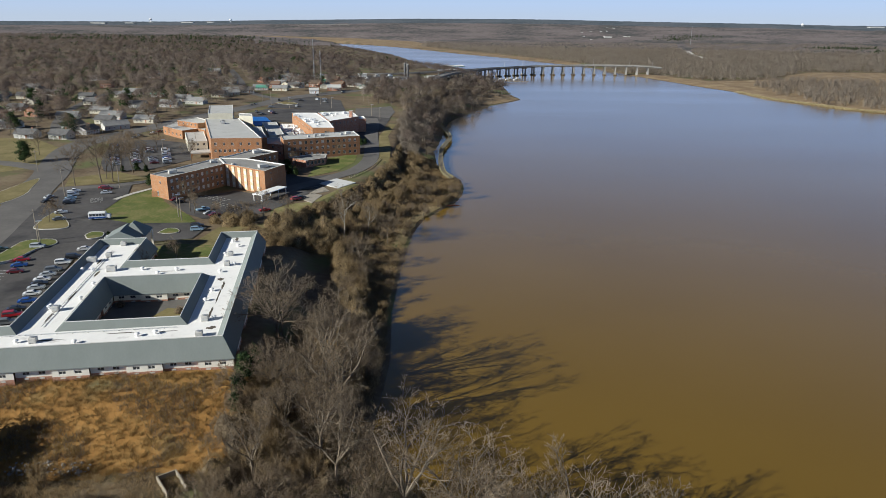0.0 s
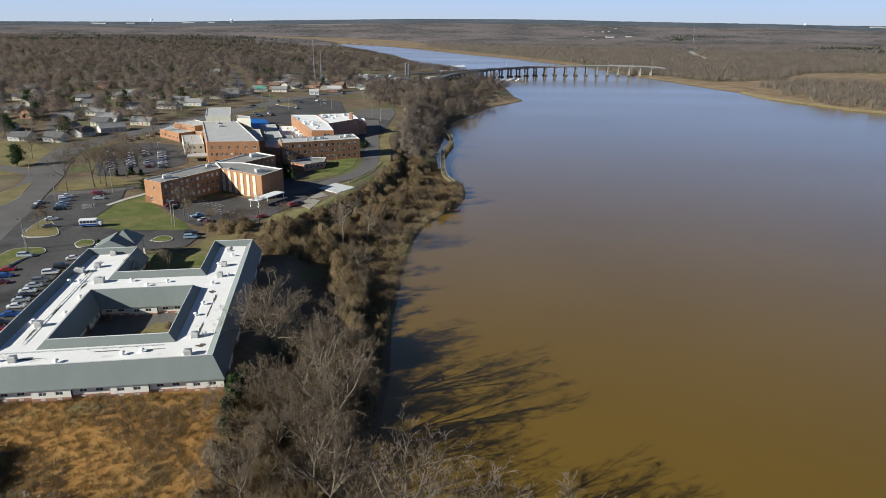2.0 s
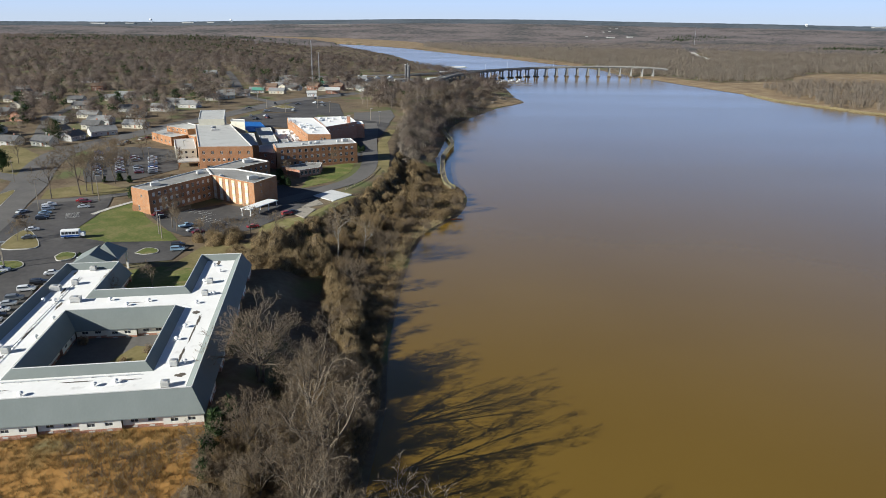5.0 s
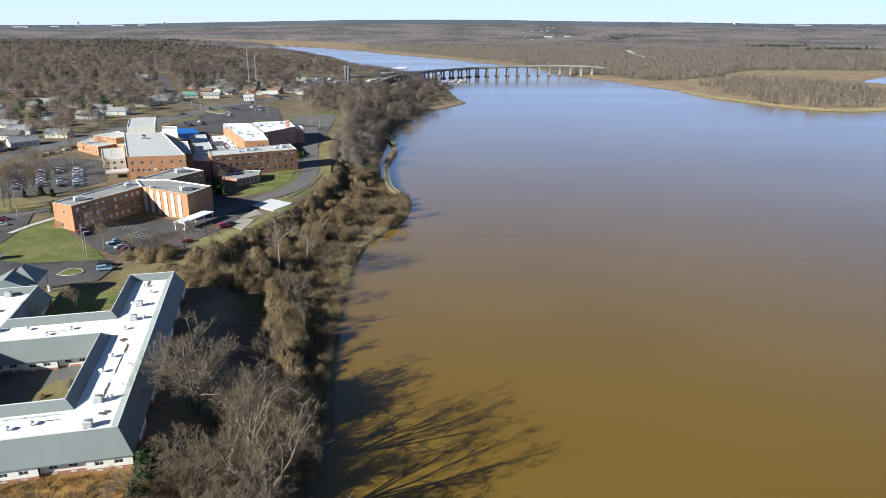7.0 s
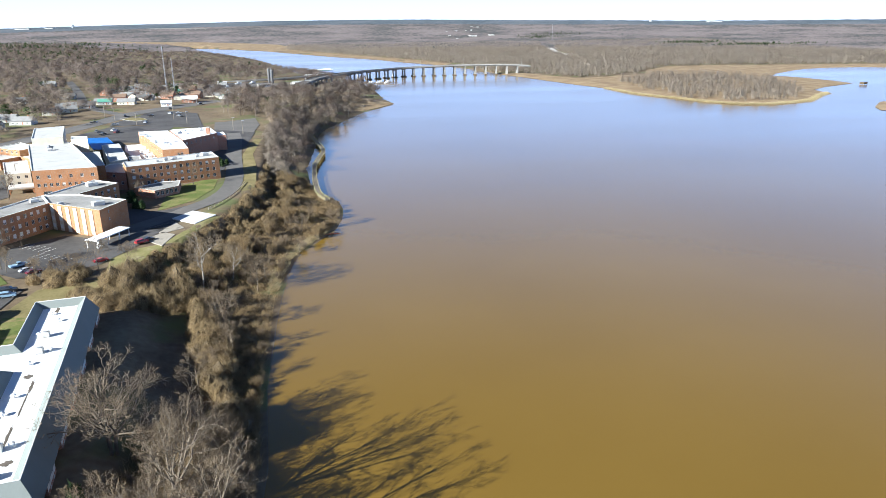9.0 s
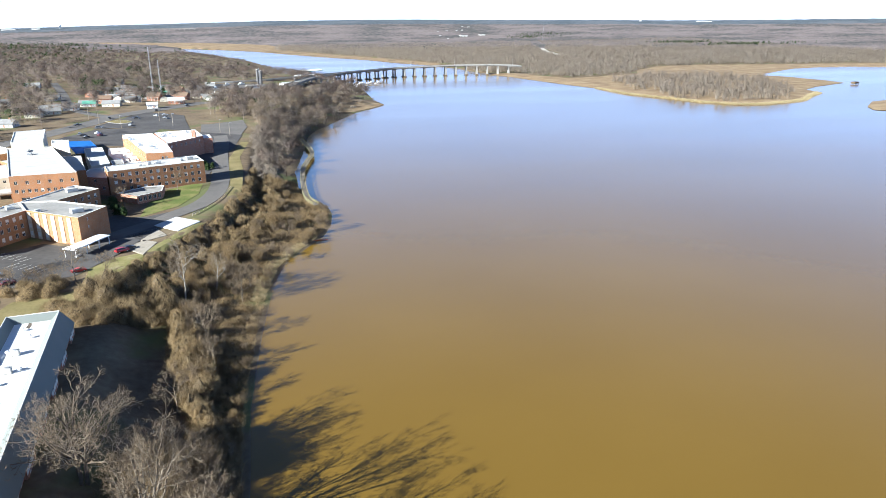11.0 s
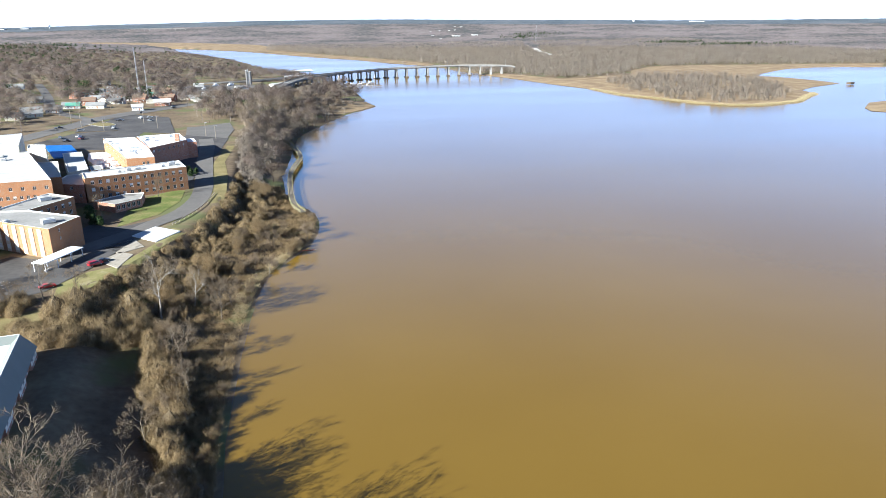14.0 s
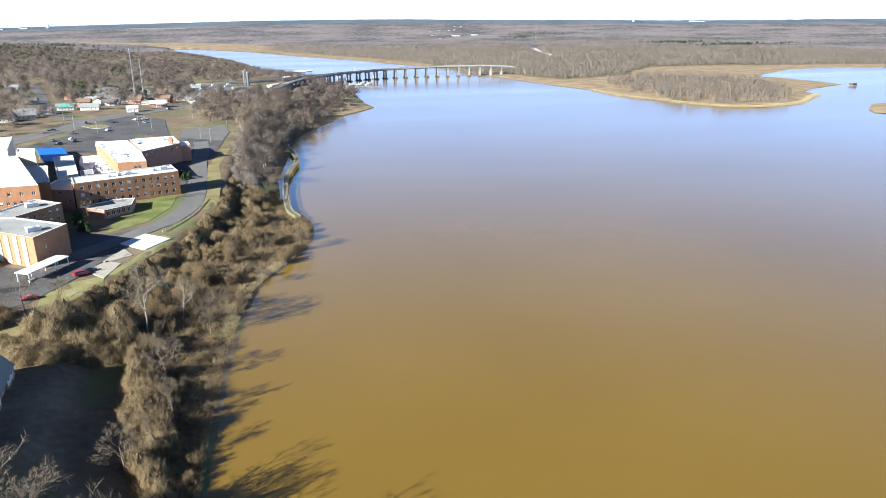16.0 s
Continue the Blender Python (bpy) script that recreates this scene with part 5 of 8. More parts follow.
def brushwood(seed, r, h, label, mat="twig", n=1900):
    """A leafless many-stemmed bush: thin stems fanning up from the root into a fuzzy dome of twigs."""
    rng = np.random.default_rng(seed)
    ob = thing("leafless_bush", Matrix(), label, "shrub", "leafless bushes on the bank")
    an, out = rng.uniform(0, math.tau, 26), np.sqrt(rng.random(26))
    tops = np.stack([np.cos(an) * out * r * 0.9, np.sin(an) * out * r * 0.9, h * (0.62 + 0.38 * np.sqrt(1 - 0.85 * out * out)) * rng.uniform(0.75, 1.08, 26)], 1)
    roots = tops * np.array([0.25, 0.25, 0]) + np.array([0, 0, -0.4])
    segs = []
    for a, b in zip(roots, tops):
        mid = (a + b) / 2 + np.array([0, 0, h * 0.06]) + rng.normal(size=3) * 0.15
        segs += [(Vector(a), Vector(mid), 0.07, 0.05), (Vector(mid), Vector(b), 0.05, 0.025)]
    v, f = branch_tubes(segs, 4)
    part("rootstock", mesh_from("rootstock", v, f, M["bark"]), None, ob)
    k, f = rng.integers(0, 26, n), rng.uniform(0.35, 1.0, n)[:, None]
    base = roots[k] + (tops[k] - roots[k]) * f + np.array([0, 0, h * 0.06]) * 4 * f * (1 - f)
    aim = rng.normal(size=(n, 3)) * 0.55 + (tops[k] - roots[k]) / h * 0.7
    tip = base + aim * rng.uniform(0.35, 1.0, (n, 1)) * h * 0.24
    part("crown", tri_mesh("crown", slivers(base, tip, rng.uniform(0.035, 0.075, n), rng), M[mat]), None, ob)
    return ob


def vine_mound(seed, r, h, label, mat="vine", n=1500, name="vine_covered_shrub", hang=0.9):
    """Shrubs or small dead trees smothered in vines: uneven leaning lobes under a shaggy coat of hanging stems."""
    rng = np.random.default_rng(seed)
    lobes = []
    for k in range(7):
        an, out = rng.uniform(0, math.tau), r * 0.62 * math.sqrt(rng.random()) if k else 0
        lobes.append((math.cos(an) * out, math.sin(an) * out, r * rng.uniform(0.34, 0.6), h * (1.0 if k == 0 else rng.uniform(0.5, 0.95)), Vector(rng.uniform(-50, 50, 3))))

    centre = np.array([0, 0, h * 0.3])
    mids = np.array([(q[0], q[1], q[3] * 0.42) for q in lobes])
    radii = np.array([(q[2] * 1.25, q[2] * 1.25, q[3] * 0.58) for q in lobes])
    off = lobes[0][4]

    def shape(d):
        """The farthest lobe surface met from the heart of the clump in a direction, roughened."""
        p, v = (centre - mids) / radii, d / radii
        a, b, c = (v * v).sum(1), (p * v).sum(1), (p * p).sum(1) - 1
        disc = b * b - a * c
        far = np.where(disc > 0, (-b + np.sqrt(np.maximum(disc, 0))) / a, 0).max()
        q = Vector(d)
        far = max(far, 0.25 * r) * (1 + 0.22 * noise.noise(q * 3.1 + off) + 0.14 * noise.noise(q * 7.3 + off))
        at = centre + d * far
        return (at[0], at[1], max(at[2], -0.6))

    bm = bmesh.new()
    for v in bmesh.ops.create_icosphere(bm, subdivisions=2, radius=1)["verts"]:
        q = v.co.normalized()
        v.co = Vector(shape(np.array(q))) * (0.86 + 0.1 * noise.noise(q * 13 + off))
    ob = thing(name, Matrix(), label, "shrub", "vine-covered shrubs on the bluff" if name == "vine_covered_shrub" else "dry brush on the bank")
    d = rng.normal(size=(n, 3))
    d[:, 2] = np.abs(d[:, 2]) * 1.0 - 0.35
    d /= np.linalg.norm(d, axis=1, keepdims=True)
    base = np.array([shape(x) for x in d])
    out = d * np.array([1, 1, 0.7])
    tip = base + out * rng.uniform(0.05, 0.45, (n, 1)) + np.array([0, 0, -hang * 1.5]) * rng.uniform(0.1, 1.2, (n, 1)) + rng.normal(size=(n, 3)) * 0.34
    up = rng.random(n) < 0.22
    tip[up] = base[up] + (out[up] + np.array([0, 0, 0.7])) * rng.uniform(0.3, 1.3, (up.sum(), 1)) + rng.normal(size=(up.sum(), 3)) * 0.2
    # dark core colour stands for shade between the hanging stems
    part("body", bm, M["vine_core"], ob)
    part("coat", tri_mesh("coat", slivers(base, tip, rng.uniform(0.03, 0.10, n), rng, d + np.array([0, 0, 0.3])), M[mat]), None, ob)
    return ob


def evergreen(seed, h, r, label, cone=False, n=2600):
    rng = np.random.default_rng(seed)
    ob = thing("evergreen_tree", Matrix(), label, "tree", "evergreen trees")
    boughs = 46
    z = rng.uniform(0.18, 1.0, boughs) * h
    reach = r * (1.05 - z / h) * 1.2 if cone else r * np.sqrt(np.clip(1 - ((z / h - 0.55) / 0.5) ** 2, 0.05, 1))
    an = rng.uniform(0, math.tau, boughs)
    c = np.stack([np.cos(an) * reach * rng.uniform(0.35, 0.95, boughs), np.sin(an) * reach * rng.uniform(0.35, 0.95, boughs), z], 1)
    k = rng.integers(0, boughs, n)
    p = c[k] + rng.normal(size=(n, 3)) * np.array([0.16, 0.16, 0.09]) * r * 1.1
    part("crown", tri_mesh("crown", slivers(p, p + rng.normal(size=(n, 3)) * 0.45 + np.array([0, 0, 0.1]), rng.uniform(0.3, 0.6, n), rng, p * np.array([1, 1, 0]) + np.array([0, 0, 1.0])), M["needle"]), None, ob)
    bm = tube(bmesh.new(), [(0, 0, -0.5), (0.1, 0, h * 0.5), (0, 0.1, h * 0.9)], [h * 0.022, h * 0.015, 0.04], 7)
    for q in c[::2]:
        tube(bm, [(0, 0, q[2] - 0.6), tuple(q)], [0.06, 0.02], 3, False)
    part("trunk", bm, M["bark"], ob)
    return ob


def plant(ob, x, y, turn, scale=1.0, sink=0.0, first=False):
    m = Matrix.Translation((x, y, height(x, y) - sink)) @ Matrix.Rotation(turn, 4, "Z") @ Matrix.Diagonal((scale, scale, scale, 1))
    if first:
        ob.matrix_basis = m
        return ob
    c = copy_thing(ob, Matrix())
    c.matrix_basis = m
    return c


class Stock:
    """Hands out a set of plants: each once as itself, then as copies."""
    def __init__(self, makers):
        self.makers, self.made, self.used = makers, {}, set()

    def put(self, k, x, y, turn, scale=1.0, sink=0.0, label="", group=""):
        k %= len(self.makers)
        if k not in self.made:
            self.made[k] = self.makers[k]()
        first = k not in self.used
        self.used.add(k)
        ob = plant(self.made[k], x, y, turn, scale, sink, first)
        return tagged(ob, label, "", group)


rnd = random.Random(21)
# tall leafless trees between the long building and the river
GREY = "tall leafless grey tree on the river bank"
big = Stock([lambda s=s, h=h, l=l, rc=rc, bo=bo: broad_tree(s, h, GREY, l, rc, bo, forks=fk, dome=fk > 8) for s, h, l, rc, bo, fk in ((101, 19, (-0.04, 0.08), 1.5, 0.3, 11), (102, 24, (0.03, 0), 0.55, 0.34, 6), (103, 21, (0.04, 0.05), 0.65, 0.3, 6), (104, 22, (-0.05, 0.04), 0.6, 0.32, 6), (105, 18, (0.0, -0.08), 0.8, 0.24, 7), (106, 20, (0.05, 0.1), 0.6, 0.3, 6))])
big.put(0, -43.0, 165.5, 0.6, 0.95, label="broad leafless grey tree with a leaning trunk")
big.put(0, -41.6, 164.2, 2.7, 0.9, label="broad leafless grey tree beside its twin")
big.put(0, -42.4, 163.4, 4.6, 0.82, label="lower spreading leafless tree beside two taller ones")
for k, x, y, s in ((1, -28, 146, 0.85), (3, -22, 133, 0.98), (5, -30, 138, 0.72), (4, -33, 126, 0.7), (1, -24, 119, 0.7), (3, -36, 113, 0.6), (2, -20, 112, 0.8), (5, -25, 126, 0.8), (2, -37, 137, 0.55),
                   (1, -6, 99, 0.86), (2, 4, 94, 0.9), (4, 12, 90, 1.0), (3, 20, 86, 0.95), (5, 28, 83, 0.95), (1, 37, 80, 0.85), (4, -13, 105, 0.8), (2, 10, 84, 0.95)):
    big.put(k, x, y, rnd.uniform(0, 6.28), s)
small = Stock([lambda s=s, h=h, sp=sp: bare_tree(s, h, "slender leafless tree among the bank scrub", sp, (0, 0), width=0.07, twiggy=0.8) for s, h, sp in ((11, 11, 0.5), (12, 9, 0.7), (13, 12, 0.4), (14, 8, 0.8))])
spots = [(-31, 194, 0.8), (-29, 232, 1.05), (-25, 214, 0.8), (-28, 205, 0.7), (-22, 262, 1.0), (-20, 273, 0.9), (-9, 300, 0.6), (5, 338, 0.9),  (-72, 268, 0.9), (-78, 262, 0.8), (-64, 272, 0.7), (-83, 266, 0.7), (-5, 345, 0.7), (-8, 330, 0.7), (-33, 243, 0.7)]
for i, (x, y, s) in enumerate(spots):
    small.put(i, x, y, rnd.uniform(0, 6.28), s)
for i in range(34):
    y = rnd.uniform(112, 174)
    x = rnd.uniform(-47 + (y - 112) * 0.05 if y < 148 else -35, -17)
    small.put(rnd.randrange(4), x, y, rnd.uniform(0, 6.28), rnd.uniform(0.5, 1.0))
for i in range(30):
    x = rnd.uniform(-44, 40)
    y = min(104 - max(0, x) * 0.38, 104) - rnd.uniform(0, 14)
    small.put(rnd.randrange(4), x, y, rnd.uniform(0, 6.28), rnd.uniform(0.7, 1.2))
syc = bare_tree(31, 17, "pale-barked leafless sycamore rising from the scrub", 0.45, (0, 0), "pale_bark", "twig", "sycamore", 0.08, 0.7, 0.45)
plant(syc, -39.0, 262, 1.0, 1.0, 0, True)
plant(syc, -31, 272, 3.0, 0.62)

# vine-smothered scrub down the bluff
VINE = ("shaggy brown vine-covered shrub on the bluff", "tall vine-draped dead tree at the bluff edge", "low tangle of dry brush on the bank")
mounds = Stock([lambda s=s, r=r, h=h, l=l, m=m, n=n: vine_mound(s, r, h, l, m, n, "dry_brush" if l == VINE[2] else "vine_covered_shrub") for s, r, h, l, m, n in (
    (41, 3.0, 4.8, VINE[0], "vine", 4200), (42, 3.9, 5.2, VINE[0], "vine", 5200), (43, 2.6, 3.6, VINE[0], "brush", 3200), (44, 3.4, 7.6, VINE[1], "vine", 6000), (45, 3.2, 9.0, VINE[1], "vine", 6000),
    (46, 4.2, 3.2, VINE[2], "brush", 2400), (47, 3.4, 2.4, VINE[2], "brush", 2000))])
bushes = Stock([lambda s=s, r=r, h=h, m=m: brushwood(s, r, h, "leafless grey-brown bush on the bank", m) for s, r, h, m in ((71, 2.6, 4.6, "twig"), (72, 3.2, 5.4, "brush"), (73, 2.2, 3.4, "twig"), (74, 2.8, 6.4, "brush"))])
for i in range(38):                     # the vine wall north of the shaded plot
    mounds.put(rnd.choice((3, 0, 1, 4)), rnd.uniform(-64, -42), rnd.uniform(241, 262), rnd.uniform(0, 6.28), rnd.uniform(0.65, 1.1), 0.5)
for i in range(9):
    mounds.put(rnd.choice((3, 0, 1)), rnd.uniform(-90, -72), rnd.uniform(258, 268), rnd.uniform(0, 6.28), rnd.uniform(0.6, 0.95), 0.5)
for i in range(64):                     # the vine-draped edge along the shaded plot
    y = rnd.uniform(176, 244)
    edge_x = np.interp(y, (176, 187, 200, 219, 241), (-26, -27.5, -31, -36.5, -40.5)) + 1.2 * math.sin(y * 0.5)
    mounds.put(rnd.choice((3, 4, 3, 1, 0)), rnd.uniform(edge_x, edge_x + 6), y, rnd.uniform(0, 6.28), rnd.uniform(0.5, 0.8), 0.5)
for i in range(250):                    # small rounded vine heaps down the steep face
    y = rnd.uniform(268, 436)
    top, shore = np.interp(y, TOP_Y, TOP_X), np.interp(y, SHORE_Y, SHORE_X)
    mounds.put(rnd.choice((0, 1, 2, 0, 3)), rnd.uniform(top + 2.5, top + (shore - top) * 0.5), y, rnd.uniform(0, 6.28), rnd.uniform(0.32, 0.75), 0.4)
for i in range(235):                    # leafless bushes and low brush towards the water
    y = rnd.uniform(176, 436)
    top, shore = np.interp(y, TOP_Y, TOP_X), np.interp(y, SHORE_Y, SHORE_X)
    edge_x = np.interp(y, (176, 187, 200, 219, 241, 262), (-24, -25, -27, -31, -36, -42)) if y < 262 else top + (shore - top) * 0.42
    f = rnd.random()
    x = edge_x + (shore - 3.5 - edge_x) * f
    if y > 352 and x > -10 or f > 0.82 or (y < 262 and f > 0.5):
        mounds.put(rnd.choice((5, 6)), x, y, rnd.uniform(0, 6.28), rnd.uniform(0.45, 0.75), 0.5)
    else:
        bushes.put(rnd.randrange(4), x, y, rnd.uniform(0, 6.28), rnd.uniform(0.6, 1.15) * (1 - 0.45 * f * f), 0.2)

for i in range(44):                     # bushes leaning out over the waterline
    y = rnd.uniform(286, 384) if i % 3 else rnd.uniform(186, 286)
    bushes.put(rnd.randrange(4), np.interp(y, SHORE_Y, SHORE_X) - rnd.uniform(0.2, 3.0), y, rnd.uniform(0, 6.28), rnd.uniform(0.4, 0.8), 0.2)
for k, x, y in ((0, -64, 237), (1, -60, 240), (0, -56.5, 238.5), (1, -53, 241), (0, -67.5, 241), (2, -61, 235.5), (0, -49.5, 241.5), (1, -46, 242), (2, -57, 235.8), (1, -70, 245)):
    mounds.put(k, x, y, x * 1.7, 0.95, 0.5)

clumps = Stock([lambda s=s, r=r, h=h, m=m: tagged(vine_mound(s, r, h, "brown leafless brush clump under the bank trees", m, 1900, "brush_clump", -0.25), "", "", "brush clumps on the bank") for s, r, h, m in ((48, 3.2, 5.0, "brush"), (49, 2.8, 4.2, "twig"), (50, 3.4, 6.5, "twig"))])
for i in range(170):
    if i < 130:
        y = rnd.uniform(106, 178)
        x = rnd.uniform(-46 + (y - 106) * 0.05 if y < 150 else -35.5, -19)
    elif i < 154:
        x = rnd.uniform(-46, 30)
        y = min(103 - max(0, x) * 0.38, 103) - rnd.uniform(0, 10)
    else:
        x, y = rnd.uniform(-120, -50), rnd.uniform(86, 111)
    if i % 2:
        bushes.put(rnd.randrange(4), x, y, rnd.uniform(0, 6.28), rnd.uniform(0.7, 1.3), 0.2)
    else:
        clumps.put(rnd.randrange(3), x, y, rnd.uniform(0, 6.28), rnd.uniform(0.45, 0.9), 0.6)

for k, x, y in ((0, -21, -56), (1, -17, -62), (2, -16, -52), (1, -26, -60), (0, -18, -66), (2, -33, -45), (1, -34, -66)):
    p = HOME @ Vector((x, y, 0))
    clumps.put(k, p.x, p.y, x * 2.1, 0.28 + 0.06 * k, 0.1, "low tan and green shrub in the court")


def scatter_blades(name, pts, length, width, lean, mat, label, category, per=3, seed=3):
    rng = np.random.default_rng(seed)
    p = np.repeat(pts, per, 0) + rng.normal(size=(len(pts) * per, 3)) * np.array([0.25, 0.25, 0])
    n = len(p)
    tip = p + np.stack([rng.normal(size=n) * lean, rng.normal(size=n) * lean, rng.uniform(0.5, 1.0, n) * length], 1)
    single(name, tri_mesh(name, slivers(p, tip, rng.uniform(0.6, 1.3, n) * width, rng), M[mat]), Matrix(), label, category, kind="stuff")


def on_ground(x, y, lift=-0.05):
    return np.stack([x, y, ground_height(x, y) + lift], 1)


rng = np.random.default_rng(8)
x, y = rng.uniform(-140, -42, 9000), rng.uniform(111, 141, 9000)
scatter_blades("dry_grass", on_ground(x, y), 0.55, 0.08, 0.3, "sedge", "short tawny dry grass on the bank", "grass", 5)
x, y = rng.uniform(-125, -43, 2400), rng.uniform(111, 140, 2400)
scatter_blades("dry_grass", on_ground(x, y), 1.25, 0.09, 0.45, "sedge", "standing tufts of orange-brown dry grass on the bank", "grass", 16, 12)
x, y = rng.uniform(-100, -44, 2600), rng.uniform(112, 139, 2600)
keep = np.array([noise.noise(Vector((a * 0.08, b * 0.08, 3))) > 0.08 for a, b in zip(x, y)])
scatter_blades("dead_brush", on_ground(x[keep], y[keep]), 1.5, 0.09, 0.5, "twig", "grey clumps of dead brush on the grass bank", "brush", 9, 4)
y = rng.uniform(100, 440, 16000)
sh, tp = np.interp(y, SHORE_Y, SHORE_X), np.interp(y, TOP_Y, TOP_X)
tp = np.where((y > 176) & (y < 244), np.interp(y, (176, 187, 200, 219, 241), (-27, -28.5, -32, -37.5, -41.5)), np.where((y > 150) & (y <= 176), -40, tp + 2))
x = tp + (sh - tp + 0.5) * rng.random(len(y)) ** 0.9
scatter_blades("undergrowth", on_ground(x, y), 2.0, 0.075, 0.9, "brush", "dry brown undergrowth covering the river bank", "undergrowth", 6, 5)
x = rng.uniform(-140, 46, 9000)
y = 112 - 12 * (x > -48) - np.maximum(0, x) * 0.38 - rng.uniform(0, 26, 9000)
scatter_blades("undergrowth", on_ground(x, y), 1.8, 0.08, 0.8, "brush", "dry brown undergrowth below the camera", "undergrowth", 6, 6)
y = rng.uniform(262, 330, 900)
x = np.interp(y, SHORE_Y, SHORE_X) + rng.uniform(-4, 0.3, 900)
scatter_blades("reeds", on_ground(x, y), 1.4, 0.09, 0.9, "pale_reed", "flattened pale reeds at the waterline", "reeds", 6, 7)


edge = [(383, 931), (385, 850), (400, 809), (416, 773), (425, 742), (447, 714), (476, 709), (516, 722), (541, 733), (586, 776), (616, 802)]
k, f = rng.integers(0, len(edge) - 1, 5200), rng.random(5200)
x = np.array([edge[i][0] + (edge[i + 1][0] - edge[i][0]) * q for i, q in zip(k, f)]) + rng.normal(size=5200) * 2.0 + 1.5
y = np.array([edge[i][1] + (edge[i + 1][1] - edge[i][1]) * q for i, q in zip(k, f)]) + rng.normal(size=5200) * 2.0 + 2.5
scatter_blades("reeds", on_ground(x, y, 0.1), 1.7, 0.3, 0.9, "pale_reed", "pale straw-coloured reeds fringing the far marsh", "reeds", 4, 17)


def forest(name, x, y, h, r, n, width, mat, label, seed, upright=0.0, low=0.3, spray=0.3):
    """Many leafless trees as one mesh: rounded, lumpy crowns of twig sprays; h and r are arrays."""
    rng = np.random.default_rng(seed)
    m = len(x)
    base = on_ground(x, y, 0)
    # each crown is a handful of rounded boughs
    lobes = 5
    la, lr = rng.uniform(0, math.tau, (m, lobes)), rng.uniform(0.15, 0.62, (m, lobes))
    lz = rng.uniform(-0.35, 0.5, (m, lobes))
    k = np.repeat(np.arange(m), n)
    tot = len(k)
    j = rng.integers(0, lobes, tot)
    half = np.stack([r[k], r[k], h[k] * (1 - low) * 0.5], 1)
    heart = base[k] + np.stack([np.zeros(tot), np.zeros(tot), (low + (1 - low) * 0.5) * h[k]], 1)
    lobe = np.stack([np.cos(la[k, j]) * lr[k, j], np.sin(la[k, j]) * lr[k, j], lz[k, j]], 1)
    d = rng.normal(size=(tot, 3))
    d /= np.linalg.norm(d, axis=1, keepdims=True)
    d[:, 2] = np.where(rng.random(tot) < 0.7, np.abs(d[:, 2]), d[:, 2])
    rad = 0.55 * rng.random(tot) ** 0.3
    local = lobe + d * rad[:, None]
    mid = heart + local * half
    aim = d * 0.7 + rng.normal(size=(tot, 3)) * 0.6 + np.array([0, 0, 0.2])
    aim /= np.linalg.norm(aim, axis=1, keepdims=True)
    long = rng.random(tot) < spray
    reach = (r[k] * np.where(long, 0.42, 0.26) * rng.uniform(0.6, 1.2, tot))[:, None]
    wide = width * np.where(long, 0.35, 1.0) * rng.uniform(0.6, 1.3, tot)
    b, tip = mid - aim * reach * 0.5, mid + aim * reach * 0.5
    if upright:
        pick = rng.random(tot) < upright
        b[pick] = mid[pick] * np.array([1, 1, 0]) + np.array([0, 0, 1]) * (base[k][pick, 2:] + (h[k] * rng.uniform(0, 0.3, tot))[pick, None])
        tip[pick] = mid[pick]
        wide[pick] = width * 0.5
    tri = slivers(b, tip, wide, rng, d + np.array([0, 0, 0.35]))
    face = d * 0.35 + local * 0.5 + np.array([-0.15, -0.1, 0.6]) + rng.normal(size=(tot, 3)) * 0.15
    face /= np.linalg.norm(face, axis=1, keepdims=True)
    trunk = slivers(base, base + np.stack([np.zeros(m), np.zeros(m), h * 0.6], 1), 0.45 + 0 * h, rng)
    face = np.concatenate([face, np.tile([-0.6, -0.6, 0.5], (m, 1))])
    single(name, tri_mesh(name, np.concatenate([tri, trunk]), M[mat], face), Matrix(), label, "woodland", kind="stuff")


AV = np.array(AVENUE)
HOUSES = []


def clear_of_town(x, y):
    d = np.full(len(x), 1e9)
    for ax, ay in AV[::2]:
        d = np.minimum(d, np.hypot(x - ax, y - ay))
    ok = (d > 15) & ~((x > -206) & (y < 585) & (x < np.interp(y, TOP_Y, TOP_X) + 3)) & ~((x > -166) & (x < -76) & (y < 715)) & ~((x > -80) & (x < -40) & (y < 622)) & ~((y < 445) & (x > -262))
    for hx, hy, hr in HOUSES:
        ok &= np.hypot(x - hx, y - hy) > hr
    for hx, hy, hr in HOUSES:
        along, side = (hy - y) * 0.96 - (hx - x) * 0.28, (hx - x) * 0.96 + (hy - y) * 0.28
        ok &= ~((np.abs(side) < 5.5) & (along > 0) & (along < np.where((hy * 7 % 3) < 1.4, 30, 10)))
    ok &= ~((x > -122) & (x < 20) & (y > 880) & (y < 1048) & (x > -140 + (y - 868) * 0.1))
    for ax, ay, bx, by in ((-200, 720, -248, 860), (-248, 860, -300, 1000), (-262, 470, -330, 700), (-152, 650, -200, 720), (-221, 425, -262, 470)):
        s = np.clip(((x - ax) * (bx - ax) + (y - ay) * (by - ay)) / ((bx - ax) ** 2 + (by - ay) ** 2), 0, 1)
        ok &= np.hypot(x - ax - s * (bx - ax), y - ay - s * (by - ay)) > 9
    return ok


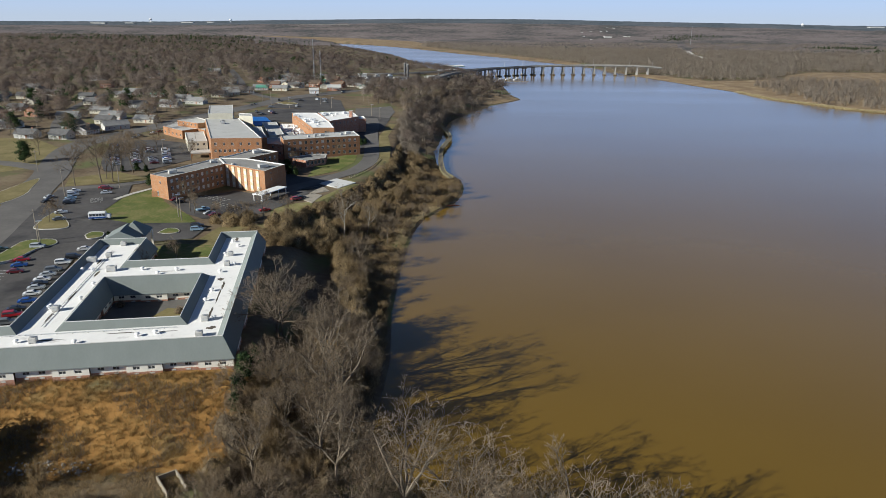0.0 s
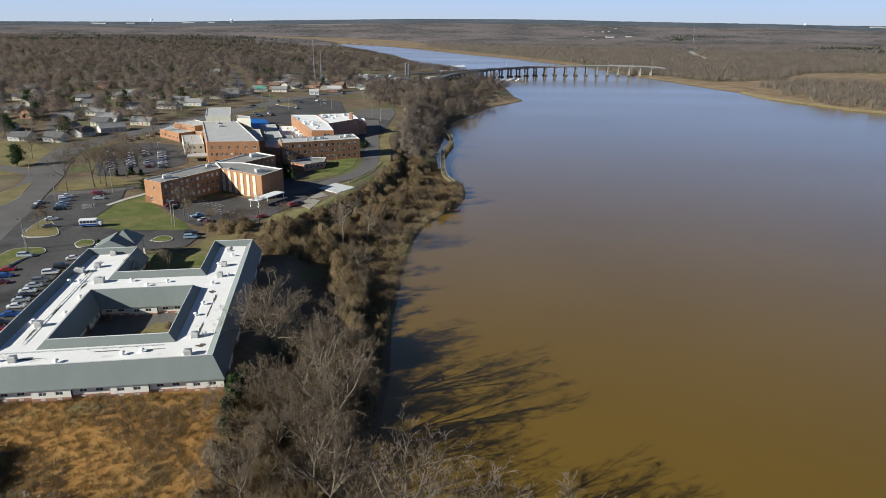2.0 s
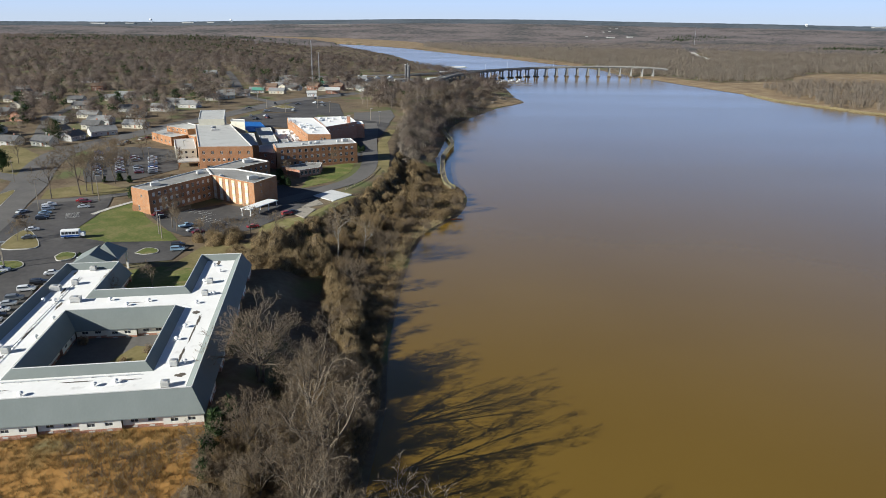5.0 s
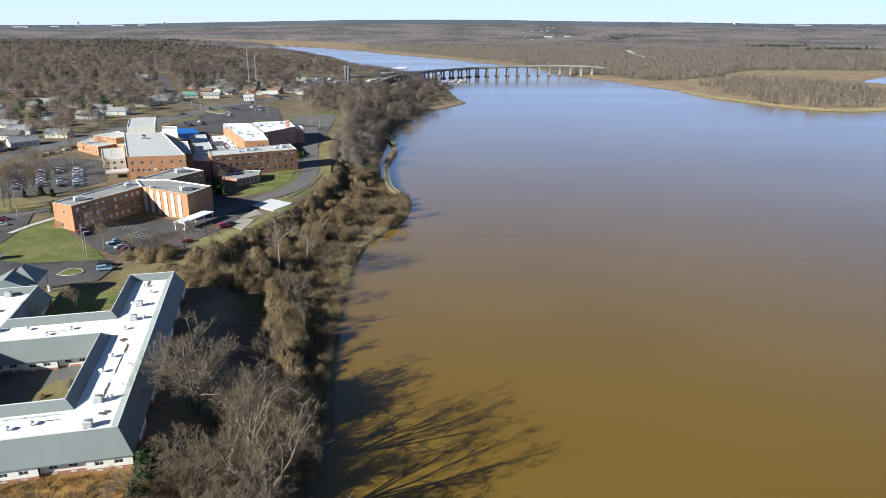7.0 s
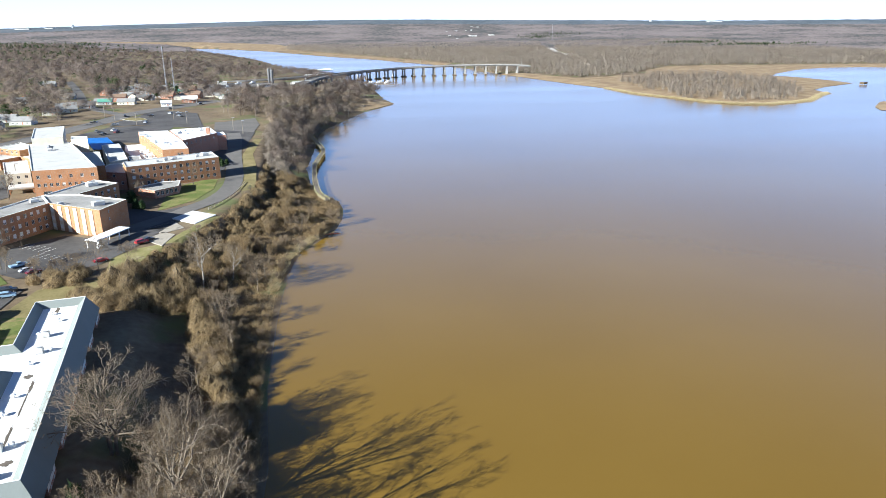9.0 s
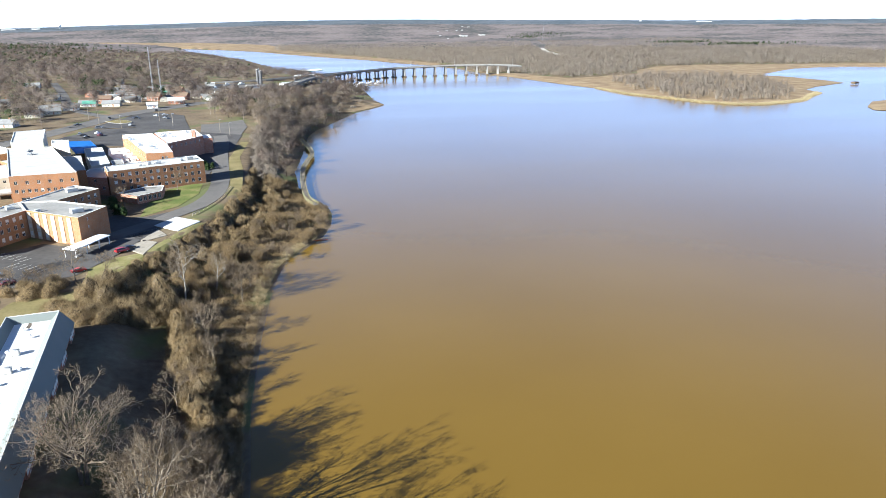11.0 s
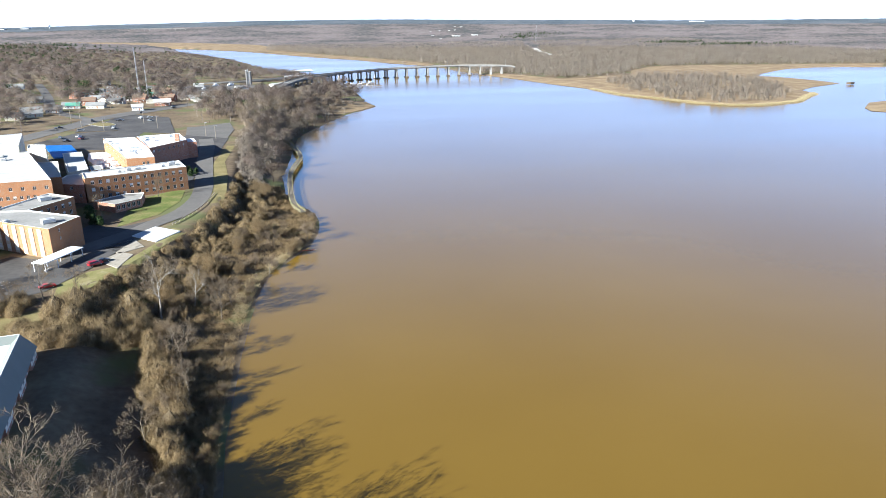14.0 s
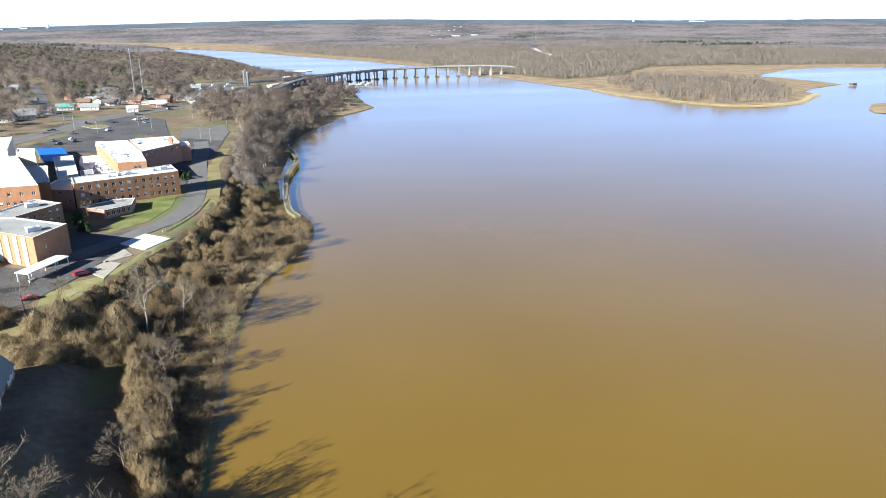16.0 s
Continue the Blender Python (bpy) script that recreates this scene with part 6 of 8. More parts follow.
# ---- houses and town ----
def house(w, d, h, roof_mat, wall_mat, label, porch=False, name="house"):
    ob = thing(name, Matrix(), label, "house", "houses of the town")
    rise = d * 0.26
    for p0, p1, wins in (((-w / 2, -d / 2), (w / 2, -d / 2), [(w * f, h * 0.52, 1.1, 1.4, 0.4) for f in (0.18, 0.38, 0.82)]), ((w / 2, -d / 2), (w / 2, d / 2), [(d * 0.5, h * 0.52, 1.1, 1.4, 0)]),
                         ((w / 2, d / 2), (-w / 2, d / 2), []), ((-w / 2, d / 2), (-w / 2, -d / 2), [(d * 0.35, h * 0.52, 1.1, 1.4, 0.5)])):
        facade(ob, p0, p1, -1.0, h, wins, wall_mat)
    for s in (-1, 1):
        bm = bmesh.new()
        bm.faces.new([bm.verts.new(p) for p in ((s * w / 2, -d / 2 * s, h), (s * w / 2, d / 2 * s, h), (s * w / 2, 0, h + rise))])
        part("gable", bm, wall_mat, ob)
    bm = bmesh.new()
    e = 0.5
    for s in (-1, 1):
        q = [(-w / 2 - e, s * (d / 2 + e), h - e * 0.5), (w / 2 + e, s * (d / 2 + e), h - e * 0.5), (w / 2 + e, 0, h + rise + 0.08), (-w / 2 - e, 0, h + rise + 0.08)]
        top = [bm.verts.new(p) for p in q]
        low = [bm.verts.new((x, y, z - 0.18)) for x, y, z in q]
        bm.faces.new(top if s < 0 else top[::-1])
        for i in range(4):
            bm.faces.new((low[i], low[(i + 1) % 4], top[(i + 1) % 4], top[i]))
    part("roof", bm, roof_mat, ob)
    part("chimney", soft_box(w * 0.22, w * 0.22 + 0.8, 0.3, 1.0, h * 0.9, h + rise + 0.9, 0.04), M["brick_red"], ob)
    part("door", box(bmesh.new(), w * 0.09, w * 0.09 + 1.0, -d / 2 - 0.05, -d / 2 + 0.02, 0.1, 2.2), M["brick_red"], ob)
    if porch:
        part("porch_roof", box(bmesh.new(), -w * 0.1, w * 0.45, -d / 2 - 2.6, -d / 2 - 0.02, 2.6, 2.8), roof_mat, ob)
        for x in (-w * 0.09, w * 0.17, w * 0.43):
            part("post", box(bmesh.new(), x - 0.08, x + 0.08, -d / 2 - 2.5, -d / 2 - 2.34, -0.8, 2.6), M["white"], ob)
    return ob


KINDS = [(13, 9, 3.2, "shingle", "house_white", "white weatherboard house with dark grey shingle roof", True), (15, 9, 3.0, "shingle_pale", "beige", "cream bungalow with pale grey roof", False), (12, 10, 4.6, "shingle_brown", "brick_red", "red-brick house with brown shingle roof", True),
         (16, 10, 3.2, "shingle_pale", "house_white", "long white house with pale metal roof", False), (12, 9, 3.4, "shingle", "beige", "beige cottage with dark roof and porch", True), (11, 8, 3.0, "green_roof", "house_white", "small white house with green metal roof", False)]
SITES = [(-265.6, 443, 0, 8), (-243, 441, 4, 6), (-226.4, 480, 3, 52), (-269.4, 551, 1, 12), (-254.6, 585, 0, 15), (-236, 556, 4, 10), (-229.4, 590, 3, 8), (-215.1, 612, 3, 5), (-206.6, 684, 1, 40), (-197.6, 710, 0, 30), (-190.6, 737, 1, 20), (-162.2, 768, 4, 5), (-182, 760, 2, 15),
         (-119.7, 805, 2, 0), (-324.7, 642, 0, 14), (-353.8, 744, 2, 20), (-299.4, 600, 4, 5), (-280, 522, 1, 20), (-248, 524, 3, 10), (-214, 668, 4, 25), (-212.8, 704, 3, 35), (-189, 735, 5, 20), (-169.5, 732, 1, 12), (-159.6, 770, 0, 10), (-143.5, 790, 2, 4),
         (-130, 862, 4, 8), (-211, 910, 0, 12), (-200.6, 940, 3, 8), (-165.9, 967, 1, 0), (-301.7, 934, 3, 20), (-150, 900, 5, 30), (-180, 860, 1, 10), (-240, 800, 0, 20), (-300, 660, 1, 25), (-340, 560, 0, 8), (-380, 640, 4, 16), (-420, 720, 3, 30),
         (-300, 480, 3, 10), (-330, 460, 0, 5), (-360, 500, 1, 12), (-400, 820, 3, 18), (-270, 760, 4, 24), (-110, 860, 1, 12), (-95, 840, 3, 0), (-280, 860, 2, 14), (-350, 860, 0, 20), (-230, 1010, 3, 10), (-150, 1040, 1, 30), (-420, 560, 4, 20), (-460, 660, 1, 15)]
yard = random.Random(91)
while len(SITES) < 84:
    x, y = (yard.uniform(-430, -205), yard.uniform(440, 700)) if yard.random() < 0.65 else (yard.uniform(-230, -75), yard.uniform(760, 960))
    if clear_of_town(np.array([x]), np.array([y]))[0] and all(math.hypot(x - q[0], y - q[1]) > 20 for q in SITES) and x < np.interp(y, SHORE_Y, SHORE_X) - 90:
        SITES.append((x, y, yard.randrange(6), yard.choice((0, 6, 12, 90, 96))))
HOUSES += [(x, y, 9) for x, y, _, _ in SITES]
HOUSES += [(-131, 711, 12), (-118, 743, 12), (-262, 372, 30)]
first = {}
for x, y, k, turn in SITES:
    if k not in first:
        w, d, h, r, wl_, lab, porch = KINDS[k]
        ob = first[k] = house(w, d, h, M[r], M[wl_], lab, porch)
    else:
        ob = copy_thing(first[k], Matrix())
    ob.matrix_basis = pose(x, y, height(x, y) + 0.1, 0, 0, turn - 12)
# kiosk and red-brick shop past the far car park
ob = house(9, 7, 3.4, M["pale_roof"], M["white"], "small white shop with a flat-pitched pale roof", False, "shop")
ob.matrix_basis = pose(-131, 711, height(-131, 711) + 0.1, 0, 0, 10)
ob = house(14, 9, 3.6, M["pale_roof"], M["brick_red"], "red-brick shop with pale roof at the road corner", True, "shop")
ob.matrix_basis = pose(-116, 745, height(-116, 745) + 0.1, 0, 0, 8)
ob = house(12, 10, 5.2, M["shingle_pale"], M["white"], "tall white gabled house beside the avenue", False)
ob.matrix_basis = pose(-226, 283, height(-226, 283), 0, 0, 70)

# woods behind the town, along the river and on the far side
KIND = ("town_twig", "town_twig_dark", "town_twig_red", "town_twig_pale")


def mixed_woods(name, x, y, h, r, n, width, label, seed, low=0.3):
    """Woods of four kinds of crown, each kind one mesh."""
    pick = rng.choice(4, len(x), p=(0.44, 0.24, 0.20, 0.12))
    for k in range(4):
        m = pick == k
        forest(name, x[m], y[m], h[m], r[m], n, width, KIND[k], label, seed + k, low=low)


x, y = rng.uniform(-900, 80, 3500), rng.uniform(420, 1050, 3500)
shore = np.interp(y, SHORE_Y, SHORE_X)
keep = (x < shore - 3 - 26 * ((y > 740) & (y < 860))) & clear_of_town(x, y) & (x > -0.75 * y)
x, y = x[keep], y[keep]
mixed_woods("town_trees", x, y, rng.uniform(9, 19, len(x)), rng.uniform(4.5, 8.8, len(x)), 380, 0.27, "leafless street and garden trees of the town", 131, low=0.12)
x, y = rng.uniform(-42, 8, 900), rng.uniform(425, 660, 900)
keep = (x < np.interp(y, SHORE_Y, SHORE_X) - np.interp(y, (425, 470, 540, 600), (9, 9, 7, 2))) & (x > np.interp(y, TOP_Y, TOP_X) + 3)
x, y = x[keep], y[keep]
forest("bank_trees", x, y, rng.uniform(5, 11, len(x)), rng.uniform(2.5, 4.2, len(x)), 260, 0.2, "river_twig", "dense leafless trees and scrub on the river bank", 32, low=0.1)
x, y = rng.uniform(-84, 75, 820), rng.uniform(540, 860, 820)
keep = (x < np.interp(y, SHORE_Y, SHORE_X) - 2 - 22 * (y > 760)) & ((x > -38 + (y - 560) * 0.02) | (y > 640)) & clear_of_town(x, y)
x, y = x[keep], y[keep]
low_point = 1 - 0.5 * smooth(700, 790, y) * smooth(0, 40, x)
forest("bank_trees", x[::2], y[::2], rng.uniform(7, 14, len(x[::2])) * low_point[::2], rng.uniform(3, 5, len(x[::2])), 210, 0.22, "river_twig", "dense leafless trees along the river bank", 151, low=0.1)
forest("bank_trees", x[1::2], y[1::2], rng.uniform(7, 14, len(x[1::2])) * low_point[1::2], rng.uniform(3, 5, len(x[1::2])), 210, 0.22, "point_twig", "pale brown leafless trees along the river bank", 152, low=0.1)
x, y = rng.uniform(-2100, 60, 9000), rng.uniform(1050, 2500, 9000)
keep = (x < np.interp(y, SHORE_Y, SHORE_X) - np.interp(y, (1050, 1250, 1400, 2500), (10, 60, 150, 220))) & (x > -0.78 * y)
x, y = x[keep], y[keep]
by_river = smooth(420, 250, np.interp(y, SHORE_Y, SHORE_X) - x) * smooth(1450, 1700, y)
mixed_woods("town_woods", x, y, rng.uniform(10, 17, len(x)) * (1 - 0.45 * by_river), rng.uniform(6, 11.5, len(x)) * (1 - 0.3 * by_river), 130, 0.75, "leafless brown and grey woods beyond the town", 141, low=0.1)
x, y = rng.uniform(-560, 75, 5200), rng.uniform(1060, 2480, 5200)
gap = np.interp(y, SHORE_Y, SHORE_X) - x
keep = (gap > 4) & (gap < np.interp(y, (1050, 1250, 1400, 2500), (12, 64, 156, 226)))
x, y = x[keep], y[keep]
mixed_woods("shore_scrub", x, y, rng.uniform(2, 4, len(x)) * (1 + 2.2 * smooth(1650, 1350, y)), rng.uniform(3.5, 6, len(x)), 80, 0.6, "low leafless scrub along the upper river bank", 161, low=0.05)
x, y = rng.uniform(-80, 1500, 36000), rng.uniform(715, 2700, 36000)
dep = outline_depth(EAST, x, y)
rim = 5 + 18 * (0.5 + 0.5 * np.sin(x * 0.013 + y * 0.009))
road_east = np.abs(x - np.interp(y, (1778, 2017, 2725), (646, 692, 882))) < 16
CLUMP = [(433, 1000), (420, 940), (413, 867), (418, 785), (455, 735), (500, 728), (530, 741), (588, 817), (640, 920), (660, 985), (640, 1040), (600, 1085), (540, 1100)]
FRONT = [(300, 1260), (348, 1236), (379, 1147), (405, 1091), (450, 1098), (486, 1126), (540, 1140), (587, 1234), (677, 1322), (785, 1323), (895, 1304), (1006, 1286), (1135, 1261), (1700, 1330), (1700, 2900), (-900, 2900), (-300, 2830), (-200, 2640), (0, 2270), (130, 1960), (230, 1720), (290, 1520)]
keep = ((outline_depth(FRONT, x, y) > 6 * np.sin(x * 0.05) + 4) | (outline_depth(CLUMP, x, y) > 4 * np.sin(x * 0.07 + y * 0.05))) & (dep > 5) & (x < 0.95 * y + 120) & ~(road_east & (y > 1770))
x, y = x[keep], y[keep]
close = y < 1400
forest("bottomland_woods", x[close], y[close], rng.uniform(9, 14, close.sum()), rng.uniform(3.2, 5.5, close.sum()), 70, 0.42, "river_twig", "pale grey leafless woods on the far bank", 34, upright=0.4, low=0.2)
far = ~close
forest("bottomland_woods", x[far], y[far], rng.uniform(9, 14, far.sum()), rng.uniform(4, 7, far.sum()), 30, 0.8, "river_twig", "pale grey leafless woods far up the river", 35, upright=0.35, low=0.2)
# the farthest woods run together into one canopy up to the skyline
angs, dists = np.linspace(-0.82, 0.92, 900), np.concatenate([np.arange(2350, 3200, 9.0), np.arange(3200, 4970, 16.0)])
ga, gd = np.meshgrid(angs, dists)
gx, gy = (np.sin(ga) * gd).ravel(), (np.cos(ga) * gd).ravel()
land = ground_height(gx, gy)
inland = outline_depth(UPPER_MARSH, gx, gy)
open_land = inland > 0
wave = rng.uniform(0, 3.6, gx.shape) + 1.0 * np.sin(gx * 0.05 - gy * 0.04)
up = np.where(land > 0.4, land + (6 + wave * 0.75) * smooth(2350, 2480, gd.ravel()) * smooth(0, 110, -inland) * (land > 1.2), -2)
w, hgt = len(angs), len(dists)
i0 = (np.arange(hgt - 1)[:, None] * w + np.arange(w - 1)[None, :]).ravel()
quads = np.stack([i0, i0 + 1, i0 + w + 1, i0 + w], 1)
# beyond 4150 m the canopy takes the blue-grey haze colour
for name, mat, sel, label in (("distant_woods", "far_canopy", gd.ravel()[i0] < 4150, "distant grey-brown winter woods across the lowland"), ("distant_pines", "far_hazed", gd.ravel()[i0] >= 4150, "far woods along the skyline, coloured blue-grey for haze")):
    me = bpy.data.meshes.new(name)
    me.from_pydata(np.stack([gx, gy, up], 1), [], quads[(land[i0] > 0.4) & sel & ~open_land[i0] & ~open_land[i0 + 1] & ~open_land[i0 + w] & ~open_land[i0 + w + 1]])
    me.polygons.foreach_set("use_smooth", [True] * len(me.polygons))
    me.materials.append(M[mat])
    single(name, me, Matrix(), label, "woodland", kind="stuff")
xs_, ys_ = [], []
for cx, cy, n, sx, sy in ((-330, 640, 10, 20, 20), (-395, 890, 26, 60, 25), (-212, 846, 9, 14, 8), (-160, 880, 6, 8, 6), (-700, 1350, 50, 60, 20), (-640, 1900, 90, 90, 25), (-1050, 2050, 90, 120, 25), (-760, 2250, 80, 100, 25), (-420, 1500, 60, 130, 40), (-1000, 1700, 90, 250, 60), (-560, 1180, 22, 60, 20), (-900, 2200, 120, 300, 60), (-260, 600, 22, 70, 90), (-420, 700, 40, 120, 130), (-250, 900, 26, 90, 90), (-60, 760, 8, 14, 30),
                          (-461, 1019, 9, 9, 9), (-474, 1108, 8, 8, 10), (-566, 1631, 16, 22, 14), (-248, 1175, 7, 6, 6), (-243, 922, 5, 6, 6), (-223, 915, 4, 5, 5), (-602, 1034, 10, 14, 10), (-577, 1064, 8, 10, 10), (-470, 1719, 14, 16, 16), (-870, 2470, 60, 60, 40), (-1193, 2450, 70, 80, 50), (-1149, 2019, 40, 50, 30), (-700, 2480, 50, 60, 20), (946, 2960, 60, 50, 40), (1080, 3150, 60, 80, 40), (1292, 2338, 90, 60, 20), (1400, 2120, 120, 90, 20), (-20, 868, 6, 10, 6)):
    xs_ += list(rng.normal(cx, sx, n))
    ys_ += list(rng.normal(cy, sy, n))
x, y = np.array(xs_), np.array(ys_)
keep = (x < np.interp(y, SHORE_Y, SHORE_X) - 6) | (x > 300)
keep &= (y > 1000) | clear_of_town(x, y)
x, y = x[keep], y[keep]
forest("evergreen_woods", x, y, rng.uniform(9, 15, len(x)) + 4 * (y > 1900), rng.uniform(3.0, 5.0, len(x)), 110, 1.0, "needle", "dark evergreen trees among the bare woods", 36, low=0.15)

# dark evergreens and bare trees that stand alone in town
ever = Stock([lambda: evergreen(51, 11, 4.2, "dense dark evergreen magnolia by the street"), lambda: evergreen(52, 13, 5.5, "broad dark pine in a garden"), lambda: evergreen(53, 4.5, 2.0, "clipped dark evergreen bush", True, 1200)])
# the four near x -100 stand out of view, added to shade the bank
for k, x, y, s in ((0, -223.5, 366, 1.0), (1, -244.7, 455, 1.0), (0, -82, 359, 0.55), (2, -79, 352, 0.9), (2, -76, 350, 0.8), (2, -88, 356, 0.8), (2, -157, 350, 0.8), (2, -151, 347, 0.7), (2, -163, 347, 0.6), (2, -137, 318, 1.1), (2, -52, 436, 0.8), (2, -54, 442, 0.8), (2, -50, 440, 0.7), (2, -120, 238, 0.5), (1, -290, 470, 0.9), (2, -44, 139, 1.1), (2, -43.5, 146, 0.9), (2, -43.8, 133, 1.0), (2, -43.4, 129, 0.8), (0, -103, 114, 1.2), (0, -106, 106, 1.25), (0, -99, 102, 1.0), (0, -95, 96, 0.8), (0, -300, 520, 1.0), (1, -270, 600, 1.0), (0, -322, 560, 0.9), (1, -236, 640, 0.9), (0, -350, 600, 1.1), (1, -160, 812, 1.0), (0, -145, 842, 1.0)):
    ever.put(k, x, y, rnd.uniform(0, 6.28), s)
street = Stock([lambda s=s, h=h: bare_tree(s, h, "leafless street tree beside the car park", 0.5, (0, 0), "bark", "twig", "street_tree", 0.09) for s, h in ((61, 18), (62, 20), (63, 15))])
for i, (x, y, s) in enumerate(((-170.5, 314, 0.9), (-161.9, 322, 1.1), (-163.3, 330, 1.0), (-158, 325, 1.0), (-163, 346, 0.8), (-156.4, 344, 0.9), (-151.5, 347, 0.8), (-227, 386, 0.6), (-239, 442, 0.9), (-136.7, 372, 0.6), (-104, 276, 0.55), (-101, 272, 0.5), (-78, 361, 0.45), (-61, 392, 0.45), (-88, 262, 0.5), (-94, 205, 0.35), (-87, 215, 0.35), (-150, 254, 0.45), (-148, 257, 0.4), (-172, 380, 0.7), (-181, 400, 0.7), (-167, 402, 0.6), (-186, 452, 0.7), (-210, 500, 0.9))):
    street.put(i, x, y, rnd.uniform(0, 6.28), s)


# ---- vehicles ----
def car(paint, label, kind="saloon"):
    ob = thing("car", Matrix(), label, "car", "parked cars")
    l, w, h = {"saloon": (4.7, 1.82, 1.45), "suv": (4.8, 1.9, 1.75), "pickup": (5.6, 1.95, 1.8)}[kind]
    prof = {"saloon": [(-0.5, 0.32), (-0.5, 0.58), (-0.36, 0.66), (-0.24, 0.98), (0.08, 1.0), (0.24, 0.67), (0.46, 0.58), (0.5, 0.45), (0.5, 0.22), (-0.46, 0.2)],
            "suv": [(-0.5, 0.3), (-0.49, 0.62), (-0.45, 0.96), (-0.1, 1.0), (0.1, 0.98), (0.22, 0.65), (0.46, 0.58), (0.5, 0.45), (0.5, 0.24), (-0.47, 0.22)],
            "pickup": [(-0.5, 0.3), (-0.5, 0.58), (-0.12, 0.58), (-0.10, 0.97), (0.12, 1.0), (0.22, 0.64), (0.46, 0.6), (0.5, 0.45), (0.5, 0.26), (-0.48, 0.24)]}[kind]
    bm = bmesh.new()
    rings = []
    for y, squeeze in ((-1, 1), (1, 1)):
        rings.append([bm.verts.new((x * l, y * w / 2 * (0.80 if z > 0.8 else 1.0), z * h)) for x, z in prof])
    n = len(prof)
    for i in range(n):
        bm.faces.new((rings[0][i], rings[0][(i + 1) % n], rings[1][(i + 1) % n], rings[1][i]))
    bm.faces.new(rings[0][::-1])
    bm.faces.new(rings[1])
    bmesh.ops.recalc_face_normals(bm, faces=bm.faces[:])
    bmesh.ops.bevel(bm, geom=bm.edges[:], offset=0.05, segments=1, affect="EDGES")
    part("body", bm, PAINTS[paint], ob)
    lo, hi = 0.68, 0.93
    xa, xb, xc, xd = {"saloon": (-0.32, -0.23, 0.07, 0.19), "suv": (-0.44, -0.42, 0.08, 0.19), "pickup": (-0.09, -0.07, 0.11, 0.19)}[kind]
    for s in (-1, 1):
        f = [(xa * l, s * (w / 2 + 0.012), lo * h), (xd * l, s * (w / 2 + 0.012), lo * h), (xc * l, s * (w / 2 * 0.82 + 0.03), hi * h), (xb * l, s * (w / 2 * 0.82 + 0.03), hi * h)]
        part("side_window", mesh_from("side_window", f, [(0, 1, 2, 3) if s < 0 else (3, 2, 1, 0)], M["glass"]), None, ob)
    for (x0, z0), (x1, z1), nm in (((0.225, 0.69), (0.095, 0.97), "windscreen"), ((-0.345 if kind == "saloon" else -0.495 if kind == "suv" else -0.122, 0.69), (-0.252 if kind == "saloon" else -0.465 if kind == "suv" else -0.108, 0.95), "rear_window")):
        o = 0.03 if x0 > 0 else -0.03
        f = [(x0 * l + o, -w * 0.42, z0 * h + 0.02), (x0 * l + o, w * 0.42, z0 * h + 0.02), (x1 * l + o, w * 0.36, z1 * h + 0.02), (x1 * l + o, -w * 0.36, z1 * h + 0.02)]
        part(nm, mesh_from(nm, f, [(0, 1, 2, 3) if x0 > 0 else (3, 2, 1, 0)], M["glass"]), None, ob)
    for x in (-0.31, 0.31):
        for s in (-1, 1):
            bm = tube(bmesh.new(), [(x * l, s * (w / 2 - 0.2), 0.33), (x * l, s * (w / 2 + 0.02), 0.33)], [0.33, 0.33], 10)
            wheel = part("wheel", bm, M["black"], ob)
            bm = tube(bmesh.new(), [(x * l, s * (w / 2), 0.33), (x * l, s * (w / 2 + 0.035), 0.33)], [0.19, 0.17], 8)
            part("hub_cap", bm, M["steel"], wheel)
    return ob


FLEET = {}


def park(paint, kind, x, y, turn, lift=0.2):
    names = {"saloon": "saloon car", "suv": "estate or off-road car", "pickup": "pickup truck"}
    key = paint, kind
    label = paint.replace("_", " ") + " " + names[kind] + " parked on asphalt"
    if key not in FLEET:
        ob = FLEET[key] = car(paint, label, kind)
    else:
        ob = copy_thing(FLEET[key], Matrix())
    ob.matrix_basis = pose(x, y, height(x, y) + lift, 0, 0, turn)


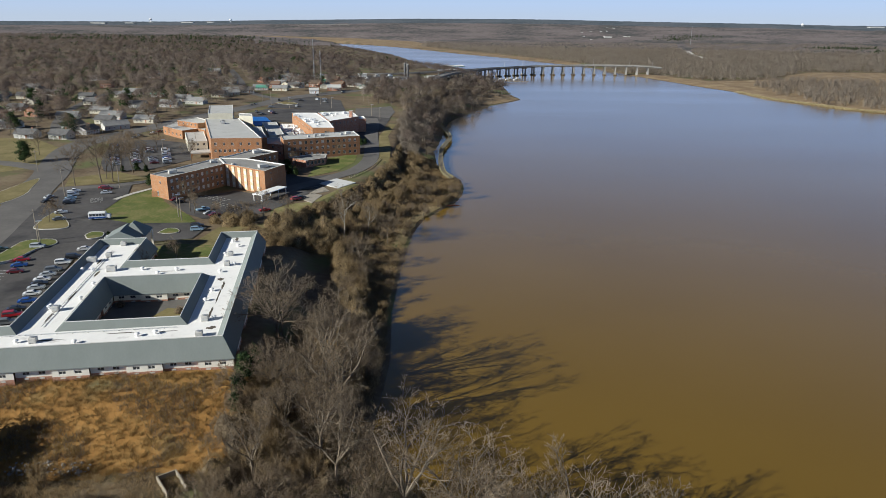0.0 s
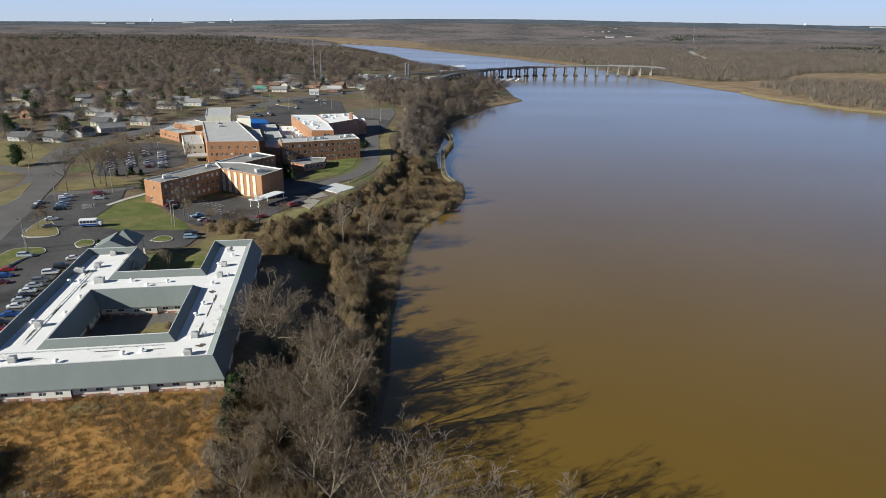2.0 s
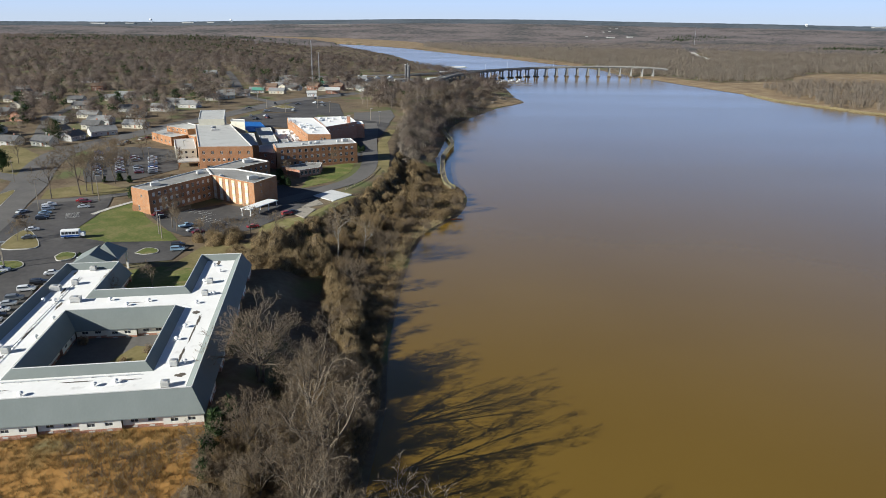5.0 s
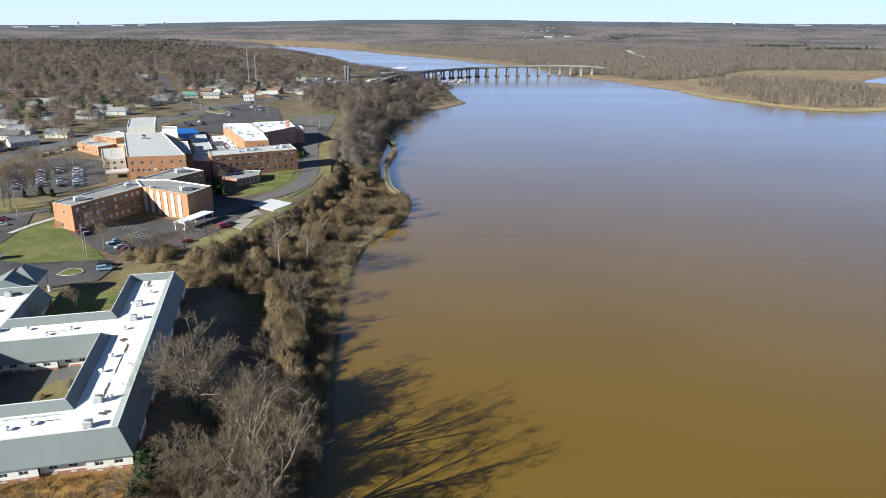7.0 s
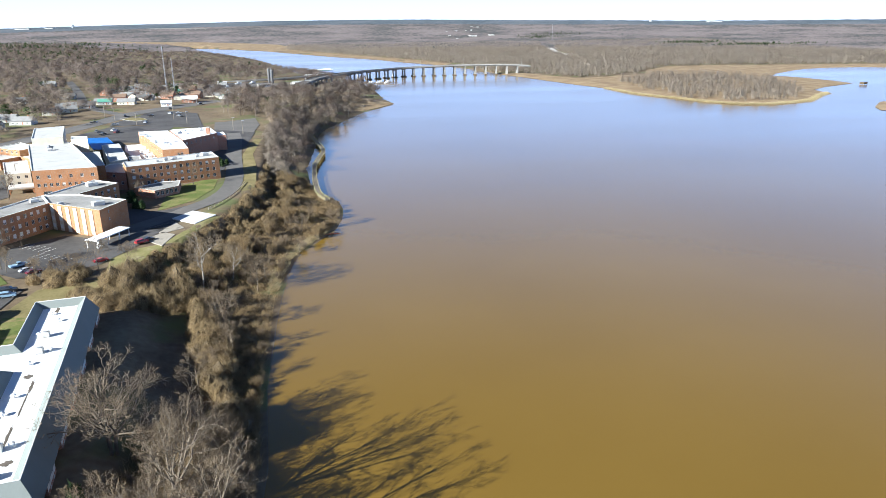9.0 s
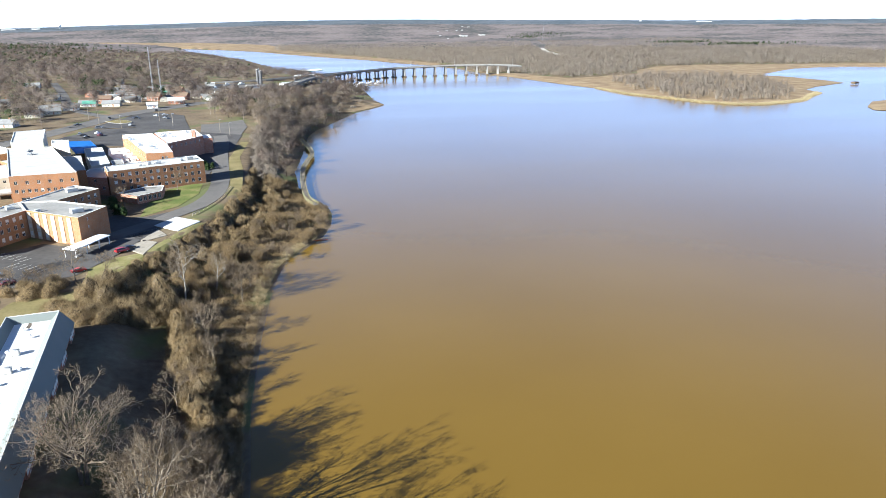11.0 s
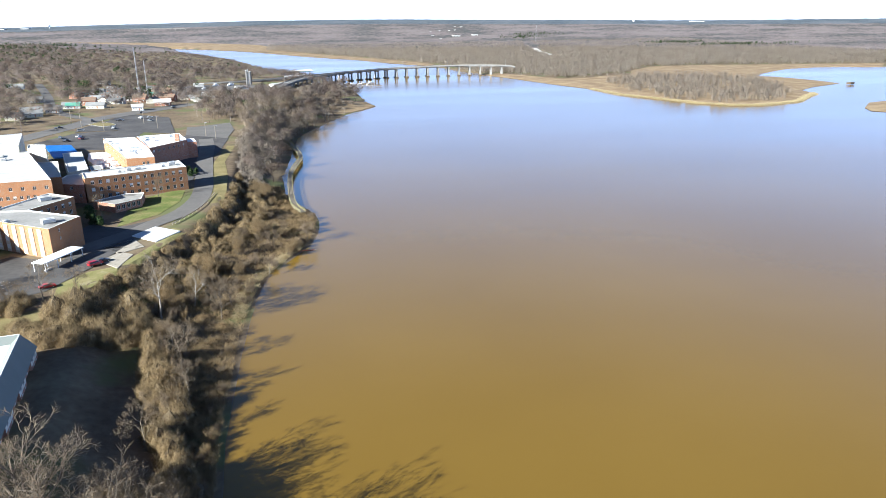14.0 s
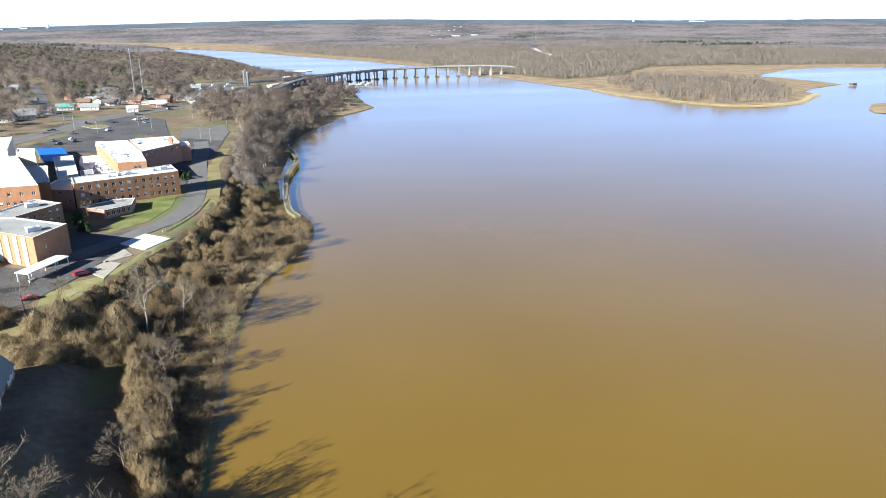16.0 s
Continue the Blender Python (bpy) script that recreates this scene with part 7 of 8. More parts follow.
for paint, kind, x, y, turn in (
        ("pale_blue", "pickup", -99.4, 277.9, 40), ("silver", "saloon", -95.2, 272.8, 40), ("maroon", "saloon", -92.4, 270.6, 40), ("black", "suv", -93.8, 254.3, 12), ("pale_blue", "suv", -92.4, 249.8, 12), ("red", "suv", -65.2, 298.2, 40), ("black", "saloon", -63.6, 301.2, 40), ("red", "saloon", -74.2, 279.0, 30),
        ("maroon", "saloon", -116.0, 292.0, 55), ("black", "saloon", -113.0, 288.5, 40), ("white", "pickup", -164.9, 301.9, 25), ("silver", "suv", -162, 295.6, 25), ("pale_blue", "saloon", -160, 289.8, 25), ("grey", "saloon", -158.4, 285.6, 25), ("black", "suv", -156.7, 281.7, 25), ("white", "saloon", -152, 266.6, 25), ("grey", "saloon", -147.7, 257, 25),
        ("silver", "saloon", -170, 291, 70), ("black", "saloon", -167.1, 283.8, 70), ("maroon", "suv", -152.8, 308, 15), ("silver", "saloon", -149.5, 300, 15), ("red", "saloon", -137.1, 213.6, 18), ("blue", "saloon", -135.0, 208.4, 18), ("maroon", "saloon", -133, 202.8, 18), ("silver", "suv", -138.8, 226.0, 10),
        ("green", "saloon", -149.4, 222.5, 40), ("grey", "saloon", -152.5, 214, 40), ("white", "suv", -122.6, 211.3, 18), ("black", "suv", -121.8, 216.6, 18), ("grey", "suv", -122.0, 204.5, 18), ("silver", "saloon", -121.6, 200.6, 18), ("white", "saloon", -121.0, 196.2, 18), ("black", "saloon", -119.8, 192.6, 18), ("silver", "saloon", -119.0, 189.4, 18),
        ("white", "saloon", -117.6, 184.8, 18), ("blue", "saloon", -115.9, 179.4, 18), ("black", "saloon", -115.6, 173.6, 18), ("red", "suv", -114.2, 169.6, 18), ("grey", "suv", -113.0, 164.6, 18), ("black", "saloon", -112.0, 160.0, 18), ("white", "saloon", -122.0, 224.5, 20), ("white", "suv", -118.5, 236.5, 75), ("red", "saloon", -155.1, 309.7, 10)):
    park(paint, kind, x, y, turn)
colours = ["white", "silver", "black", "grey", "blue", "maroon", "silver", "white", "grey", "black"]
for row, (x0, y0, dx, dy, n) in enumerate(((-171, 358, -1.6, 3.1, 9), (-164, 366, -1.5, 3.2, 11), (-154.5, 366, -1.5, 3.1, 13), (-147.5, 366, -1.3, 3.2, 12), (-188, 394, -2.2, 4.5, 6), (-198, 443, 1.6, 6.2, 7))):
    for k in range(n):
        if rnd.random() < 0.8:
            park(rnd.choice(colours), rnd.choice(("saloon", "saloon", "suv")), x0 + dx * k, y0 + dy * k, 25 if row < 5 else 75)
for x, y in ((-63, 500), (-60, 496), (-66, 470), (-130, 640), (-118, 655), (-108, 640), (-112, 660), (-145, 590), (-150, 560), (-143, 548), (-126, 600), (-150, 640), (-164, 606), (-182, 558), (-124, 690), (-104, 725), (-140, 565), (-136, 556)):
    park(rnd.choice(colours), rnd.choice(("saloon", "suv", "pickup")), x, y, rnd.uniform(0, 180))

bus = thing("shuttle_bus", pose(-133.5, 259.5, height(-133.5, 259.5) + 0.2, 0, 0, 15), "white and blue shuttle bus parked at the lawn edge", "bus")
part("body", soft_box(-3.6, 2.6, -1.2, 1.2, 0.5, 3.0, 0.12), M["white"], bus)
part("cab", soft_box(2.5, 4.2, -1.1, 1.1, 0.5, 2.0, 0.15), M["white"], bus)
for s in (-1, 1):
    part("stripe", box(bmesh.new(), -3.55, 2.5, s * 1.215 - 0.01, s * 1.215 + 0.01, 0.7, 1.3), PAINTS["blue"], bus, "blue side stripe")
    for k in range(5):
        part("side_window", box(bmesh.new(), -3.2 + k * 1.15, -2.25 + k * 1.15, s * 1.22 - 0.012, s * 1.22 + 0.012, 1.6, 2.5), M["glass"], bus)
for x in (-2.2, 3.0):
    for s in (-1, 1):
        part("wheel", tube(bmesh.new(), [(x, s * 0.95, 0.45), (x, s * 1.24, 0.45)], [0.45, 0.45], 10), M["black"], bus)


# ---- lines painted on the asphalt ----
def stripe_set(x, y, turn, n, step, length, label):
    ob = thing("bay_marking", pose(x, y, height(x, y) + 0.235, 0, 0, turn), label, "road marking", kind="structure")
    for k in range(n):
        part("line", box(bmesh.new(), k * step - 0.08, k * step + 0.08, 0, length, 0, 0.012), M["paint"], ob)


stripe_set(-99, 288, -35, 6, 2.8, 5.0, "worn white parking bay lines")
stripe_set(-108, 300, -35, 6, 2.8, 5.0, "worn white parking bay lines")
stripe_set(-141, 216, 18, 5, 0.01, 5.0, "white parking bay line")
stripe_set(-134, 197, 108, 7, 2.8, 5.0, "worn white parking bay lines")
stripe_set(-137, 214, 100, 6, 2.8, 5.0, "worn white parking bay lines")
stripe_set(-140, 180, -20, 9, 1.3, 5.0, "white hatched parking lines")
stripe_set(-152, 290, -65, 6, 1.4, 5.0, "white hatched parking lines")

# ---- road bridge over the river ----
DECK = curve([(-70, 790, 8.5), (-42, 880, 9.6), (-23, 926, 11.0), (10, 1050, 12.6), (61, 1142, 12.8), (110, 1180, 13.6), (157, 1208, 14.4), (254, 1222, 16.0), (330, 1216, 15.6), (366, 1214, 13.2)], 4)
RAMP = curve([(-120, 1075, 7.6), (-60, 1092, 8.6), (-10, 1112, 10.4), (30, 1130, 11.8), (55, 1143, 12.5)], 4)
br = thing("road_bridge", pose(0, 0, 0), "long low concrete road bridge on many piers", "bridge")


def sweep_road(line, half, ring_of):
    """A run of one cross-section along a line of points."""
    bm, prev = bmesh.new(), None
    for i, p in enumerate(line):
        d = (Vector(line[min(i + 1, len(line) - 1)]) - Vector(line[max(i - 1, 0)])).normalized()
        ring = [bm.verts.new(Vector(p) + o) for o in ring_of(Vector((-d.y, d.x, 0)).normalized() * half)]
        n = len(ring)
        if prev:
            for k in range(n):
                bm.faces.new((prev[k], prev[(k + 1) % n], ring[(k + 1) % n], ring[k]))
        prev = ring
    bmesh.ops.recalc_face_normals(bm, faces=bm.faces[:])
    return bm


def up_by(z):
    return Vector((0, 0, z))


for line, half in ((DECK, 6.5), (RAMP, 4.0)):
    part("deck", sweep_road(line, half, lambda s: (s, s * 0.97 + up_by(0.3), -s * 0.97 + up_by(0.3), -s, -s - up_by(0.35), -s * 0.8 - up_by(0.4), -s * 0.78 - up_by(1.6), s * 0.78 - up_by(1.6), s * 0.8 - up_by(0.4), s - up_by(0.35))), M["bridge"], br)
    part("carriageway", sweep_road(line, half, lambda s: (s * 0.86 + up_by(0.32), s * 0.86 + up_by(0.36), -s * 0.86 + up_by(0.36), -s * 0.86 + up_by(0.32))), M["asphalt_pale"], br, "grey asphalt road surface")
    for side in (-1, 1):
        part("parapet", sweep_road(line, half, lambda s, q=side: (s * 0.93 * q + up_by(0.3), s * 0.93 * q + up_by(1.15), s * q * 0.985 + up_by(1.15), s * q * 0.985 + up_by(0.3))), M["bridge"], br, "pale concrete parapet")
acc, last = 0, Vector(DECK[8])
for p in DECK[9:]:
    p = Vector(p)
    while (p - last).length > 0.1 and acc + (p - last).length >= 18:
        q = last.lerp(p, (18 - acc) / (p - last).length)
        if q.x < 352:
            d = (p - last).normalized()
            pm = Matrix.Translation((q.x, q.y, 0)) @ Matrix.Rotation(math.atan2(d.y, d.x), 4, "Z")
            foot = min(height(q.x, q.y), 1.0)
            bm = bmesh.new()
            for sy in (-3.9, 3.9):
                v = [bm.verts.new(pm @ Vector((sx * wx, sy + tx * wx * 0.9, z))) for z, wx in ((foot - 2, 1.35), (q.z - 3.1, 0.85)) for sx, tx in ((-1, -1), (1, -1), (1, 1), (-1, 1))]
                for f in ((3, 2, 1, 0), (4, 5, 6, 7), (0, 1, 5, 4), (1, 2, 6, 5), (2, 3, 7, 6), (3, 0, 4, 7)):
                    bm.faces.new([v[i] for i in f])
            pier = part("pier", bm, M["bridge"], br)
            part("pier_cap", box(bmesh.new(), -1.1, 1.1, -5.9, 5.9, q.z - 3.1, q.z - 1.6, pm), M["bridge"], pier)
            if foot < 0.5:
                part("fender", box(bmesh.new(), -2.2, 2.2, -6.6, 6.6, -2, 1.5, pm), M["mud"], pier, "dark timber fender round the pier foot")
        last, acc = q, 0
    acc += (p - last).length
    last = p
for i in range(10, len(DECK), 3):
    p = Vector(DECK[i])
    lamp = thing("street_lamp", pose(p.x, p.y + 5.8, p.z + 0.9), "slim grey street lamp on the bridge parapet", "street lamp", "bridge lamps")
    part("pole", tube(bmesh.new(), [(0, 0, 0), (0, 0, 8.5), (0, -1.6, 9.2)], [0.14, 0.1, 0.07], 5), M["steel"], lamp)
    part("lamp_head", soft_box(-0.2, 0.2, -2.3, -1.5, 9.1, 9.3, 0.03), M["steel"], lamp)
# old low trestle beside it
tr = thing("old_trestle", pose(95, 1045, 0, 0, 0, 8), "low remains of an old timber trestle in the water", "trestle")
part("beam", soft_box(-28, 28, -0.6, 0.6, 1.4, 2.0), M["grey_wood"], tr)
for k in range(9):
    part("pile", tube(bmesh.new(), [(-26 + k * 6.5, 0, -3), (-26 + k * 6.5, 0, 1.6)], [0.35, 0.3], 6), M["grey_wood"], tr)
for x, y in ((-22, 1302),):
    mar = thing("boat_shed", pose(x + 27, y + 20, 0.3, 0, 0, 38 if y < 1400 else 10), "long covered boat shed with white metal roof and green trim", "boat shed")
    bm = bmesh.new()
    v = [bm.verts.new(p) for p in ((-34, -9, 5.5), (34, -9, 5.5), (34, 0, 7.5), (-34, 0, 7.5), (34, 9, 5.5), (-34, 9, 5.5))]
    bm.faces.new((v[0], v[1], v[2], v[3]))
    bm.faces.new((v[3], v[2], v[4], v[5]))
    part("roof", bm, M["white"], mar)
    part("fascia", box(bmesh.new(), -34, 34, -9.15, -9.0, 4.4, 5.5), M["green_roof"], mar, "green fascia")
    for k in range(9):
        for s in (-8.6, 8.6):
            part("post", box(bmesh.new(), -33 + k * 8.2, -32.6 + k * 8.2, s - 0.2, s + 0.2, -3, 5.5), M["grey_wood"], mar)

drape("parking_lot", [(-150, 900), (-138, 1030), (-100, 1062), (-40, 1040), (-14, 985), (-18, 930), (-40, 900), (-70, 872)], M["asphalt_pale"], 0.2, "pale gravelly marina yard below the bridge ramp", "yard", 14)


def boat(seed, l, label, cabin=True):
    """A small motor boat: a tapered hull with a raised bow, a cabin and its dark glazing."""
    w, h = l * 0.32, l * 0.17
    ob = thing("motor_boat", Matrix(), label, "boat", "boats of the marina")
    bm, prev = bmesh.new(), None
    for f, wf, zf in ((-0.5, 0.82, 0.0), (-0.2, 1.0, 0.0), (0.15, 0.95, 0.06), (0.36, 0.6, 0.18), (0.5, 0.05, 0.34)):
        ring = [bm.verts.new(p) for p in ((f * l, -w / 2 * wf, h * (1 + zf)), (f * l, -w / 2 * wf * 0.7, h * 0.15), (f * l, 0, zf * h * 0.8), (f * l, w / 2 * wf * 0.7, h * 0.15), (f * l, w / 2 * wf, h * (1 + zf)), (f * l, 0, h * (0.95 + zf)))]
        if prev:
            for k in range(6):
                bm.faces.new((prev[k], prev[(k + 1) % 6], ring[(k + 1) % 6], ring[k]))
        else:
            bm.faces.new(ring[::-1])
        prev = ring
    bmesh.ops.recalc_face_normals(bm, faces=bm.faces[:])
    part("hull", bm, M["hull"], ob)
    if cabin:
        part("cabin", soft_box(-l * 0.18, l * 0.16, -w * 0.32, w * 0.32, h * 0.95, h * 2.0, 0.1), M["hull"], ob)
        part("windscreen", soft_box(l * 0.15, l * 0.175, -w * 0.28, w * 0.28, h * 1.3, h * 1.85, 0.01), M["glass"], ob, "dark raked windscreen")
    part("engine", soft_box(-l * 0.56, -l * 0.49, -0.3, 0.3, h * 0.4, h * 1.3, 0.06), M["black"], ob, "black outboard engine")
    return ob


craft = random.Random(63)
models = [boat(1, 7.5, "white motor boat with a small cabin"), boat(2, 6.2, "open white motor boat", False), boat(3, 10.5, "large white cabin cruiser")]
berths = [(-86, 888), (-80, 891), (-74, 893), (-69, 897), (-62, 903), (-55, 910), (-48, 925), (-42, 932), (-35, 940), (-30, 946), (-66, 915), (-58, 928), (-90, 905), (-100, 915), (-108, 990), (-98, 1030), (-80, 1040)]
for i, (x, y) in enumerate(berths):
    ob = models[i] if i < 3 else copy_thing(models[craft.randrange(3)], Matrix())
    ob.matrix_basis = pose(x, y, height(x, y) + 0.25, 0, 0, craft.uniform(20, 70))
for x, y in ((88, 1098), (94, 1090), (100, 1100), (108, 1092), (84, 1086), (112, 1104), (78, 1112)):
    copy_thing(models[craft.randrange(3)], Matrix()).matrix_basis = pose(x, y, -0.35, 0, 0, craft.choice((20, 200)))
dock = thing("floating_dock", pose(96, 1094, 0, 0, 0, 14), "low grey timber dock with finger piers", "dock")
part("walkway", soft_box(-22, 22, -1.1, 1.1, 0.25, 0.7, 0.04), M["grey_wood"], dock)
for k in range(6):
    part("finger_pier", soft_box(-20 + k * 8 - 0.5, -20 + k * 8 + 0.5, 1.12, 8, 0.25, 0.65, 0.04), M["grey_wood"], dock)
    part("pile", tube(bmesh.new(), [(-20 + k * 8, -1.4, -3), (-20 + k * 8, -1.4, 2.6)], [0.2, 0.18], 6), M["grey_wood"], dock)
for x, y, w, d, h, turn, mat, label in ((-118, 1020, 12, 7, 4.2, 10, "house_white", "white boxy workshop at the marina yard"), (-14, 1000, 30, 10, 4.5, 38, "pale_roof", "long grey storage shed beside the ramp"), (12, 1172, 46, 14, 5.0, 18, "white", "long white-roofed boat store under the bridge"), (-62, 985, 16, 8, 3.6, 24, "gravel_roof", "low grey shed in the marina yard")):
    ob = thing("storage_shed", pose(x, y, height(x, y), 0, 0, turn), label, "shed")
    part("wall", soft_box(-w / 2, w / 2, -d / 2, d / 2, -1, h, 0.05), M["house_white"], ob)
    bm = bmesh.new()
    v = [bm.verts.new(p) for p in ((-w / 2 - 0.4, -d / 2 - 0.4, h - 0.1), (w / 2 + 0.4, -d / 2 - 0.4, h - 0.1), (w / 2 + 0.4, 0, h + d * 0.13), (-w / 2 - 0.4, 0, h + d * 0.13), (w / 2 + 0.4, d / 2 + 0.4, h - 0.1), (-w / 2 - 0.4, d / 2 + 0.4, h - 0.1))]
    bm.faces.new((v[0], v[1], v[2], v[3]))
    bm.faces.new((v[3], v[2], v[4], v[5]))
    part("roof", bm, M[mat if mat != "house_white" else "pale_roof"], ob)
    for k in range(max(2, int(w / 8))):
        x0 = -w / 2 + (k + 0.5) * w / max(2, int(w / 8))
        part("roller_door", box(bmesh.new(), x0 - 1.6, x0 + 1.6, -d / 2 - 0.06, -d / 2 - 0.01, 0, h * 0.75), M["unit"], ob, "grey roller door")
for dx in (0, 4.2):
    ob = thing("silo", pose(-58 + dx, 1040, height(-58 + dx, 1040)), "tall slim weathered dark grey silo", "silo")
    part("shaft", tube(bmesh.new(), [(0, 0, -1), (0, 0, 19 - dx * 0.4)], [1.7, 1.7], 14), M["shingle"], ob)
    part("cap", tube(bmesh.new(), [(0, 0, 19 - dx * 0.4), (0, 0, 19.4 - dx * 0.4), (0, 0, 20 - dx * 0.4)], [2.1, 2.1, 0.5], 14), M["gravel_roof"], ob)

# ---- boardwalk, boom and raft ----
WALK = curve([(-4, 590, 2.0), (-1, 570, 2.0), (4.5, 523, 2.0), (1.0, 492, 2.0), (-1.7, 466, 2.0), (-1.9, 426, 2.0), (0.0, 394, 2.0), (4, 380, 1.9)], 5)
bw = thing("boardwalk", pose(0, 0, 0), "curving yellow-grey timber boardwalk with railings over the shallows", "boardwalk")
rail = [bmesh.new(), bmesh.new()]
for a, b in zip(WALK, WALK[1:]):
    a, b = Vector(a), Vector(b)
    d = (b - a).normalized()
    m = Matrix.Translation((a + b) / 2) @ Matrix.Rotation(math.atan2(d.y, d.x), 4, "Z")
    ln = (b - a).length
    part("deck_panel", box(bmesh.new(), -ln / 2 - 0.02, ln / 2 + 0.02, -1.35, 1.35, -0.2, 0, m), M["grey_wood"], bw)
    for s, r in ((-1.25, rail[0]), (1.25, rail[1])):
        for z in (0.35, 0.7, 1.05):
            box(r, -ln / 2 - 0.05, ln / 2 + 0.05, s - 0.05, s + 0.05, z - 0.06, z + 0.06, m)
    for s in (-1.25, 1.25):
        part("post", box(bmesh.new(), -0.12, 0.12, s - 0.12, s + 0.12, -4.0, 1.2, m), M["wood"], bw)
for r in rail:
    part("railing", r, M["wood"], bw, "yellowed timber railing")
boom = thing("floating_boom", pose(4.2, 326.2, 0.05, 0, 0, 8), "orange-red float lying at the waterline", "float")
part("float", tube(bmesh.new(), [(-3.5, 0, 0), (-1, 0.2, 0.05), (2, 0, 0.05), (3.5, 0.3, 0)], [0.12, 0.17, 0.17, 0.12], 8), M["orange_float"], boom)
part("end_cap", tube(bmesh.new(), [(3.4, 0.28, 0), (3.9, 0.33, 0)], [0.15, 0.12], 8), M["white"], boom, "white end cap")
raft = thing("duck_blind", pose(742, 893, 0, 0, 0, 20), "dark timber hide on posts in the water", "hide")
part("hut", soft_box(-4.5, 4.5, -3, 3, 0.8, 3.4), M["mud"], raft)
for x in (-4.5, 4.5):
    for y in (-2.6, 2.6):
        part("pile", tube(bmesh.new(), [(x, y, -3), (x, y, 1)], [0.25, 0.25], 6), M["grey_wood"], raft)

# ---- guard rail, poles, masts and towers ----
gr = thing("guard_rail", pose(0, 0, 0), "low timber guard rail along the bend of the drive", "guard rail")
RAIL = curve([(-47.6, 344, 9.2), (-43, 356, 9.4), (-38.6, 372, 9.6), (-36, 392, 9.9)], 4)
for a, b in zip(RAIL, RAIL[1:]):
    a, b = Vector(a), Vector(b)
    d = (b - a).normalized()
    m = Matrix.Translation((a + b) / 2) @ Matrix.Rotation(math.atan2(d.y, d.x), 4, "Z")
    ln = (b - a).length
    part("rail", box(bmesh.new(), -ln / 2, ln / 2, -0.1, 0.1, 0.45, 0.75, m), M["grey_wood"], gr)
    part("post", box(bmesh.new(), -ln / 2 - 0.12, -ln / 2 + 0.12, -0.12, 0.12, -1.0, 0.8, m), M["grey_wood"], gr)


def utility_pole(x, y, h, label="wooden utility pole with a crossarm", arm=True):
    ob = thing("utility_pole", pose(x, y, height(x, y), 0, 0, 25), label, "utility pole", "utility poles")
    part("pole", tube(bmesh.new(), [(0, 0, -1), (0, 0, h)], [0.2, 0.13], 6), M["grey_wood"], ob)
    if arm:
        part("crossarm", box(bmesh.new(), -1.3, 1.3, -0.07, 0.07, h - 0.9, h - 0.7), M["grey_wood"], ob)
    else:
        part("lamp_head", soft_box(-0.3, 1.6, -0.25, 0.25, h - 0.1, h + 0.15, 0.05), M["steel"], ob)


for x, y, h, arm in ((-142, 232, 12, True), (-166, 296, 12, True), (-106, 268, 9, False), (-103, 263, 9, False), (-149, 312, 11, False), (-205, 345, 11, True), (-232, 378, 11, True), (-176, 365, 9, False), (-158, 388, 9, False), (-147, 410, 9, False), (-130, 590, 9, False), (-110, 625, 10, False), (-96, 600, 9, False), (-150, 610, 11, True), (-165, 640, 11, True), (-50, 545, 9, False), (-58, 560, 9, False), (-139, 228, 9, False)):
    utility_pole(x, y, h, arm=arm, label="wooden utility pole with a crossarm" if arm else "slim lamp post over the car park")


def mast(x, y, h, label):
    ob = thing("radio_mast", pose(x, y, height(x, y)), label, "mast")
    for k in range(3):
        a = k * math.tau / 3
        part("leg", tube(bmesh.new(), [(math.cos(a) * 0.8, math.sin(a) * 0.8, -1), (math.cos(a) * 0.35, math.sin(a) * 0.35, h)], [0.14, 0.1], 4), M["steel"], ob)
    bm = bmesh.new()
    for k in range(int(h / 2)):
        z, r = k * 2.0, 0.8 - 0.45 * k * 2 / h
        for j in range(3):
            a, b = j * math.tau / 3, (j + 1) * math.tau / 3
            tube(bm, [(math.cos(a) * r, math.sin(a) * r, z), (math.cos(b) * r, math.sin(b) * r, z + 1.9)], [0.06, 0.06], 3, False)
    part("lattice", bm, M["steel"], ob)


mast(-150, 820, 52, "tall slim grey lattice mast among bare trees")
mast(-145, 835, 40, "slim grey lattice mast beside a taller one")
mast(-48, 905, 30, "short lattice mast near the bridge end")
mast(880, 2600, 70, "distant red and white lattice mast")


def water_tower(x, y, top, label):
    ob = thing("water_tower", pose(x, y, height(x, y)), label, "water tower", "water towers")
    z = top - height(x, y)
    bm = bmesh.new()
    bmesh.ops.create_uvsphere(bm, u_segments=20, v_segments=12, radius=8, matrix=Matrix.Translation((0, 0, z - 5)) @ Matrix.Diagonal((1, 1, 0.65, 1)))
    part("tank", bm, M["white"], ob, "", True)
    part("riser", tube(bmesh.new(), [(0, 0, -1), (0, 0, z - 8)], [0.9, 0.9], 8), M["white"], ob)
    for k in range(6):
        a = k * math.tau / 6
        part("leg", tube(bmesh.new(), [(math.cos(a) * 8, math.sin(a) * 8, -1), (math.cos(a) * 7, math.sin(a) * 7, z - 6)], [0.3, 0.3], 5), M["white"], ob)


def far_block(x, y, w, d, h, label):
    ob = thing("warehouse", pose(x, y, height(x, y) + 8), label, "building", "distant buildings")
    part("wall", soft_box(-w / 2, w / 2, -d / 2, d / 2, -12, h, 0.3), M["house_white"], ob)
    part("roof", soft_box(-w / 2 - 1, w / 2 + 1, -d / 2 - 1, d / 2 + 1, h, h + 1.2, 0.3), M["pale_roof"], ob)


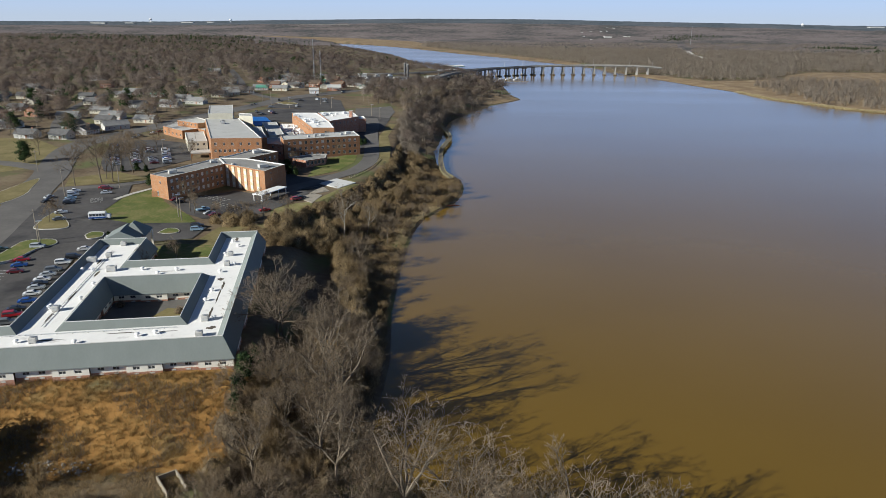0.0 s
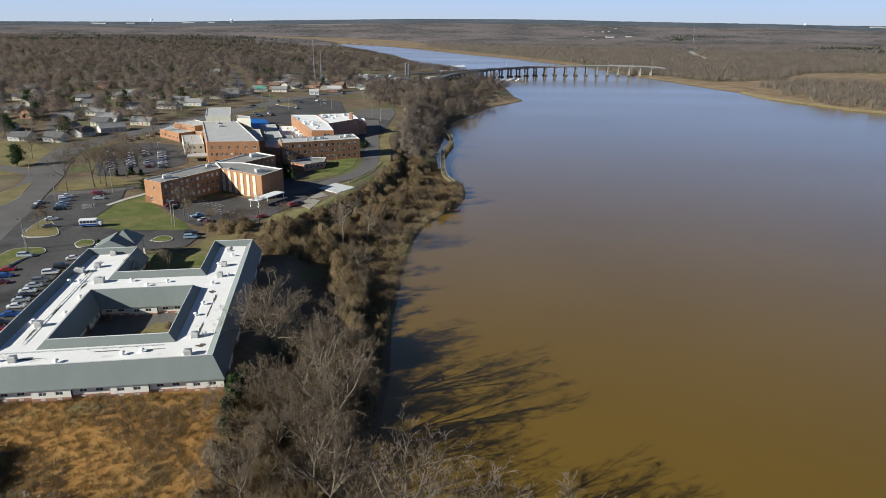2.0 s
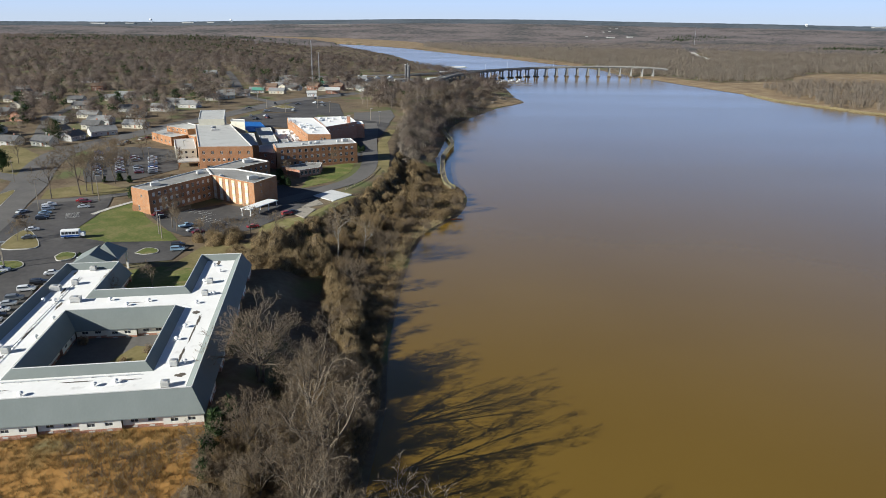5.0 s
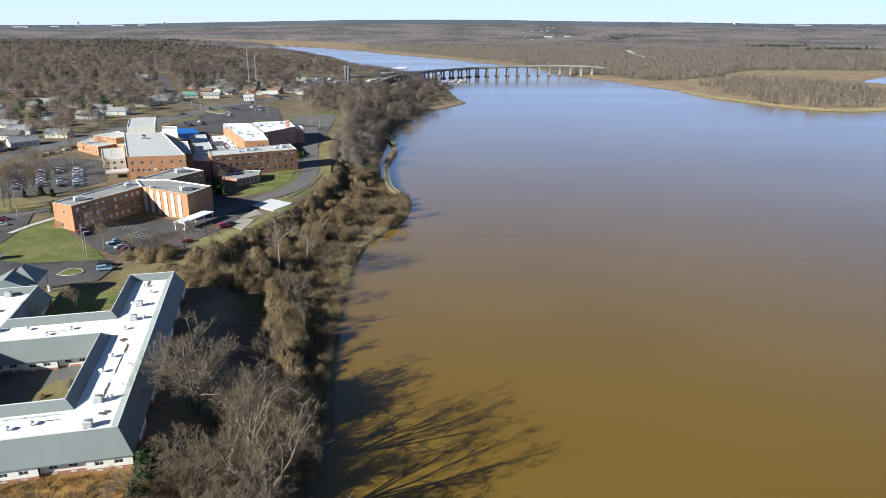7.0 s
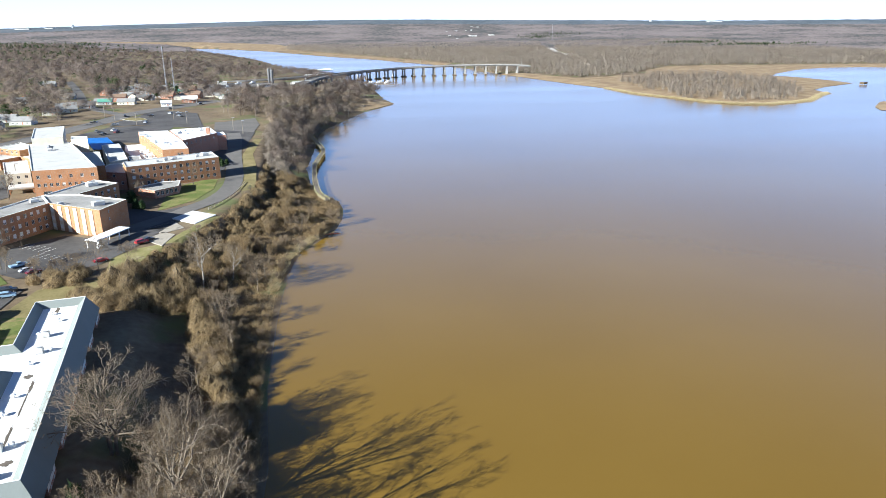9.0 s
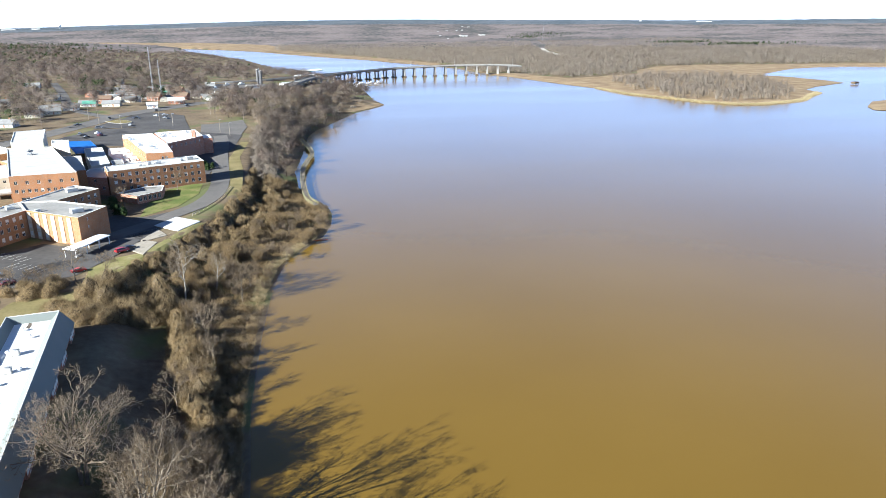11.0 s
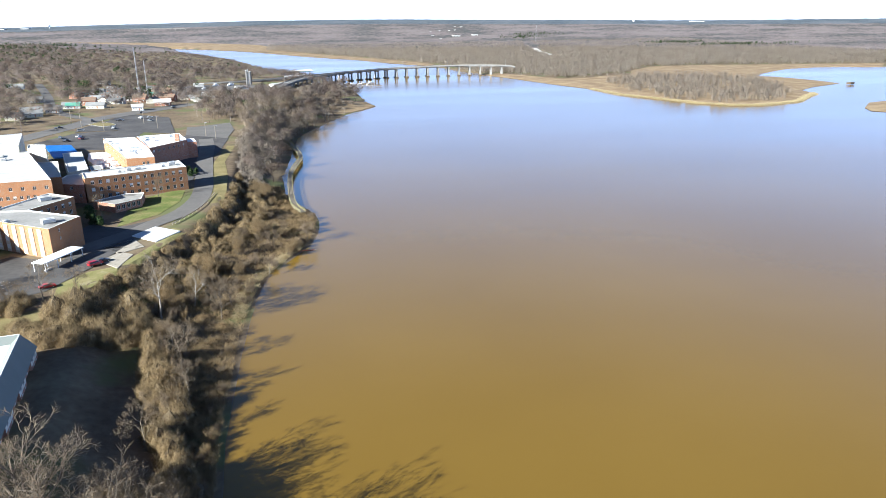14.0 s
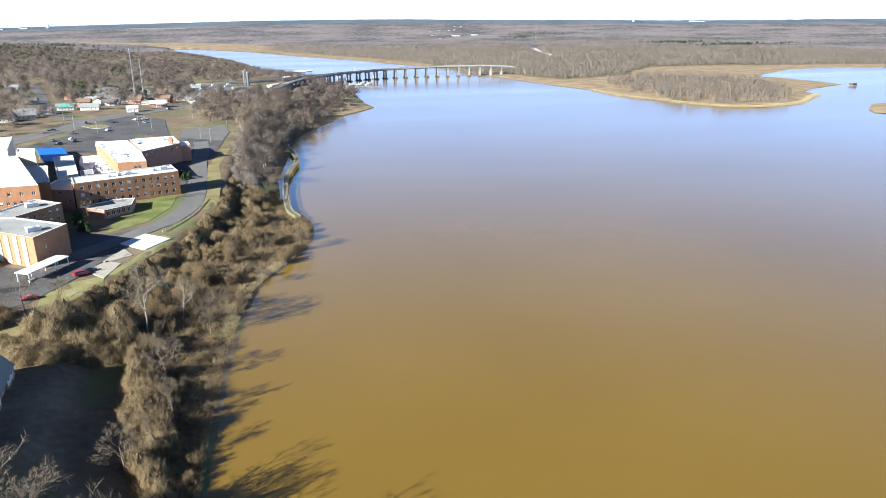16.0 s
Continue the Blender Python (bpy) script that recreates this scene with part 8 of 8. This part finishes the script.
for x, y, w, h in ((-1500, 4260, 70, 4), (-1380, 4300, 40, 3), (-1900, 4000, 80, 3), (-1760, 4080, 50, 3), (-700, 2720, 40, 3), (-640, 2740, 24, 2), (700, 3130, 30, 2), (790, 3160, 22, 2), (2300, 3900, 80, 3)):
    far_block(x, y, w, 30, h, "long low white building among far woods")
for k, (x, y) in enumerate(((645, 3437), (606, 3179), (700, 3500), (754, 3522), (848, 3816), (877, 3795), (593, 2945), (790, 3560))):
    far_block(x, y, 6 + 2 * (k % 3), 8, 0.5, "small white house among far woods")
water_tower(-1684, 4175, 84, "white water tower on the skyline")
water_tower(-1270, 4320, 86, "white water tower on the skyline")
water_tower(1976, 4042, 92, "white bulbous water tower on the skyline")

up_br = thing("road_bridge", pose(-650, 3900, height(-650, 3900), 0, 0, 4), "distant low pale bridge up the river", "bridge")
part("deck", soft_box(-140, 140, -5, 5, 13, 16, 0.2), M["old_concrete"], up_br)
for k in range(12):
    part("pier", box(bmesh.new(), -133 + k * 24 - 1.5, -133 + k * 24 + 1.5, -4, 4, -6, 13.02), M["old_concrete"], up_br)

# dry marsh along the far bank and at the wooded point
drape("marsh", EAST[:21] + [(760, 1110), (820, 1160), (880, 1204), (953, 1222), (1012, 1220), (1069, 1192), (1135, 1258), (1006, 1282), (895, 1300), (785, 1319), (677, 1318), (587, 1230), (540, 1136), (486, 1122), (450, 1094), (405, 1087), (379, 1143), (348, 1232)], M["marsh"], 0.25, "tan and ochre dry marsh grass at the far waterline", "marsh", 22)
drape("marsh", [(268, 1498), (213, 1602), (154, 1770), (54, 1952), (-36, 2159), (-144, 2411), (-268, 2610), (-401, 2777), (-300, 2830), (-200, 2640), (0, 2270), (130, 1960), (230, 1720), (290, 1520)], M["marsh"], 0.3, "band of ochre marsh grass on the far bank", "marsh", 60)
drape("marsh", UPPER_MARSH, M["marsh"], 0.6, "flat russet marsh up the river", "marsh", 60)
drape("marsh", [(34, 745), (52, 757), (75, 792), (86, 813), (78, 838), (62, 868), (46, 840), (40, 790)], M["marsh"], 0.25, "tan grass on the wooded point", "marsh", 8)
drape("marsh", ISLET, M["marsh"], 0.3, "low tan grass islet", "marsh", 12)
drape("road", [(638, 1778), (654, 1778), (700, 2017), (892, 2725), (874, 2728), (684, 2020)], M["concrete"], 1.2, "straight pale causeway road through the far woods", "road", 60)

# concrete outfall and riprap below the grass bank
of = thing("concrete_outfall", pose(-50.5, 110, height(-50.5, 110), 0, 0, 38), "old concrete outfall box half hidden in brush", "outfall")
for x0, x1, y0, y1 in ((-1.9, -1.6, -3.4, 3), (1.6, 1.9, -3.4, 3), (-1.6, 1.6, 2.7, 3)):
    part("wall", soft_box(x0, x1, y0, y1, -1, 1.3, 0.04), M["grey_wood"], of)
rng2 = np.random.default_rng(77)
bm = bmesh.new()
for k in range(130):
    x, y = (rng2.uniform(-84, -68), rng2.uniform(112.5, 116.5)) if k < 80 else (rng2.uniform(-22, -18), rng2.uniform(118, 150))
    s = rng2.uniform(0.25, 0.6)
    made = bmesh.ops.create_icosphere(bm, subdivisions=1, radius=s, matrix=Matrix.Translation((x, y, height(x, y) + 0.1)) @ Euler(tuple(rng2.uniform(0, 3, 3))).to_matrix().to_4x4() @ Matrix.Diagonal((1, 0.7, 0.6, 1)))
me = bpy.data.meshes.new("riprap")
bm.to_mesh(me)
bm.free()
me.materials.append(M["gravel_roof"])
single("riprap", me, Matrix(), "pale broken stone at the foot of the bank", "stones", kind="stuff")
